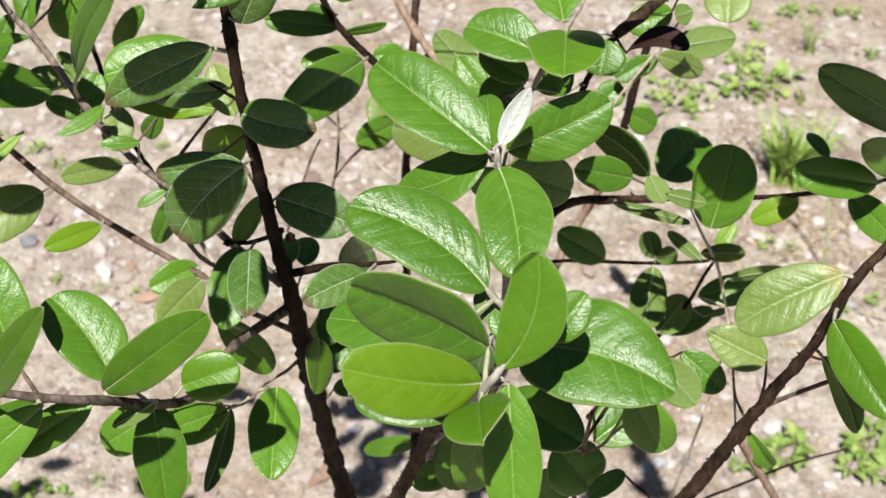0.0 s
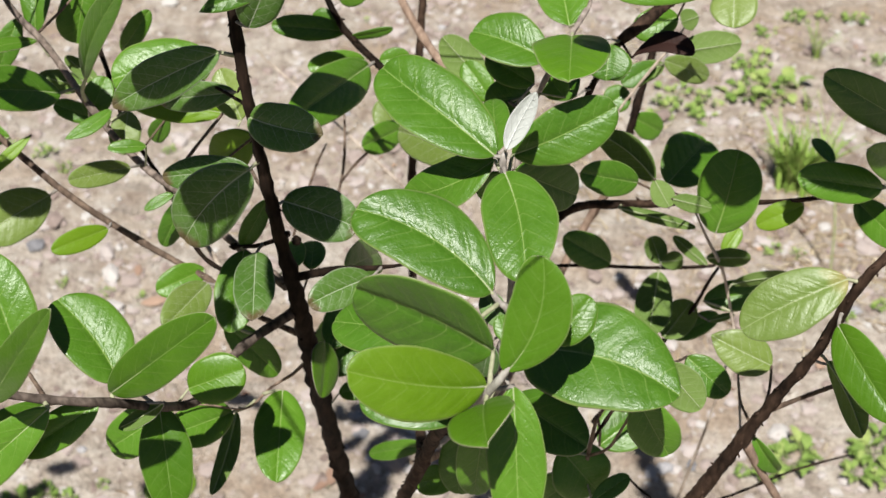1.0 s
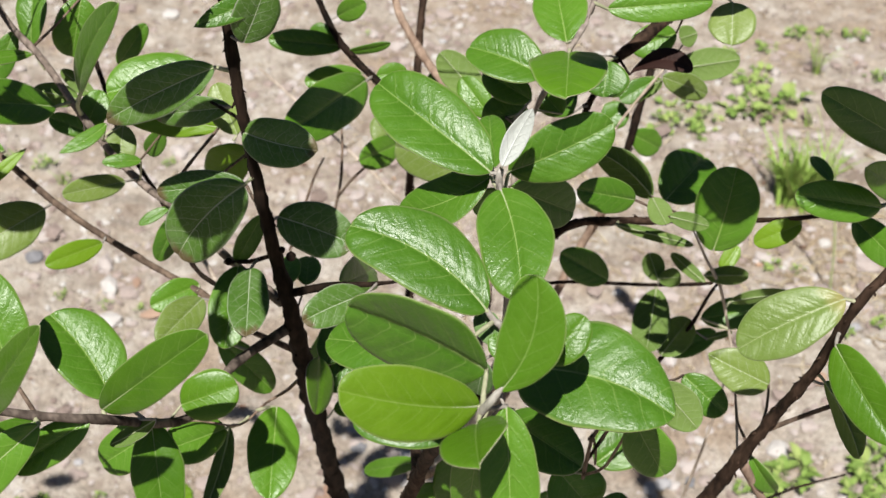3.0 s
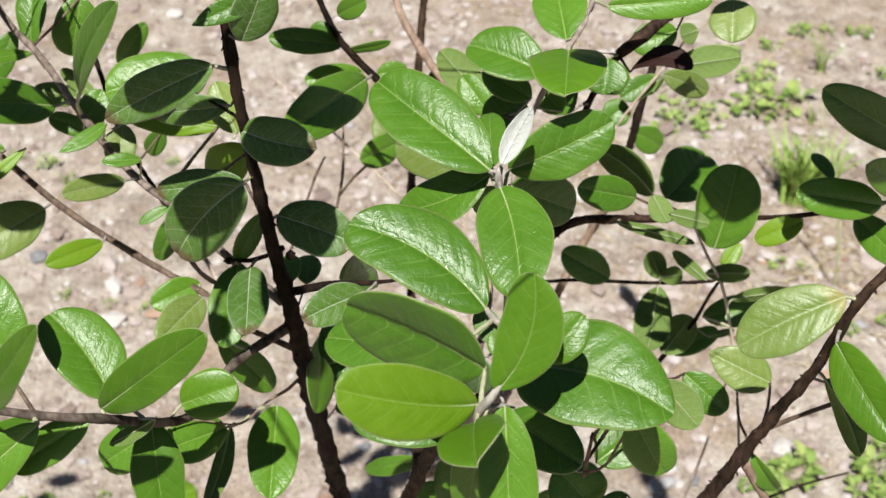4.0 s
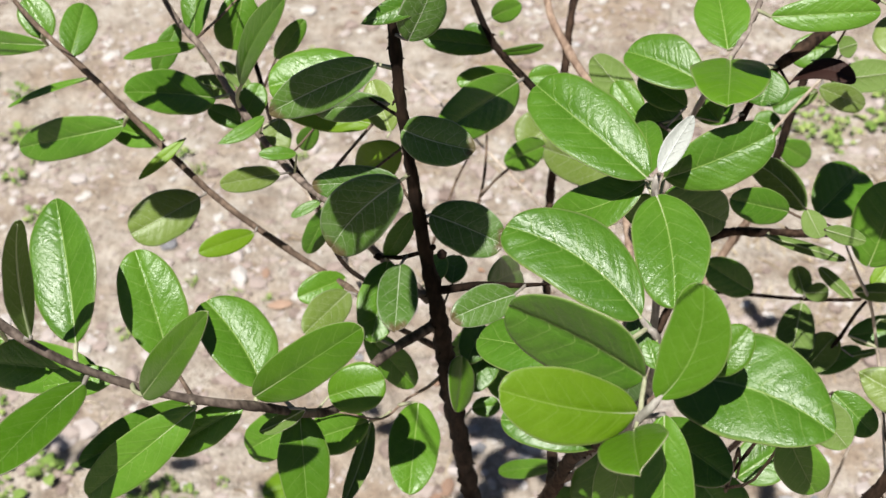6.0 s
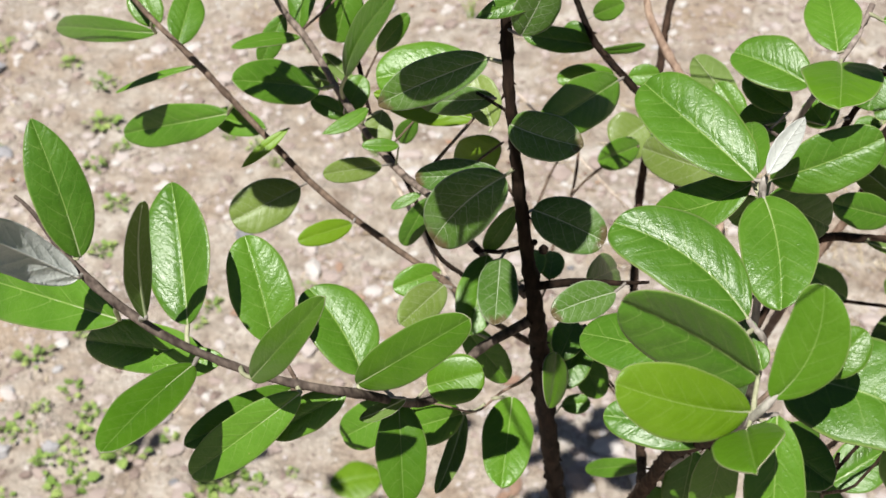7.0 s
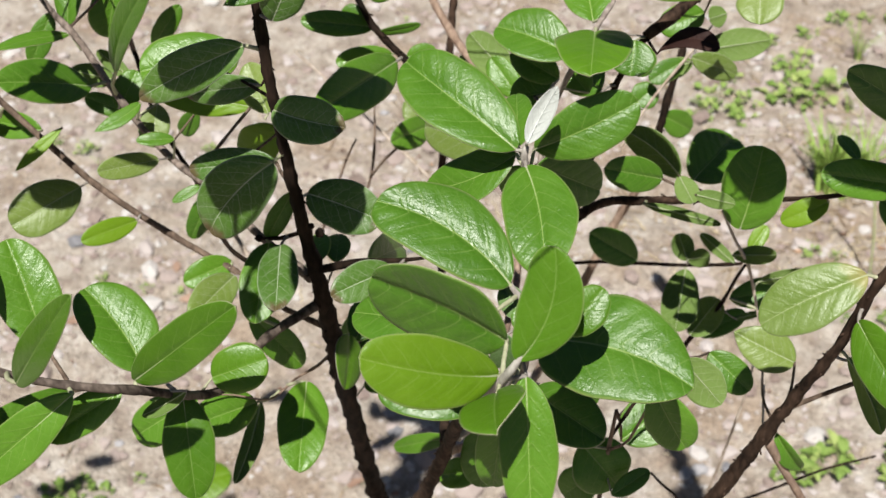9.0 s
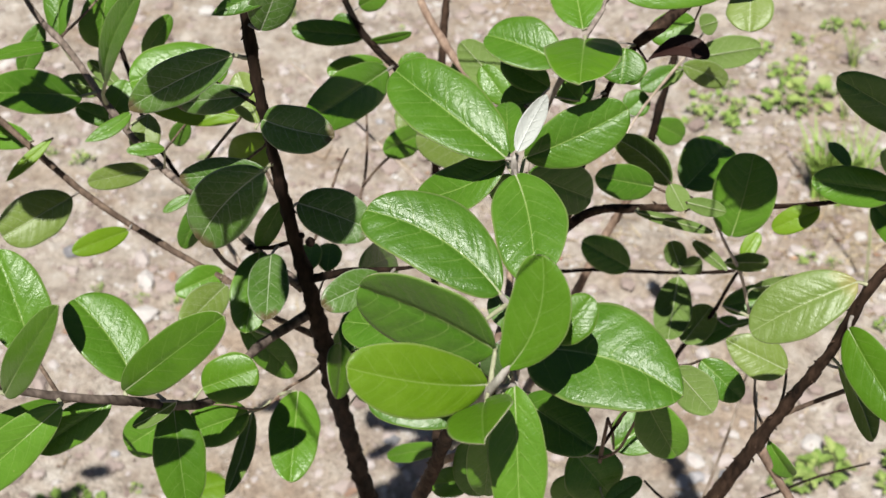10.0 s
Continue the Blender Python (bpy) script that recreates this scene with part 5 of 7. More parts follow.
leaf(right_stem, (0.1530, -0.1574, 1.1248), (0.1696, -0.1608, 1.1012), 0.0091, (0.13, -0.96, 0.23), (0.1441, -0.1554, 1.1270), "green", 0.06, 0.12, (0.53, 0.58, 0.48, 0.000))
right_shoot = branch("tan", [(0.1324, -0.1377, 1.0528, 0.0025), (0.1442, -0.1362, 1.0285, 0.0019), (0.1558, -0.1372, 1.0076, 0.0019), (0.1668, -0.1397, 0.9851, 0.0016)])
right_spur = branch("brown2", [(0.1358, -0.1435, 1.0802, 0.0013), (0.1455, -0.1488, 1.0944, 0.0010), (0.1581, -0.1536, 1.1090, 0.0010)], "twig")
right_tick = branch("brown2", [(0.1323, -0.1378, 1.0665, 0.0007), (0.1326, -0.1177, 1.0584, 0.0006), (0.1448, -0.0681, 1.0225, 0.0006), (0.1548, -0.0237, 0.9950, 0.0006)], "twig")
far_stem_top = branch("dark", [(0.1248, 0.1657, 1.0563, 0.0023), (0.1231, 0.1610, 1.0512, 0.0023), (0.1178, 0.1524, 1.0320, 0.0024), (0.1139, 0.1460, 1.0151, 0.0024), (0.1093, 0.1454, 0.9748, 0.0024)], "stem")
leaf(far_stem_top, (0.1146, 0.1484, 1.0177), (0.1343, 0.1531, 1.0030), 0.0177, (0.43, -0.85, 0.30), (0.1146, 0.1471, 1.0182), "green", 0.06, 0.12, (0.53, 0.58, 0.48, 0.000))
far_stem = branch("tan", [(0.1093, 0.1454, 0.9748, 0.0025), (0.1025, 0.1470, 0.9567, 0.0026), (0.0859, 0.1457, 0.9156, 0.0029), (0.0454, 0.1070, 0.8342, 0.0029), (0.0146, -0.0374, 0.9366, 0.0024), (-0.0114, -0.1327, 1.0323, 0.0019)], "stem")
leaf(far_stem, (0.0060, -0.1209, 1.0053), (-0.0166, -0.1144, 0.9924), 0.0148, (-0.53, -0.57, 0.64), (-0.0057, -0.1117, 1.0113), "green", 0.06, 0.12, (0.53, 0.58, 0.48, 0.000))
far_twig = branch("pale", [(0.1291, 0.0875, 1.1307, 0.0005), (0.1186, 0.0773, 1.1197, 0.0006), (0.1107, 0.0758, 1.1081, 0.0008), (0.0934, 0.0658, 1.0875, 0.0007), (0.0782, 0.0492, 1.0696, 0.0007)], "twig")
leaf(far_twig, (0.1120, 0.0603, 1.1213), (0.1378, 0.0655, 1.1070), 0.0136, (0.37, -0.86, 0.36), (0.1162, 0.0768, 1.1162), "dusty", 0.06, 0.12, (0.53, 0.58, 0.48, 0.000))
leaf(far_twig, (0.1201, 0.0742, 1.1164), (0.1552, 0.0781, 1.1206), 0.0174, (-0.02, 0.81, -0.59), (0.1174, 0.0770, 1.1179), "dusty", 0.06, 0.12, (0.53, 0.58, 0.48, 0.000))
leaf(far_twig, (0.1309, 0.0817, 1.1344), (0.1208, 0.0739, 1.1359), 0.0118, (-0.53, 0.56, -0.63), (0.1291, 0.0875, 1.1307), "green", 0.06, 0.12, (0.53, 0.58, 0.48, 0.000))
leaf(far_twig, (0.1118, 0.0814, 1.1043), (0.0934, 0.0741, 1.0964), 0.0122, (0.02, -0.76, 0.65), (0.1106, 0.0757, 1.1080), "green", 0.06, 0.12, (0.53, 0.58, 0.48, 0.000))
leaf(far_twig, (0.1185, 0.0926, 1.0965), (0.1014, 0.0877, 1.0913), 0.0112, (-0.03, 0.77, -0.63), (0.1107, 0.0758, 1.1081), "green", 0.06, 0.12, (0.53, 0.58, 0.48, 0.000))
leaf(far_twig, (0.0859, 0.0756, 1.0783), (0.0983, 0.0831, 1.0862), 0.0156, (0.00, -0.74, 0.68), (0.0913, 0.0634, 1.0850), "green", 0.06, 0.12, (0.53, 0.58, 0.48, 0.000))
low_twig = branch("brown2", [(0.0608, -0.1624, 1.0996, 0.0007), (0.0600, -0.1564, 1.0663, 0.0010), (0.0586, -0.1540, 1.0291, 0.0011), (0.0572, -0.1512, 0.9925, 0.0012)], "twig")
leaf(low_twig, (0.0486, -0.1547, 1.0681), (0.0646, -0.1624, 1.0499), 0.0268, (0.20, -0.83, 0.52), (0.0600, -0.1566, 1.0675), "green", 0.06, 0.12, (0.53, 0.58, 0.48, 0.000))
leaf(low_twig, (0.0701, -0.1248, 1.0345), (0.0942, -0.1093, 1.0439), 0.0236, (0.00, -0.52, 0.85), (0.0608, -0.1623, 1.0989), "green", 0.06, 0.12, (0.53, 0.58, 0.48, 0.000))
leaf(low_twig, (0.0679, -0.2031, 1.1567), (0.0804, -0.2099, 1.1341), 0.0179, (-0.09, -0.97, 0.24), (0.0600, -0.1564, 1.0663), "green", 0.06, 0.12, (0.53, 0.58, 0.48, -0.000))
leaf(low_twig, (0.0573, -0.1463, 1.0375), (0.0430, -0.1450, 1.0190), 0.0179, (-0.58, -0.72, 0.39), (0.0589, -0.1545, 1.0369), "green", 0.06, 0.12, (0.53, 0.58, 0.48, 0.000))
leaf(low_twig, (0.0619, -0.1695, 1.0521), (0.0777, -0.1621, 1.0601), 0.0087, (-0.12, -0.60, 0.79), (0.0595, -0.1555, 1.0531), "green", 0.06, 0.12, (0.53, 0.58, 0.48, 0.000))
dry_stalk_a = branch("pale", [(0.1697, 0.0341, 0.9143, 0.0007), (0.1673, 0.0380, 0.8590, 0.0009), (0.1571, 0.0418, 0.7638, 0.0011), (0.1452, 0.0533, 0.6373, 0.0012)], "dry_stalk")
dry_stalk_b = branch("dark", [(0.2441, -0.0028, 0.8745, 0.0006), (0.2129, -0.0087, 0.8682, 0.0007), (0.1818, -0.0172, 0.8591, 0.0008), (0.1507, -0.0259, 0.8497, 0.0008), (0.1084, -0.0726, 0.8787, 0.0009)], "dry_stalk")
dry_stalk_c = branch("pale", [(-0.1901, 0.1591, 0.9605, 0.0015), (-0.1736, 0.1439, 0.9401, 0.0017), (-0.1571, 0.1287, 0.9198, 0.0017), (-0.1246, 0.0497, 0.9475, 0.0016)], "dry_stalk")
dry_stalk_d = branch("pale", [(-0.1747, 0.5023, 0.8236, 0.0008), (-0.1491, 0.4670, 0.8252, 0.0010), (-0.1209, 0.4295, 0.8245, 0.0010), (-0.0433, 0.3199, 0.8254, 0.0012), (-0.0258, 0.2062, 0.9014, 0.0010)], "dry_stalk")
dry_stalk_e = branch("dark", [(0.0947, -0.0786, 0.9517, 0.0006), (0.1007, -0.0827, 0.9473, 0.0007), (0.1097, -0.0888, 0.9407, 0.0007), (0.1201, -0.0883, 0.9015, 0.0009)], "dry_stalk")
right_low_twig = branch("dark", [(0.1460, 0.0066, 1.0237, 0.0008), (0.1434, 0.0111, 1.0087, 0.0009), (0.1366, 0.0100, 0.9877, 0.0011), (0.1229, 0.0075, 0.9651, 0.0013), (0.1140, 0.0136, 0.9319, 0.0015), (0.0826, -0.0243, 0.9308, 0.0015)], "twig")
leaf(right_low_twig, (0.1207, -0.0007, 0.9761), (0.1366, 0.0133, 0.9912), 0.0190, (0.13, 0.65, -0.74), (0.1268, 0.0082, 0.9714), "green", 0.06, 0.12, (0.53, 0.58, 0.48, 0.000))
leaf(right_low_twig, (0.1278, 0.0086, 0.9663), (0.1542, 0.0178, 0.9762), 0.0129, (-0.06, -0.65, 0.76), (0.1248, 0.0078, 0.9681), "green", 0.06, 0.12, (0.53, 0.58, 0.48, 0.000))
leaf(right_low_twig, (0.1461, 0.0057, 0.9830), (0.1603, 0.0083, 0.9858), 0.0044, (0.03, 0.66, -0.75), (0.1366, 0.0100, 0.9877), "green", 0.06, 0.12, (0.53, 0.58, 0.48, 0.000))
low_side = branch("dark", [(0.0889, -0.1458, 1.1134, 0.0006), (0.0737, -0.1516, 1.1012, 0.0007), (0.0607, -0.1565, 1.0761, 0.0008)], "twig")
leaf(low_side, (0.0878, -0.1483, 1.1148), (0.1045, -0.1558, 1.0968), 0.0172, (-0.13, 0.87, -0.48), (0.0884, -0.1460, 1.1130), "dusty", 0.06, 0.12, (0.53, 0.58, 0.48, 0.000))
leaf(low_side, (0.1058, -0.1142, 1.0833), (0.1239, -0.1254, 1.0706), 0.0155, (-0.02, -0.76, 0.65), (0.0889, -0.1458, 1.1134), "green", 0.06, 0.12, (0.53, 0.58, 0.48, 0.000))
trunk_twig = branch("dark", [(-0.1068, -0.0572, 1.1931, 0.0005), (-0.0954, -0.0712, 1.1979, 0.0006), (-0.0867, -0.0826, 1.2014, 0.0007), (-0.0792, -0.0947, 1.2062, 0.0008)], "twig")
leaf(trunk_twig, (-0.0874, -0.0747, 1.1980), (-0.1229, -0.0617, 1.1843), 0.0126, (-0.45, -0.79, 0.42), (-0.0917, -0.0760, 1.1994), "old", 0.06, 0.12, (0.5, 0.6, 0.6, -0.000))
leaf(trunk_twig, (-0.0996, -0.0527, 1.1980), (-0.1398, -0.0634, 1.1965), 0.0264, (0.11, -0.53, 0.84), (-0.1065, -0.0576, 1.1932), "green", 0.06, 0.15, (0.55, 0.5, 0.42, -0.000))
back_twig = branch("grey2", [(0.0190, 0.0227, 1.1304, 0.0007), (0.0281, -0.0092, 1.1456, 0.0008), (0.0349, -0.0463, 1.1652, 0.0009)], "twig")
leaf(back_twig, (0.0190, 0.0399, 1.1191), (-0.0035, 0.0569, 1.1375), 0.0184, (0.08, 0.78, -0.63), (0.0190, 0.0227, 1.1304), "green", 0.06, 0.12, (0.53, 0.58, 0.48, 0.000))
leaf(back_twig, (0.0216, 0.0127, 1.1295), (0.0072, 0.0259, 1.1437), 0.0144, (-0.08, -0.77, 0.64), (0.0213, 0.0148, 1.1341), "green", 0.06, 0.12, (0.53, 0.58, 0.48, 0.000))
leaf(back_twig, (0.0197, -0.0212, 1.1228), (-0.0257, 0.0188, 1.1066), 0.0235, (-0.67, -0.58, 0.46), (0.0278, -0.0082, 1.1451), "dusty", 0.06, 0.12, (0.53, 0.58, 0.48, 0.000))
leaf(back_twig, (0.0391, -0.0145, 1.1597), (0.0171, -0.0057, 1.1692), 0.0156, (-0.07, -0.81, 0.58), (0.0302, -0.0205, 1.1515), "green", 0.06, 0.12, (0.53, 0.58, 0.48, 0.000))
leaf(back_twig, (0.0387, -0.0071, 1.1479), (0.0170, -0.0098, 1.1450), 0.0201, (0.02, -0.80, 0.60), (0.0282, -0.0100, 1.1460), "green", 0.06, 0.12, (0.53, 0.58, 0.48, 0.000))
bare_a = branch("brown2", [(-0.0737, 0.1157, 1.0227, 0.0005), (-0.0789, 0.1079, 1.0153, 0.0008), (-0.0840, 0.0971, 1.0047, 0.0009), (-0.0922, 0.0683, 0.9902, 0.0009)], "twig")
bare_b = branch("brown2", [(-0.0652, 0.1493, 1.0274, 0.0005), (-0.0646, 0.1335, 1.0100, 0.0008), (-0.0667, 0.1169, 0.9925, 0.0009), (-0.0751, 0.0757, 0.9793, 0.0009)], "twig")
bare_c = branch("brown2", [(-0.0278, 0.1152, 1.0341, 0.0005), (-0.0389, 0.1137, 1.0275, 0.0007), (-0.0558, 0.1100, 1.0124, 0.0008), (-0.0664, 0.1126, 0.9951, 0.0008)], "twig")
leaf(bare_c, (-0.0276, 0.1169, 1.0336), (-0.0505, 0.0935, 1.0378), 0.0186, (0.68, -0.58, 0.46), (-0.0302, 0.1111, 1.0275), "green", 0.06, 0.12, (0.53, 0.58, 0.48, 0.000))
# Unseen stem ends, added past the view to carry shade-casting leaves.
shade_trunk_top = branch("dark", [(-0.0816, -0.0919, 1.2648, 0.0017), (-0.0900, -0.1300, 1.3020, 0.0014), (-0.1050, -0.1750, 1.3370, 0.0012), (-0.1180, -0.2250, 1.3670, 0.0010), (-0.1220, -0.2620, 1.3880, 0.0006)], "stem")
shade_right_top = branch("brown", [(0.1677, -0.1644, 1.2165, 0.0017), (0.1630, -0.1800, 1.2800, 0.0022), (0.1350, -0.1870, 1.3400, 0.0018), (0.0900, -0.1830, 1.3470, 0.0013), (0.0500, -0.1700, 1.3360, 0.0008)])
shade_left_top = branch("grey2", [(-0.2144, 0.0292, 1.1881, 0.0017), (-0.2000, -0.0600, 1.2650, 0.0018), (-0.2250, -0.1250, 1.3100, 0.0014), (-0.2600, -0.1800, 1.3450, 0.0008)])
shade_mid_top = branch("dark", [(-0.0689, 0.0800, 1.1624, 0.0014), (-0.0880, 0.0450, 1.2150, 0.0016), (-0.0900, 0.0000, 1.2400, 0.0010)])
shade_top_side = branch("dark", [(-0.1180, -0.2250, 1.3670, 0.0011), (-0.1050, -0.2620, 1.3880, 0.0010), (-0.0880, -0.3050, 1.4120, 0.0008), (-0.0700, -0.3240, 1.4300, 0.0006)], "twig")
shade_back_top = branch("dark", [(-0.0139, 0.2224, 1.0776, 0.0030), (0.0100, 0.2400, 1.1400, 0.0020), (0.0300, 0.2680, 1.1950, 0.0017), (0.0050, 0.3350, 1.2150, 0.0013), (-0.0300, 0.4100, 1.2250, 0.0007)])
shade_left_out = branch("twig", [(-0.2908, 0.0239, 1.1898, 0.0014), (-0.3500, 0.0450, 1.2250, 0.0016), (-0.4100, 0.0300, 1.2450, 0.0012), (-0.4700, -0.0050, 1.2500, 0.0007)])
# Invented twig out of view; its broad leaves darken the soil by their shadow.
shade_low = branch("dark", [(-0.0900, 0.0000, 1.2400, 0.0008), (-0.2449, 0.1065, 1.1907, 0.0007), (-0.2117, 0.1800, 1.1576, 0.0007), (-0.1351, 0.1998, 1.1528, 0.0006), (-0.1852, 0.2630, 1.1170, 0.0005), (-0.2311, 0.2965, 1.0844, 0.0004), (-0.1518, 0.3317, 1.0646, 0.0004), (-0.0989, 0.4194, 1.0099, 0.0003)], "twig")
leaf(shade_low, (-0.2449, 0.1025, 1.1937), (-0.1798, 0.0928, 1.1710), 0.0439, (-0.01, -0.52, 0.86), (-0.2449, 0.1065, 1.1907), "green", 0.04, 0.08, (0.52, 0.5, 0.45, 0.000))
leaf(shade_low, (-0.2117, 0.1760, 1.1606), (-0.1407, 0.1612, 1.1313), 0.0488, (-0.01, -0.52, 0.86), (-0.2117, 0.1800, 1.1576), "green", 0.04, 0.08, (0.52, 0.5, 0.45, 0.000))
leaf(shade_low, (-0.1351, 0.1958, 1.1558), (-0.0794, 0.1706, 1.1180), 0.0447, (-0.01, -0.52, 0.86), (-0.1351, 0.1998, 1.1528), "green", 0.04, 0.08, (0.52, 0.5, 0.45, 0.000))
leaf(shade_low, (-0.1852, 0.2590, 1.1200), (-0.1160, 0.2350, 1.0810), 0.0415, (-0.01, -0.52, 0.86), (-0.1852, 0.2630, 1.1170), "green", 0.04, 0.08, (0.52, 0.5, 0.45, 0.000))
leaf(shade_low, (-0.2311, 0.2925, 1.0874), (-0.1620, 0.2783, 1.0591), 0.0420, (-0.01, -0.52, 0.86), (-0.2311, 0.2965, 1.0844), "green", 0.04, 0.08, (0.52, 0.5, 0.45, 0.000))
leaf(shade_low, (-0.1518, 0.3277, 1.0676), (-0.0894, 0.3153, 1.0425), 0.0423, (-0.01, -0.52, 0.86), (-0.1518, 0.3317, 1.0646), "green", 0.04, 0.08, (0.52, 0.5, 0.45, 0.000))
leaf(shade_low, (-0.0989, 0.4154, 1.0129), (-0.0599, 0.3993, 0.9880), 0.0362, (-0.01, -0.52, 0.86), (-0.0989, 0.4194, 1.0099), "green", 0.04, 0.08, (0.52, 0.5, 0.45, 0.000))
# Added leaves out of view, each set sunward of a leaf it shades.
leaf(shade_trunk_top, (-0.0911, -0.1999, 1.3852), (-0.0835, -0.2308, 1.3509), 0.0165, (-0.05, -0.52, 0.85), (-0.1137, -0.2083, 1.3570), "green", 0.04, 0.08, (0.52, 0.5, 0.45, 0.000))
leaf(shade_left_out, (-0.2422, -0.0517, 1.2593), (-0.2623, -0.0595, 1.2554), 0.0099, (-0.00, -0.52, 0.86), (-0.4100, 0.0300, 1.2450), "green", 0.04, 0.08, (0.52, 0.5, 0.45, 0.000))
leaf(shade_left_out, (-0.2736, -0.0601, 1.2707), (-0.2896, -0.0727, 1.2606), 0.0133, (-0.00, -0.52, 0.86), (-0.4100, 0.0300, 1.2450), "green", 0.04, 0.08, (0.52, 0.5, 0.45, 0.000))
leaf(shade_right_top, (0.1014, -0.1279, 1.3128), (0.1212, -0.1241, 1.3159), 0.0269, (-0.04, -0.52, 0.85), (0.0900, -0.1830, 1.3470), "green", 0.04, 0.08, (0.52, 0.5, 0.45, 0.000))
leaf(shade_trunk_top, (-0.0942, -0.1268, 1.3116), (-0.1294, -0.1340, 1.3040), 0.0177, (-0.05, -0.52, 0.85), (-0.0914, -0.1341, 1.3052), "green", 0.04, 0.08, (0.52, 0.5, 0.45, 0.000))
leaf(shade_trunk_top, (-0.0874, -0.1607, 1.3267), (-0.0601, -0.1617, 1.3254), 0.0208, (-0.05, -0.52, 0.85), (-0.0995, -0.1586, 1.3243), "green", 0.04, 0.08, (0.52, 0.5, 0.45, 0.000))
leaf(shade_mid_top, (-0.0932, 0.0339, 1.2075), (-0.0597, 0.0314, 1.2045), 0.0168, (-0.05, -0.52, 0.85), (-0.0882, 0.0409, 1.2173), "green", 0.04, 0.08, (0.52, 0.5, 0.45, 0.000))
leaf(shade_trunk_top, (-0.0910, -0.1712, 1.3355), (-0.1204, -0.1790, 1.3271), 0.0244, (-0.05, -0.52, 0.85), (-0.1036, -0.1709, 1.3338), "green", 0.04, 0.08, (0.52, 0.5, 0.45, 0.000))
leaf(shade_trunk_top, (-0.0852, -0.1737, 1.3396), (-0.0592, -0.1819, 1.3303), 0.0264, (-0.05, -0.52, 0.85), (-0.1036, -0.1709, 1.3338), "green", 0.04, 0.08, (0.52, 0.5, 0.45, 0.000))
leaf(shade_left_top, (-0.1979, -0.0560, 1.2679), (-0.1663, -0.0641, 1.2587), 0.0152, (-0.05, -0.52, 0.85), (-0.2000, -0.0600, 1.2650), "green", 0.04, 0.08, (0.52, 0.5, 0.45, 0.000))
leaf(shade_left_top, (-0.1845, -0.0790, 1.2724), (-0.2078, -0.0812, 1.2702), 0.0142, (-0.05, -0.52, 0.85), (-0.2045, -0.0718, 1.2732), "green", 0.04, 0.08, (0.52, 0.5, 0.45, 0.000))
leaf(shade_left_top, (-0.2037, -0.1220, 1.3021), (-0.2264, -0.1264, 1.2974), 0.0160, (-0.05, -0.52, 0.85), (-0.2205, -0.1132, 1.3018), "green", 0.04, 0.08, (0.52, 0.5, 0.45, 0.000))
leaf(shade_mid_top, (-0.0773, 0.0062, 1.2149), (-0.0582, 0.0075, 1.2161), 0.0069, (-0.05, -0.52, 0.85), (-0.0893, 0.0164, 1.2309), "green", 0.04, 0.08, (0.52, 0.5, 0.45, 0.000))
leaf(shade_trunk_top, (-0.1204, -0.2221, 1.3602), (-0.1131, -0.2294, 1.3522), 0.0145, (-0.05, -0.52, 0.85), (-0.1168, -0.2205, 1.3643), "green", 0.04, 0.08, (0.52, 0.5, 0.45, 0.000))
# Made-up thin twig above the view, holding leaves that shade the left side.
shade_left = branch("dark", [(-0.0816, -0.0919, 1.2648, 0.0003), (-0.0875, -0.0629, 1.2489, 0.0003), (-0.1497, -0.1236, 1.2981, 0.0003)], "twig")
leaf(shade_left, (-0.0827, -0.0605, 1.2515), (-0.0504, -0.0444, 1.2691), 0.0216, (-0.05, -0.52, 0.85), (-0.0875, -0.0629, 1.2489), "green", 0.04, 0.08, (0.52, 0.5, 0.45, 0.000))
leaf(shade_left, (-0.1557, -0.1237, 1.2981), (-0.1773, -0.1240, 1.2979), 0.0066, (-0.05, -0.52, 0.85), (-0.1497, -0.1236, 1.2981), "green", 0.04, 0.08, (0.52, 0.5, 0.45, 0.000))
# Likewise for the right side: a thin unseen chain of shade casters.
shade_right = branch("dark", [(0.1426, -0.1851, 1.3236, 0.0003), (0.1343, -0.1448, 1.3258, 0.0003), (0.1019, -0.1387, 1.3097, 0.0003), (0.0908, -0.1207, 1.3141, 0.0003), (0.0924, -0.1138, 1.3284, 0.0003), (0.0870, -0.0838, 1.2918, 0.0003), (0.0906, -0.0994, 1.2774, 0.0003), (0.0904, -0.0811, 1.2701, 0.0003), (0.0737, -0.1026, 1.2830, 0.0003), (0.1782, -0.1531, 1.3269, 0.0003), (0.1908, -0.1371, 1.3061, 0.0003), (0.0001, -0.3164, 1.4058, 0.0003)], "twig")
leaf(shade_right, (0.1399, -0.1463, 1.3242), (0.1481, -0.1484, 1.3217), 0.0113, (-0.05, -0.52, 0.85), (0.1343, -0.1448, 1.3258), "green", 0.04, 0.08, (0.52, 0.5, 0.45, 0.000))
leaf(shade_right, (0.1069, -0.1364, 1.3121), (0.1262, -0.1278, 1.3216), 0.0255, (-0.05, -0.52, 0.85), (0.1019, -0.1387, 1.3097), "green", 0.04, 0.08, (0.52, 0.5, 0.45, 0.000))
leaf(shade_right, (0.0966, -0.1218, 1.3129), (0.1344, -0.1285, 1.3051), 0.0145, (-0.05, -0.52, 0.85), (0.0908, -0.1207, 1.3141), "green", 0.04, 0.08, (0.52, 0.5, 0.45, 0.000))
leaf(shade_right, (0.0952, -0.0563, 1.2680), (0.1244, -0.0566, 1.2662), 0.0114, (-0.04, -0.52, 0.85), (0.0924, -0.1138, 1.3284), "green", 0.04, 0.08, (0.52, 0.5, 0.45, 0.000))
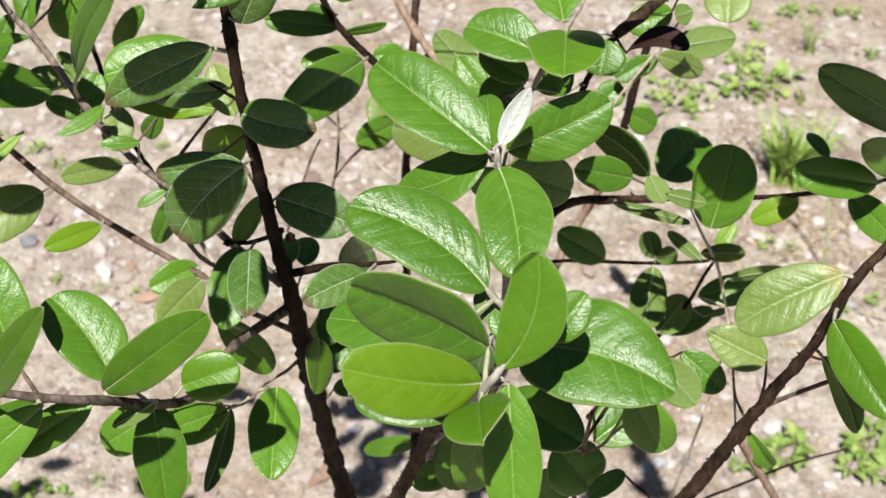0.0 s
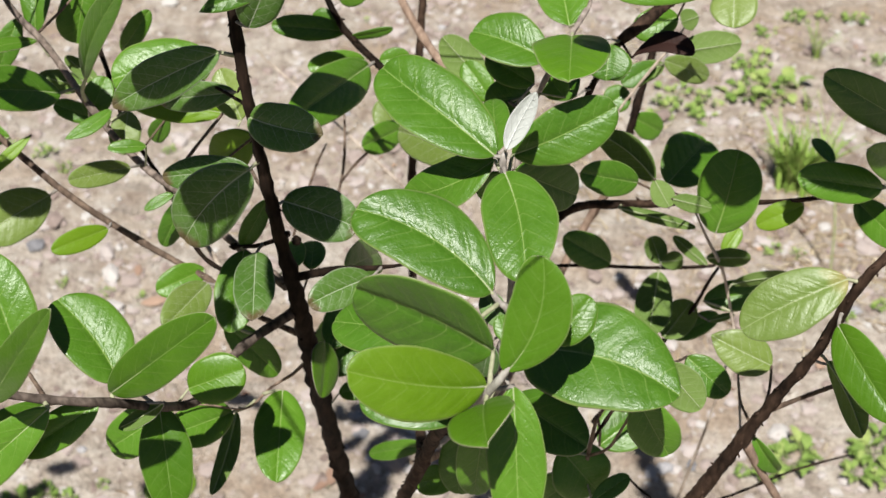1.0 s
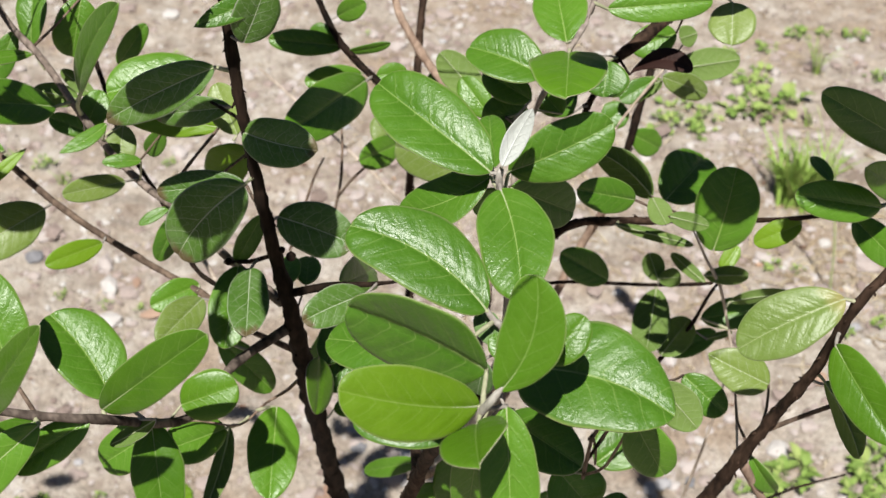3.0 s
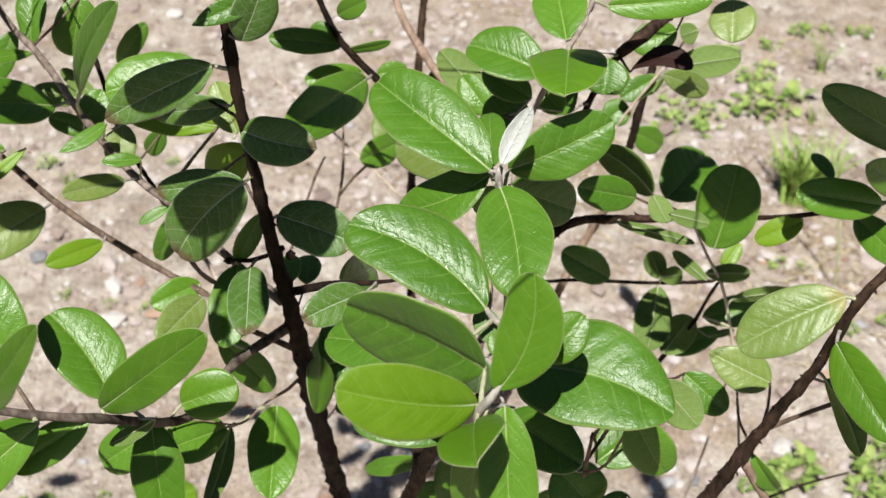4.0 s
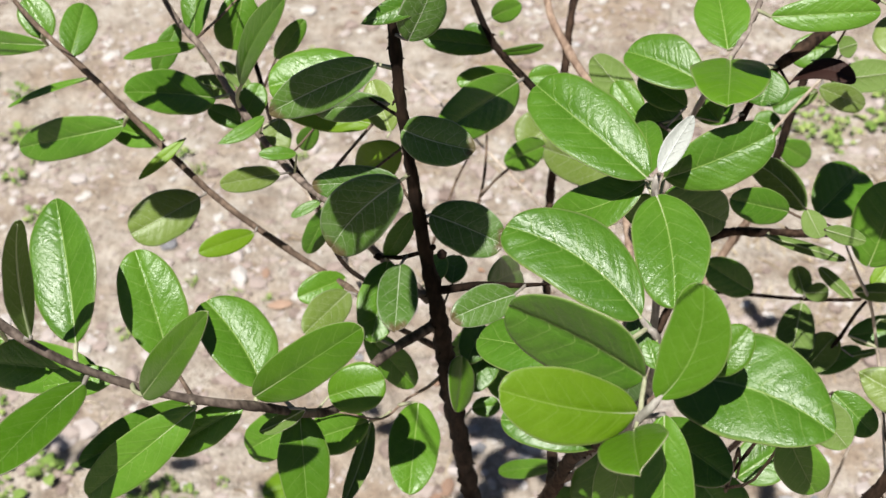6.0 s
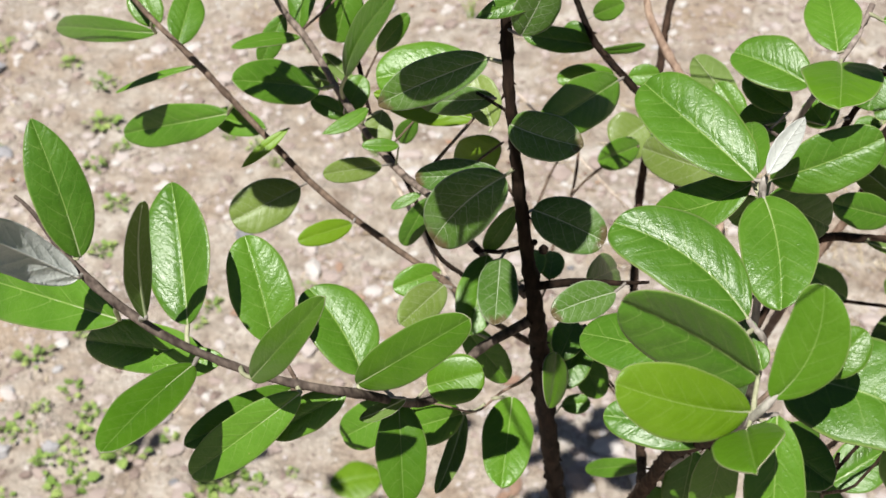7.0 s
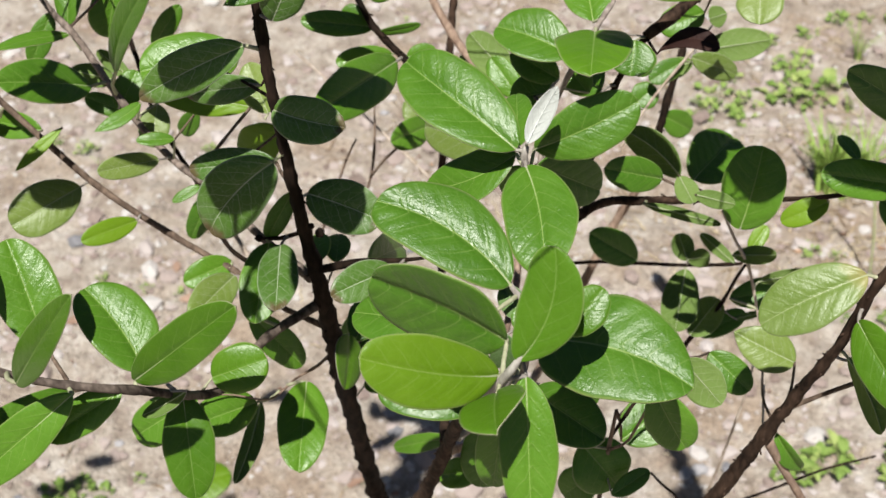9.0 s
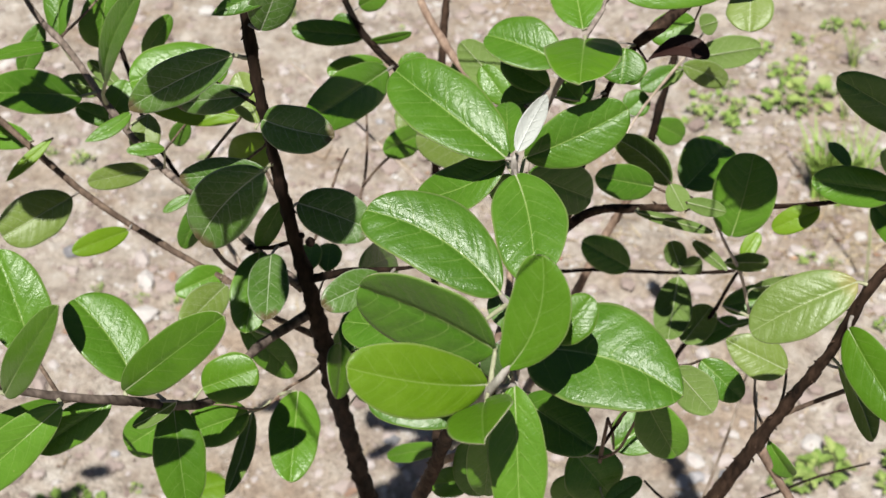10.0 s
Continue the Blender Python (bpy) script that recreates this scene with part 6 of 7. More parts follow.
leaf(shade_right, (0.0921, -0.0859, 1.2894), (0.1105, -0.0934, 1.2810), 0.0158, (-0.05, -0.52, 0.85), (0.0870, -0.0838, 1.2918), "green", 0.04, 0.08, (0.52, 0.5, 0.45, 0.000))
leaf(shade_right, (0.0859, -0.0969, 1.2802), (0.0607, -0.0835, 1.2952), 0.0164, (-0.05, -0.52, 0.85), (0.0906, -0.0994, 1.2774), "green", 0.04, 0.08, (0.52, 0.5, 0.45, 0.000))
leaf(shade_right, (0.0948, -0.0783, 1.2732), (0.1118, -0.0677, 1.2848), 0.0171, (-0.05, -0.52, 0.85), (0.0904, -0.0811, 1.2701), "green", 0.04, 0.08, (0.52, 0.5, 0.45, 0.000))
leaf(shade_right, (0.0684, -0.1008, 1.2851), (0.0452, -0.0929, 1.2939), 0.0169, (-0.05, -0.52, 0.85), (0.0737, -0.1026, 1.2830), "green", 0.04, 0.08, (0.52, 0.5, 0.45, 0.000))
leaf(shade_right, (0.1722, -0.1527, 1.3274), (0.1369, -0.1500, 1.3307), 0.0155, (-0.05, -0.52, 0.85), (0.1782, -0.1531, 1.3269), "green", 0.04, 0.08, (0.52, 0.5, 0.45, 0.000))
leaf(shade_right, (0.1855, -0.1353, 1.3082), (0.1383, -0.1191, 1.3265), 0.0298, (-0.05, -0.52, 0.85), (0.1908, -0.1371, 1.3061), "green", 0.04, 0.08, (0.52, 0.5, 0.45, 0.000))
# Unseen chain of added leaves, there to throw shadow patches, mostly on the soil.
shade_back = branch("dark", [(-0.2079, -0.0113, 1.2231, 0.0003), (-0.1905, 0.0086, 1.2459, 0.0003), (-0.1702, -0.0062, 1.2183, 0.0003), (-0.1781, 0.1198, 1.2034, 0.0003), (-0.1632, 0.1512, 1.1712, 0.0003), (-0.1552, 0.1757, 1.1648, 0.0003), (-0.1904, 0.1537, 1.1722, 0.0003), (-0.2044, 0.2207, 1.1223, 0.0003), (-0.1610, 0.2272, 1.1220, 0.0003), (-0.1357, 0.2072, 1.1141, 0.0003), (-0.0988, 0.2858, 1.0858, 0.0003), (-0.1086, 0.3219, 1.0547, 0.0003), (-0.2374, 0.2858, 1.0737, 0.0003), (-0.2509, 0.3023, 1.0912, 0.0003), (-0.3156, 0.2778, 1.0763, 0.0003), (-0.3620, 0.3305, 1.0392, 0.0003), (-0.4009, 0.3312, 1.0568, 0.0003), (-0.6144, 0.1596, 1.1389, 0.0003), (-0.6584, 0.1147, 1.1889, 0.0003), (-0.7345, 0.0871, 1.1909, 0.0003), (-0.7953, 0.1680, 1.1638, 0.0003), (-0.8317, 0.1707, 1.1766, 0.0003), (-0.8838, 0.1959, 1.1437, 0.0003), (-0.8748, 0.1929, 1.1210, 0.0003), (-0.5336, 0.1065, 1.1967, 0.0003), (-0.5161, 0.0442, 1.2491, 0.0003), (-0.4343, 0.0673, 1.2132, 0.0003), (0.1054, -0.0105, 1.2517, 0.0003), (0.1659, 0.0858, 1.2112, 0.0003), (0.1703, 0.0849, 1.2109, 0.0003), (0.1777, 0.0989, 1.1939, 0.0003), (0.1922, 0.1176, 1.2085, 0.0003), (0.1998, 0.1414, 1.2015, 0.0003), (0.1742, 0.1535, 1.1765, 0.0003), (0.1702, 0.1933, 1.1601, 0.0003), (0.2381, 0.0741, 1.2017, 0.0003), (0.2668, 0.6393, 0.8936, 0.0003), (0.2074, 0.6746, 0.9054, 0.0003)], "twig")
leaf(shade_back, (-0.1906, 0.0045, 1.2414), (-0.1911, -0.0110, 1.2242), 0.0119, (-0.05, -0.52, 0.85), (-0.1905, 0.0086, 1.2459), "green", 0.04, 0.08, (0.52, 0.5, 0.45, 0.000))
leaf(shade_back, (-0.1667, -0.0029, 1.2219), (-0.1557, 0.0074, 1.2332), 0.0111, (-0.05, -0.52, 0.85), (-0.1702, -0.0062, 1.2183), "green", 0.04, 0.08, (0.52, 0.5, 0.45, 0.000))
leaf(shade_back, (-0.1794, 0.1158, 1.1991), (-0.1897, 0.0855, 1.1656), 0.0245, (-0.05, -0.52, 0.85), (-0.1781, 0.1198, 1.2034), "green", 0.04, 0.08, (0.52, 0.5, 0.45, 0.000))
leaf(shade_back, (-0.1671, 0.1481, 1.1679), (-0.1978, 0.1247, 1.1422), 0.0250, (-0.05, -0.52, 0.85), (-0.1632, 0.1512, 1.1712), "green", 0.04, 0.08, (0.52, 0.5, 0.45, 0.000))
leaf(shade_back, (-0.1570, 0.1718, 1.1605), (-0.1694, 0.1455, 1.1314), 0.0205, (-0.05, -0.52, 0.85), (-0.1552, 0.1757, 1.1648), "green", 0.04, 0.08, (0.52, 0.5, 0.45, 0.000))
leaf(shade_back, (-0.1934, 0.1502, 1.1684), (-0.2148, 0.1260, 1.1417), 0.0205, (-0.05, -0.52, 0.85), (-0.1904, 0.1537, 1.1722), "green", 0.04, 0.08, (0.52, 0.5, 0.45, 0.000))
leaf(shade_back, (-0.2093, 0.2183, 1.1196), (-0.2465, 0.1999, 1.0995), 0.0212, (-0.05, -0.52, 0.85), (-0.2044, 0.2207, 1.1223), "green", 0.04, 0.08, (0.52, 0.5, 0.45, 0.000))
leaf(shade_back, (-0.1659, 0.2249, 1.1195), (-0.2041, 0.2068, 1.0997), 0.0210, (-0.05, -0.52, 0.85), (-0.1610, 0.2272, 1.1220), "green", 0.04, 0.08, (0.52, 0.5, 0.45, 0.000))
leaf(shade_back, (-0.1416, 0.2064, 1.1132), (-0.1879, 0.1996, 1.1060), 0.0232, (-0.05, -0.52, 0.85), (-0.1357, 0.2072, 1.1141), "green", 0.04, 0.08, (0.52, 0.5, 0.45, 0.000))
leaf(shade_back, (-0.1037, 0.2834, 1.0831), (-0.1402, 0.2652, 1.0633), 0.0255, (-0.05, -0.52, 0.85), (-0.0988, 0.2858, 1.0858), "green", 0.04, 0.08, (0.52, 0.5, 0.45, 0.000))
leaf(shade_back, (-0.1141, 0.3203, 1.0530), (-0.1595, 0.3072, 1.0389), 0.0265, (-0.05, -0.52, 0.85), (-0.1086, 0.3219, 1.0547), "green", 0.04, 0.08, (0.52, 0.5, 0.45, 0.000))
leaf(shade_back, (-0.2323, 0.2837, 1.0714), (-0.1995, 0.2707, 1.0568), 0.0215, (-0.05, -0.52, 0.85), (-0.2374, 0.2858, 1.0737), "green", 0.04, 0.08, (0.52, 0.5, 0.45, 0.000))
leaf(shade_back, (-0.2489, 0.2985, 1.0869), (-0.2362, 0.2738, 1.0595), 0.0206, (-0.05, -0.52, 0.85), (-0.2509, 0.3023, 1.0912), "green", 0.04, 0.08, (0.52, 0.5, 0.45, 0.000))
leaf(shade_back, (-0.3216, 0.2772, 1.0757), (-0.3677, 0.2724, 1.0708), 0.0265, (-0.05, -0.52, 0.85), (-0.3156, 0.2778, 1.0763), "green", 0.04, 0.08, (0.52, 0.5, 0.45, 0.000))
leaf(shade_back, (-0.3680, 0.3301, 1.0387), (-0.4156, 0.3263, 1.0349), 0.0232, (-0.05, -0.52, 0.85), (-0.3620, 0.3305, 1.0392), "green", 0.04, 0.08, (0.52, 0.5, 0.45, 0.000))
leaf(shade_back, (-0.3958, 0.3291, 1.0545), (-0.3588, 0.3140, 1.0374), 0.0206, (-0.05, -0.52, 0.85), (-0.4009, 0.3312, 1.0568), "green", 0.04, 0.08, (0.52, 0.5, 0.45, 0.000))
leaf(shade_back, (-0.6204, 0.1592, 1.1385), (-0.6682, 0.1559, 1.1353), 0.0238, (-0.05, -0.52, 0.85), (-0.6144, 0.1596, 1.1389), "green", 0.04, 0.08, (0.52, 0.5, 0.45, 0.000))
leaf(shade_back, (-0.6617, 0.1114, 1.1852), (-0.6828, 0.0897, 1.1613), 0.0250, (-0.05, -0.52, 0.85), (-0.6584, 0.1147, 1.1889), "green", 0.04, 0.08, (0.52, 0.5, 0.45, 0.000))
leaf(shade_back, (-0.7290, 0.0856, 1.1892), (-0.6856, 0.0736, 1.1755), 0.0232, (-0.05, -0.52, 0.85), (-0.7345, 0.0871, 1.1909), "green", 0.04, 0.08, (0.52, 0.5, 0.45, 0.000))
leaf(shade_back, (-0.7952, 0.1640, 1.1593), (-0.7949, 0.1399, 1.1326), 0.0211, (-0.05, -0.52, 0.85), (-0.7953, 0.1680, 1.1638), "green", 0.04, 0.08, (0.52, 0.5, 0.45, 0.000))
leaf(shade_back, (-0.8300, 0.1669, 1.1723), (-0.8161, 0.1358, 1.1378), 0.0225, (-0.05, -0.52, 0.85), (-0.8317, 0.1707, 1.1766), "green", 0.04, 0.08, (0.52, 0.5, 0.45, 0.000))
leaf(shade_back, (-0.8796, 0.1931, 1.1406), (-0.8447, 0.1702, 1.1150), 0.0204, (-0.05, -0.52, 0.85), (-0.8838, 0.1959, 1.1437), "green", 0.04, 0.08, (0.52, 0.5, 0.45, 0.000))
leaf(shade_back, (-0.8688, 0.1925, 1.1205), (-0.8276, 0.1895, 1.1169), 0.0213, (-0.05, -0.52, 0.85), (-0.8748, 0.1929, 1.1210), "green", 0.04, 0.08, (0.52, 0.5, 0.45, 0.000))
leaf(shade_back, (-0.5291, 0.1039, 1.1937), (-0.4946, 0.0836, 1.1710), 0.0200, (-0.05, -0.52, 0.85), (-0.5336, 0.1065, 1.1967), "green", 0.04, 0.08, (0.52, 0.5, 0.45, 0.000))
leaf(shade_back, (-0.5173, 0.0402, 1.2448), (-0.5266, 0.0095, 1.2109), 0.0212, (-0.05, -0.52, 0.85), (-0.5161, 0.0442, 1.2491), "green", 0.04, 0.08, (0.52, 0.5, 0.45, 0.000))
leaf(shade_back, (-0.4390, 0.0648, 1.2105), (-0.4737, 0.0466, 1.1906), 0.0220, (-0.05, -0.52, 0.85), (-0.4343, 0.0673, 1.2132), "green", 0.04, 0.08, (0.52, 0.5, 0.45, 0.000))
leaf(shade_back, (0.1114, -0.0102, 1.2520), (0.1359, -0.0086, 1.2536), 0.0089, (-0.05, -0.52, 0.85), (0.1054, -0.0105, 1.2517), "green", 0.04, 0.08, (0.52, 0.5, 0.45, 0.000))
leaf(shade_back, (0.1710, 0.0838, 1.2090), (0.2096, 0.0689, 1.1921), 0.0213, (-0.05, -0.52, 0.85), (0.1659, 0.0858, 1.2112), "green", 0.04, 0.08, (0.52, 0.5, 0.45, 0.000))
leaf(shade_back, (0.1755, 0.0829, 1.2087), (0.2129, 0.0685, 1.1924), 0.0199, (-0.05, -0.52, 0.85), (0.1703, 0.0849, 1.2109), "green", 0.04, 0.08, (0.52, 0.5, 0.45, 0.000))
leaf(shade_back, (0.1837, 0.0984, 1.1932), (0.2190, 0.0954, 1.1896), 0.0231, (-0.05, -0.52, 0.85), (0.1777, 0.0989, 1.1939), "green", 0.04, 0.08, (0.52, 0.5, 0.45, 0.000))
leaf(shade_back, (0.1954, 0.1143, 1.2047), (0.2181, 0.0905, 1.1782), 0.0249, (-0.05, -0.52, 0.85), (0.1922, 0.1176, 1.2085), "green", 0.04, 0.08, (0.52, 0.5, 0.45, 0.000))
leaf(shade_back, (0.2004, 0.1374, 1.1970), (0.2041, 0.1109, 1.1677), 0.0257, (-0.05, -0.52, 0.85), (0.1998, 0.1414, 1.2015), "green", 0.04, 0.08, (0.52, 0.5, 0.45, 0.000))
leaf(shade_back, (0.1790, 0.1511, 1.1738), (0.2142, 0.1339, 1.1545), 0.0211, (-0.05, -0.52, 0.85), (0.1742, 0.1535, 1.1765), "green", 0.04, 0.08, (0.52, 0.5, 0.45, 0.000))
leaf(shade_back, (0.1747, 0.1907, 1.1572), (0.2093, 0.1707, 1.1347), 0.0236, (-0.05, -0.52, 0.85), (0.1702, 0.1933, 1.1601), "green", 0.04, 0.08, (0.52, 0.5, 0.45, 0.000))
leaf(shade_back, (0.2321, 0.0739, 1.2014), (0.1921, 0.0720, 1.1997), 0.0203, (-0.05, -0.52, 0.85), (0.2381, 0.0741, 1.2017), "green", 0.04, 0.08, (0.52, 0.5, 0.45, 0.000))
leaf(shade_back, (0.2618, 0.6370, 0.8912), (0.2243, 0.6205, 0.8732), 0.0235, (-0.05, -0.52, 0.85), (0.2668, 0.6393, 0.8936), "green", 0.04, 0.08, (0.52, 0.5, 0.45, 0.000))
leaf(shade_back, (0.2096, 0.6708, 0.9013), (0.2298, 0.6366, 0.8631), 0.0247, (-0.05, -0.52, 0.85), (0.2074, 0.6746, 0.9054), "green", 0.04, 0.08, (0.52, 0.5, 0.45, 0.000))


# ---- small things on the ground ----
ICO = bmesh.new()
bmesh.ops.create_icosphere(ICO, subdivisions=1, radius=1.0)
ICO_V = np.array([v.co[:] for v in ICO.verts])
ICO_F = [tuple(v.index for v in f.verts) for f in ICO.faces]
ICO.free()
ICO2 = bmesh.new()
bmesh.ops.create_icosphere(ICO2, subdivisions=3, radius=1.0)
ICO2_V = np.array([v.co[:] for v in ICO2.verts])
ICO2_F = [tuple(v.index for v in f.verts) for f in ICO2.faces]
ICO2.free()


def spot(rng):
    """A place on the soil before the shrub, denser towards the path's view."""
    return rng.uniform(-1.7, 1.2), rng.uniform(0.35, 2.3)


def scatter_grit(count):
    rng = random.Random(5)
    verts, faces = [], []
    for _ in range(count):
        x, y = spot(rng)
        r = 0.0012 + 0.0052 * rng.random() ** 3.0
        v = ICO_V * [r * rng.uniform(0.8, 1.4), r * rng.uniform(0.7, 1.2), r * rng.uniform(0.45, 0.8)]
        v = v * (1 + 0.16 * np.array([[rng.uniform(-1, 1)] for _ in range(len(v))]))
        g = rng.uniform(0, 6.3)
        v = v @ np.array([[math.cos(g), math.sin(g), 0], [-math.sin(g), math.cos(g), 0], [0, 0, 1]])
        n = len(verts)
        verts += list(v + [x, y, lift(x, y) + r * 0.25])
        faces += [tuple(k + n for k in f) for f in ICO_F]
    ob = new("gravel", mesh_of("gravel", verts, faces, [GRIT], smooth=False))
    return tagged(ob, "small pale grit and pebbles strewn over the soil", "gravel", kind="stuff")


def scatter_clods(count):
    """Crumbs and lumps of the soil itself, half sunk."""
    rng = random.Random(21)
    shapes = []
    for k in range(12):
        off = Vector((k * 3.1, k * 1.7, 0))
        shapes.append(np.array([np.array(p) * (1 + 0.55 * noise.noise(Vector(p) * 1.9 + off)) for p in ICO_V]))
    verts, faces = [], []
    for _ in range(count):
        x, y = spot(rng)
        if math.hypot(x + 0.393, y - 0.632) < 0.05 or noise.noise(Vector((x * 5, y * 5, 2.0))) < rng.uniform(-0.5, 0.3):
            continue
        r = 0.0022 + 0.0085 * rng.random() ** 2.6 if rng.random() < 0.94 else rng.uniform(0.010, 0.019)
        v = rng.choice(shapes) * [r * rng.uniform(0.9, 1.6), r * rng.uniform(0.8, 1.3), r * rng.uniform(0.35, 0.8)]
        g = rng.uniform(0, 6.3)
        v = v @ np.array([[math.cos(g), math.sin(g), 0], [-math.sin(g), math.cos(g), 0], [0, 0, 1]])
        n = len(verts)
        verts += list(v + [x, y, lift(x, y) + r * 0.15])
        faces += [tuple(k + n for k in f) for f in ICO_F]
    ob = new("clods", mesh_of("clods", verts, faces, [CLOD], smooth=False))
    return tagged(ob, "crumbs and small clods of pale sandy soil", "soil", kind="stuff")


def scatter_straw(count):
    rng = random.Random(8)
    verts, faces = [], []
    for _ in range(count):
        x, y = spot(rng)
        if rng.random() < 0.45:
            x, y = rng.gauss(0.35, 0.35), rng.gauss(1.35, 0.3)
        elif rng.random() < 0.5:
            x, y = rng.gauss(0.70, 0.10), rng.gauss(1.14, 0.10)
        g, l, r = rng.uniform(0, 6.3), rng.uniform(0.008, 0.055), rng.uniform(0.0005, 0.0014)
        dx, dy = math.cos(g) * l / 2, math.sin(g) * l / 2
        z = lift(x, y) + 0.002
        pth = np.array([[x - dx, y - dy, lift(x - dx, y - dy) + 0.001, r], [x + rng.uniform(-.1, .1) * l, y, z + 0.002, r], [x + dx, y + dy, lift(x + dx, y + dy) + 0.0015, r * 0.6]])
        v, f = tube(pth, 4, rng)
        n = len(verts)
        verts += v
        faces += [tuple(k + n for k in q) for q in f]
    ob = new("straw", mesh_of("straw", verts, faces, [STRAW]))
    return tagged(ob, "dry straw and broken stems lying on the soil", "straw", kind="stuff")


def scatter_litter(count):
    rng = random.Random(11)
    verts, faces = [], []
    for _ in range(count):
        x, y = spot(rng)
        r = rng.uniform(0.003, 0.009)
        g = rng.uniform(0, 6.3)
        z = lift(x, y) + 0.003
        n = len(verts)
        ring = [(x + r * rng.uniform(0.5, 1.2) * math.cos(g + k * 1.047), y + 0.6 * r * rng.uniform(0.6, 1.2) * math.sin(g + k * 1.047), z + rng.uniform(-0.001, 0.003)) for k in range(6)]
        verts += ring + [(p[0], p[1], p[2] - 0.0006) for p in ring]
        faces += [tuple(n + k for k in range(6)), tuple(n + 11 - k for k in range(6))]
        faces += [(n + k, n + 6 + k, n + 6 + (k + 1) % 6, n + (k + 1) % 6) for k in range(6)]
    ob = new("leaf_litter", mesh_of("leaf_litter", verts, faces, [LITTER], smooth=False))
    return tagged(ob, "reddish brown scraps of dead leaf on the soil", "litter", kind="stuff")


scatter_clods(17000)
scatter_grit(15000)
scatter_straw(1500)
scatter_litter(90)


def stone(x, y, size, flat, turn, label):
    rng = random.Random(int(abs(x * 913 + y * 377) * 100))
    off = Vector((x * 7, y * 5, 0))
    v = [np.array(p) * (1 + 0.42 * noise.noise(Vector(p) * 1.5 + off) + 0.10 * noise.noise(Vector(p) * 4 + off)) for p in ICO2_V]
    v = np.array(v) * [size, size * 0.75, size * flat]
    ob = new("stone", mesh_of("stone", v, ICO2_F, [STONE]))
    ob.matrix_basis = pose(x, y, lift(x, y) + size * flat * 0.35, 0, 0, turn)
    return tagged(ob, label, "stone", group="stones on the soil")


def blade_mesh(name, length, width, lobes, mat, fold=0.25):
    """One small weed leaf, from its foot at the origin along +y; lobes > 0 gives a scalloped edge."""
    ns, nu = (18, 6) if lobes else (12, 6)
    verts = []
    for i in range(ns + 1):
        s = i / ns
        tip = 0.85 if lobes else 0.6
        half = width / 2 * max(0.03, (2 * s) ** 0.6 * (2 - 2 * s) ** tip) * (1 + (0.16 * (abs((s * lobes * 2) % 2 - 1) - 0.5) if lobes else 0))
        for k in range(nu + 1):
            u = -1 + 2 * k / nu
            verts.append((u * half, s * length, abs(u) * half * fold + 0.22 * length * math.sin(s * 2.6) - 0.06 * length * s))
    n = len(verts)
    verts += [(p[0], p[1], p[2] - 0.02) for p in verts]
    faces = []
    for i in range(ns):
        for k in range(nu):
            a = i * (nu + 1) + k
            faces += [(a, a + 1, a + nu + 2, a + nu + 1), (n + a, n + a + nu + 1, n + a + nu + 2, n + a + 1)]
    v2, f2 = tube(np.array([[0, -0.55, -0.30, 0.035], [0, -0.2, -0.06, 0.03], [0, 0.04, 0.0, 0.025]]), 4, random.Random(1))
    n = len(verts)
    verts += [tuple(q) for q in v2]
    faces += [tuple(q + n for q in f) for f in f2]
    return mesh_of(name, verts, faces, [mat])


WEED_BLADES = {
    "round": [blade_mesh("weed_leaf", 1.0, 0.85, 0, WEED), blade_mesh("weed_leaf", 1.0, 0.7, 0, WEED)],
    "lobed": [blade_mesh("weed_leaf", 1.0, 0.52, 4, WEED), blade_mesh("weed_leaf", 1.0, 0.44, 4.5, WEED)],
}


def weed(x, y, size, kind, label):
    """A low rosette of leaves on short stalks."""
    rng = random.Random(int(abs(x * 5171 + y * 3307) * 100))
    root = new("weed")
    root.matrix_basis = Matrix.Translation((x, y, lift(x, y)))
    tagged(root, label, "weed", group="weeds on the soil")
    count = 9 + int(size * 180) + rng.randint(0, 3)
    for k in range(24 if kind == "lobed" else min(count, 15)):
        g = k * 2.4 + rng.uniform(-0.4, 0.4)
        far = size * rng.uniform(0.03, 0.62)
        ln = size * rng.uniform(0.20, 0.42)
        ob = new("leaf", rng.choice(WEED_BLADES[kind]))
        ob.parent = root
        if kind == "lobed":
            # leaflets in threes on each stalk
            hub = (k // 3) * 2.4 + rng.uniform(-0.3, 0.3)
            turn = math.degrees(hub) + (-62, 0, 62)[k % 3] + rng.uniform(-10, 10)
            away = size * (0.16 + 0.22 * ((k // 3) % 3) / 2)
            ob.matrix_basis = pose(-math.sin(hub) * away, math.cos(hub) * away, 0.004 + size * (0.10 + 0.06 * ((k // 3) % 3)), rng.uniform(-8, 22), rng.uniform(-15, 15), turn) @ Matrix.Diagonal((ln, ln, ln, 1))
            continue
        ob.matrix_basis = pose(math.sin(-g) * far, math.cos(g) * far, 0.003 + size * rng.uniform(0.03, 0.22), rng.uniform(-15, 30), rng.uniform(-25, 25), math.degrees(g)) @ Matrix.Diagonal((ln, ln, ln, 1))
    return root


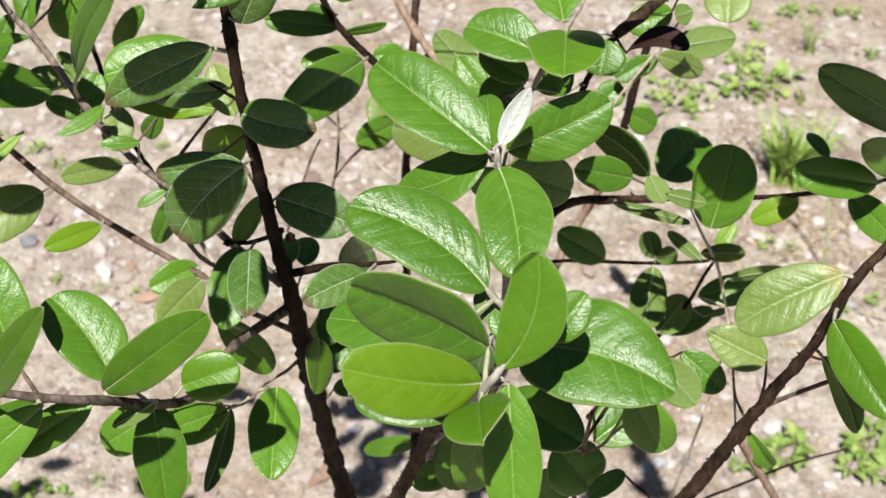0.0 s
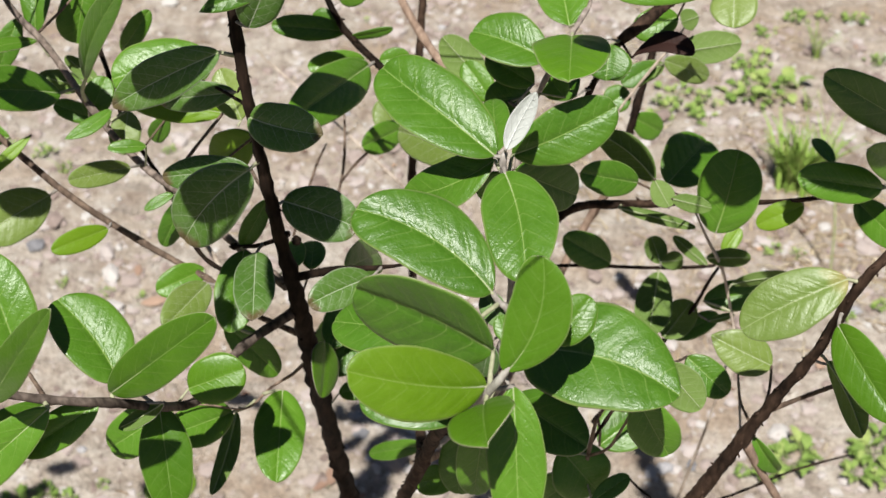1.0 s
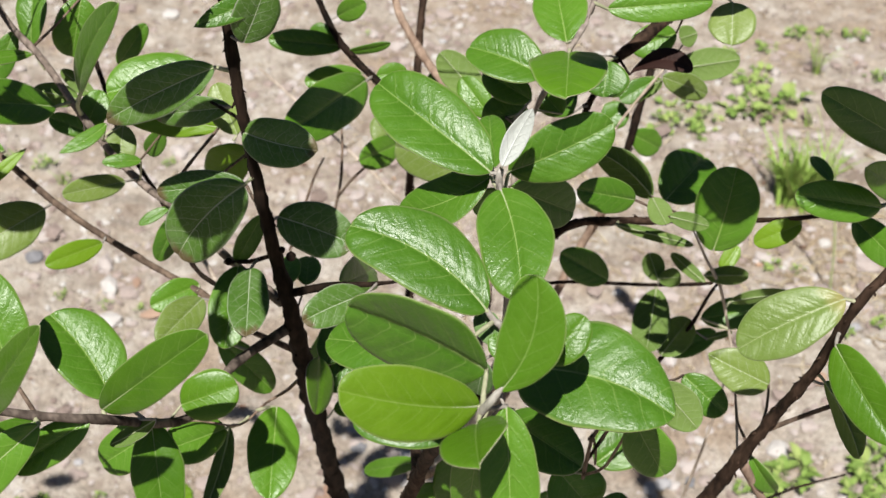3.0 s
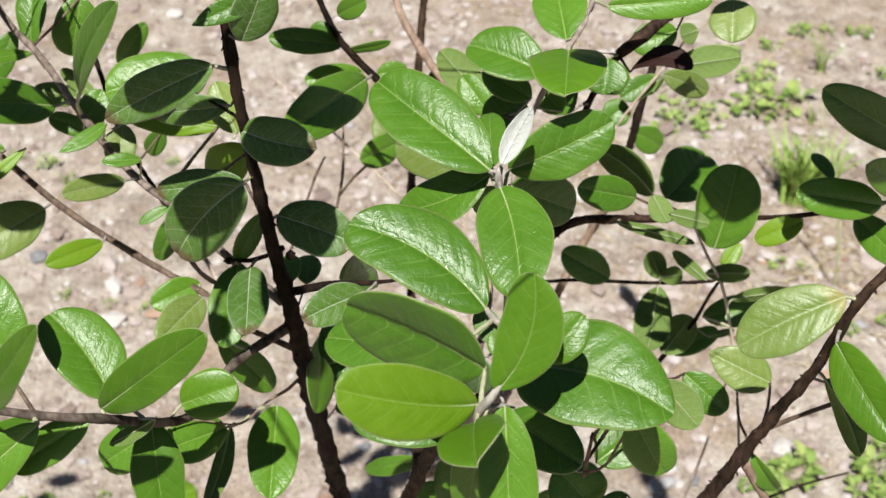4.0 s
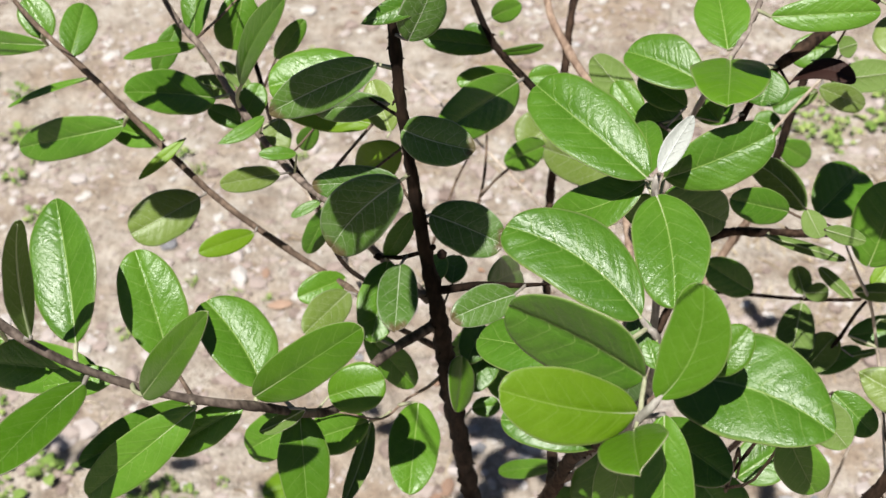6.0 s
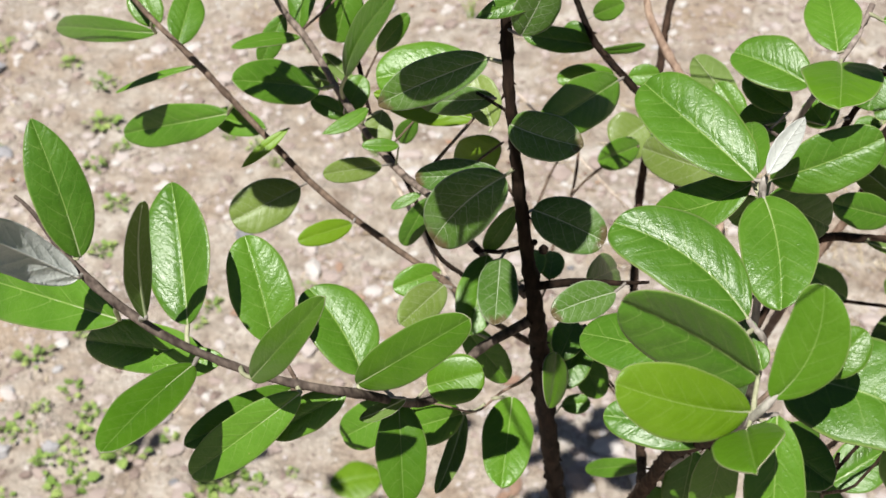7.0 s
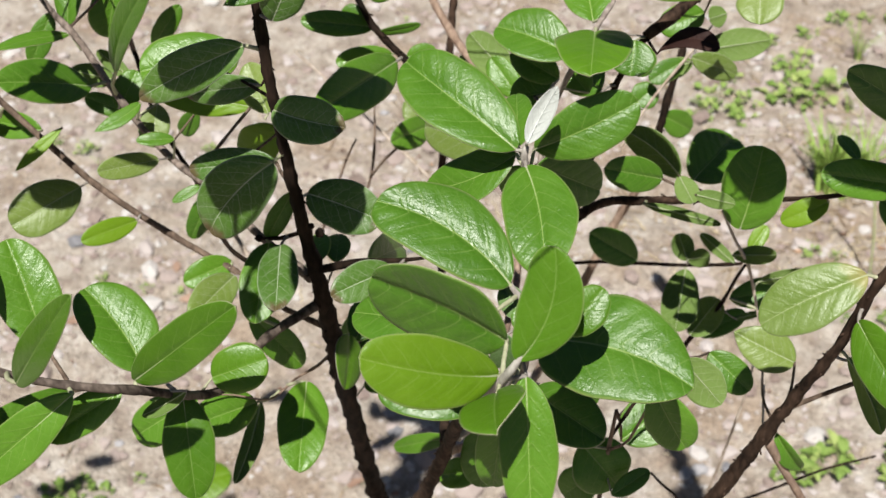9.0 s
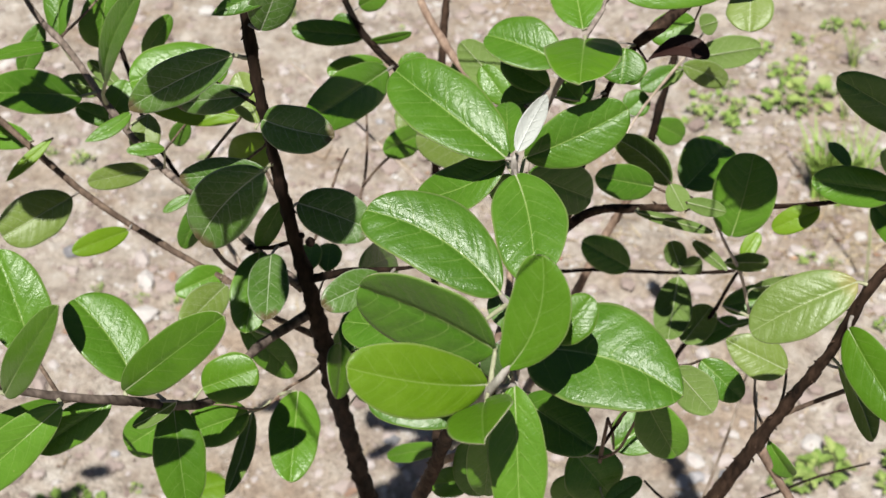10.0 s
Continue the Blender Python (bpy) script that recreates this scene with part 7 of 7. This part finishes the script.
def grass_tuft(x, y, size, count, label):
    rng = random.Random(int(abs(x * 991 + y * 557) * 100))
    root = new("grass_tuft")
    root.matrix_basis = Matrix.Translation((x, y, lift(x, y)))
    tagged(root, label, "grass", group="grass tufts on the soil")
    for _ in range(count):
        g, lean, h = rng.uniform(0, 6.283), rng.uniform(0.05, 0.6), size * rng.uniform(0.45, 1.0)
        wd = size * rng.uniform(0.016, 0.034)
        verts = []
        for i in range(9):
            s = i / 8
            o = lean * h * s ** 1.8
            z = h * (s - 0.25 * lean * s * s)
            hw = wd * (1 - s) ** 0.6 + 0.0001
            for e in (-1, 0, 1):
                verts.append((math.cos(g) * o - math.sin(g) * hw * e, math.sin(g) * o + math.cos(g) * hw * e, z + (0.0 if e else -wd * 0.4)))
        n = len(verts)
        verts += [(p[0] + 0.0002 * math.cos(g), p[1] + 0.0002 * math.sin(g), p[2] - 0.0002) for p in verts]
        faces = []
        for i in range(8):
            for k in range(2):
                a = i * 3 + k
                faces += [(a, a + 1, a + 4, a + 3), (n + a, n + a + 3, n + a + 4, n + a + 1)]
        ob = new("blade", mesh_of("blade", verts, faces, [GRASS]))
        ob.parent = root
        ob.matrix_basis = Matrix.Translation((rng.gauss(0, size * 0.05), rng.gauss(0, size * 0.05), 0))
    return root


def grass_stalk(x, y, height, lean):
    z = lift(x, y)
    rng = random.Random(3)
    pth = spline([(x, y, z - 0.004, 0.0019), (x + lean * 0.2, y, z + height * 0.35, 0.0018), (x + lean * 0.55, y + 0.01, z + height * 0.7, 0.0015), (x + lean, y + 0.02, z + height, 0.0008)], 0.02)
    v, f = tube(pth, 6, rng, 0.05)
    ob = new("grass_stalk", mesh_of("grass_stalk", v, f, [GRASS_DRY]))
    return tagged(ob, "single tall thin pale green grass stalk", "grass")


def fallen_leaf(x, y, length, width, turn, kind, label):
    """A leaf lying on the soil."""
    c, s = math.cos(radians(turn)) * length / 2, math.sin(radians(turn)) * length / 2
    z = max(lift(x - c, y - s), lift(x + c, y + s), lift(x, y)) + 0.004
    a, b = (x - c, y - s, z), (x + c, y + s, z + 0.002)
    ob = leaf(None, a, b, width, (0.05, -0.15, 1.0), (x - c * 1.3, y - s * 1.3, z - 0.002), kind, 0.04, -0.06)
    ob.name = "fallen_leaf"
    return tagged(ob, label, "leaf", group="fallen leaves on the soil")


weed(0.655, 1.606, 0.074, "round", "low green seedling weed with small round leaves")
weed(0.623, 1.697, 0.052, "round", "low green seedling weed with small round leaves")
weed(0.590, 1.610, 0.058, "round", "low green seedling weed with small round leaves")
weed(0.553, 1.572, 0.058, "round", "low green seedling weed with small round leaves")
weed(0.433, 1.572, 0.045, "round", "low green seedling weed with small round leaves")
weed(0.417, 1.518, 0.048, "round", "low green seedling weed with small round leaves")
weed(0.617, 1.563, 0.044, "round", "low green seedling weed with small round leaves")
weed(0.579, 1.667, 0.045, "round", "low green seedling weed with small round leaves")
weed(0.473, 1.509, 0.043, "round", "low green seedling weed with small round leaves")
weed(0.647, 1.798, 0.037, "round", "low green seedling weed with small round leaves")
weed(0.727, 1.851, 0.038, "round", "low green seedling weed with small round leaves")
weed(0.840, 1.830, 0.038, "round", "low green seedling weed with small round leaves")
weed(0.853, 1.687, 0.032, "round", "low green seedling weed with small round leaves")
weed(0.540, 1.129, 0.026, "round", "low green seedling weed with small round leaves")
weed(0.586, 1.122, 0.020, "round", "low green seedling weed with small round leaves")
weed(0.774, 1.851, 0.028, "round", "low green seedling weed with small round leaves")
weed(0.490, 1.554, 0.035, "round", "low green seedling weed with small round leaves")
weed(0.473, 1.629, 0.032, "round", "low green seedling weed with small round leaves")
weed(0.561, 1.767, 0.037, "round", "low green seedling weed with small round leaves")
weed(-0.955, 0.809, 0.041, "round", "low green seedling weed with small round leaves")
weed(-0.871, 0.751, 0.028, "round", "low green seedling weed with small round leaves")
weed(-0.904, 0.707, 0.025, "round", "low green seedling weed with small round leaves")
weed(-0.940, 0.660, 0.034, "round", "low green seedling weed with small round leaves")
weed(-0.902, 0.646, 0.030, "round", "low green seedling weed with small round leaves")
weed(-0.825, 0.657, 0.033, "round", "low green seedling weed with small round leaves")
weed(-0.820, 0.703, 0.032, "round", "low green seedling weed with small round leaves")
weed(-0.746, 0.635, 0.054, "round", "low green seedling weed with small round leaves")
weed(-0.857, 0.601, 0.033, "round", "low green seedling weed with small round leaves")
weed(-0.814, 0.615, 0.029, "round", "low green seedling weed with small round leaves")
weed(-0.800, 0.557, 0.052, "round", "low green seedling weed with small round leaves")
weed(-0.683, 0.671, 0.023, "round", "low green seedling weed with small round leaves")
weed(-0.598, 0.608, 0.033, "round", "low green seedling weed with small round leaves")
weed(-0.571, 0.623, 0.033, "round", "low green seedling weed with small round leaves")
weed(-0.536, 0.619, 0.026, "round", "low green seedling weed with small round leaves")
weed(-1.061, 1.423, 0.049, "round", "low green seedling weed with small round leaves")
weed(-1.204, 1.611, 0.034, "round", "low green seedling weed with small round leaves")
weed(-1.110, 1.557, 0.040, "round", "low green seedling weed with small round leaves")
weed(-1.362, 1.658, 0.038, "round", "low green seedling weed with small round leaves")
weed(-0.950, 1.194, 0.036, "round", "low green seedling weed with small round leaves")
weed(-0.938, 1.074, 0.035, "round", "low green seedling weed with small round leaves")
weed(-1.031, 1.295, 0.031, "round", "low green seedling weed with small round leaves")
weed(-0.704, 0.959, 0.025, "round", "low green seedling weed with small round leaves")
weed(-0.708, 0.911, 0.024, "round", "low green seedling weed with small round leaves")
weed(-0.898, 0.873, 0.022, "round", "low green seedling weed with small round leaves")
weed(-1.267, 1.690, 0.021, "round", "low green seedling weed with small round leaves")
weed(-0.803, 1.402, 0.022, "round", "low green seedling weed with small round leaves")
weed(-0.736, 1.384, 0.034, "round", "low green seedling weed with small round leaves")
weed(-1.004, 1.360, 0.029, "round", "low green seedling weed with small round leaves")
weed(-1.251, 1.331, 0.023, "round", "low green seedling weed with small round leaves")
weed(-0.493, 0.644, 0.015, "round", "low green seedling weed with small round leaves")
weed(-0.784, 0.584, 0.020, "round", "low green seedling weed with small round leaves")
weed(-0.598, 0.567, 0.045, "round", "low green seedling weed with small round leaves")
weed(-0.574, 0.571, 0.039, "round", "low green seedling weed with small round leaves")
weed(-0.891, 0.526, 0.026, "round", "low green seedling weed with small round leaves")
weed(-0.499, 1.014, 0.016, "round", "low green seedling weed with small round leaves")
weed(-0.556, 1.021, 0.016, "round", "low green seedling weed with small round leaves")
weed(-0.633, 1.041, 0.016, "round", "low green seedling weed with small round leaves")
weed(-0.511, 1.389, 0.018, "round", "low green seedling weed with small round leaves")
weed(-0.555, 1.747, 0.018, "round", "low green seedling weed with small round leaves")
weed(-0.599, 0.620, 0.025, "round", "low green seedling weed with small round leaves")
weed(-0.686, 1.332, 0.021, "round", "low green seedling weed with small round leaves")
weed(0.574, 0.963, 0.016, "round", "low green seedling weed with small round leaves")
weed(-0.169, 1.830, 0.015, "round", "low green seedling weed with small round leaves")
weed(0.485, 0.680, 0.076, "lobed", "bright green weed with lobed leaves on sandy soil")
weed(0.449, 0.660, 0.046, "lobed", "bright green weed with lobed leaves on sandy soil")
weed(0.611, 0.700, 0.071, "lobed", "bright green weed with lobed leaves on sandy soil")
weed(0.578, 0.660, 0.052, "lobed", "bright green weed with lobed leaves on sandy soil")
weed(0.620, 0.650, 0.046, "lobed", "bright green weed with lobed leaves on sandy soil")
weed(0.628, 0.963, 0.026, "lobed", "bright green weed with lobed leaves on sandy soil")
weed(0.688, 0.989, 0.026, "lobed", "bright green weed with lobed leaves on sandy soil")
weed(0.416, 0.660, 0.023, "lobed", "bright green weed with lobed leaves on sandy soil")
grass_tuft(0.605, 1.297, 0.161, 60, "small tuft of fresh yellow-green grass")
grass_tuft(0.623, 1.288, 0.145, 44, "small tuft of fresh yellow-green grass")
grass_tuft(0.593, 1.324, 0.112, 30, "small tuft of fresh yellow-green grass")
grass_tuft(0.666, 1.324, 0.122, 22, "small tuft of fresh yellow-green grass")
grass_tuft(0.638, 1.285, 0.110, 24, "small tuft of fresh yellow-green grass")
grass_tuft(-0.694, 1.324, 0.041, 8, "small tuft of fresh yellow-green grass")
grass_tuft(0.733, 1.707, 0.102, 10, "small tuft of fresh yellow-green grass")
grass_tuft(-0.408, 1.873, 0.071, 8, "small tuft of fresh yellow-green grass")
grass_tuft(0.688, 1.536, 0.076, 6, "small tuft of fresh yellow-green grass")
grass_stalk(0.626, 1.058, 0.365, -0.085)
fallen_leaf(-0.393, 0.632, 0.0733, 0.0619, 20, "lime", "broad bright green fallen leaf lying on soil")
fallen_leaf(-0.477, 1.001, 0.0420, 0.0183, 10, "rust", "dry reddish brown fallen leaf on soil")
fallen_leaf(-0.179, 0.630, 0.0271, 0.0112, 40, "rust", "dry reddish brown fallen leaf under the shrub")
fallen_leaf(-0.642, 0.946, 0.0557, 0.0204, 25, "rust", "dry orange brown fallen leaf on soil")
fallen_leaf(0.572, 0.866, 0.0296, 0.0174, 60, "rust", "small dry brown fallen leaf on soil")
fallen_leaf(-0.513, 1.067, 0.0243, 0.0131, 100, "rust", "small dry brown fallen leaf on soil")
stone(-0.699, 1.134, 0.0153, 0.6, 20, "smooth pale blue-grey pebble half sunk in sand")
stone(-0.858, 0.634, 0.0144, 0.5, 0, "flat blue-grey stone on sandy soil")
stone(-0.930, 0.615, 0.0160, 0.6, 40, "grey angular stone on sandy soil")
stone(-1.236, 1.318, 0.0281, 0.35, 10, "broad pale white stone in the sand")
stone(-1.357, 1.573, 0.0257, 0.5, 0, "pale white stone in the sand")
stone(-0.911, 0.792, 0.0090, 0.6, 60, "small white pebble on sandy soil")
stone(-0.654, 0.595, 0.0074, 0.6, 30, "small grey pebble on sandy soil")
stone(-0.137, 0.759, 0.0109, 0.6, 20, "grey pebble in the shrub's shade")
stone(0.287, 0.655, 0.0121, 0.6, 70, "pale grey pebble in the shrub's shade")
stone(-0.114, 0.914, 0.0089, 0.5, 10, "small white pebble on sandy soil")
stone(-0.197, 1.509, 0.0086, 0.6, 0, "dark grey pebble on sandy soil")
stone(-0.970, 0.741, 0.0080, 0.5, 0, "small pale pebble on sandy soil")
stone(-0.870, 1.170, 0.0101, 0.5, 0, "small pale pebble on sandy soil")
stone(-0.016, 1.809, 0.0082, 0.6, 0, "small pale pebble on sandy soil")
stone(0.650, 0.982, 0.0109, 0.5, 0, "rounded pale pebble on sandy soil")
stone(-0.532, 0.700, 0.0074, 0.5, 0, "rounded pale pebble on sandy soil")
stone(0.455, 1.851, 0.0118, 0.5, 10, "dark clod of soil")
stone(-0.128, 1.122, 0.0067, 0.5, 0, "rounded pale pebble on sandy soil")
fallen_leaf(-0.195, 0.85, 0.03, 0.014, 30, "rust", "dry reddish brown fallen leaf under the shrub")
fallen_leaf(-0.165, 0.648, 0.034, 0.018, 80, "rust", "dry orange brown fallen leaf under the shrub")
fallen_leaf(-0.159, 0.88, 0.022, 0.01, 10, "rust", "small dry brown fallen leaf on soil")
stone(0.308, 0.667, 0.013, 0.55, 20, "blue-grey pebble in the shrub's shade")
stone(0.349, 0.677, 0.01, 0.55, 70, "blue-grey pebble in the shrub's shade")
stone(0.289, 0.836, 0.009, 0.55, 0, "small grey pebble on sandy soil")
stone(-0.127, 0.724, 0.012, 0.55, 40, "grey angular stone under the shrub")
stone(-0.331, 0.903, 0.008, 0.55, 10, "small grey pebble on sandy soil")
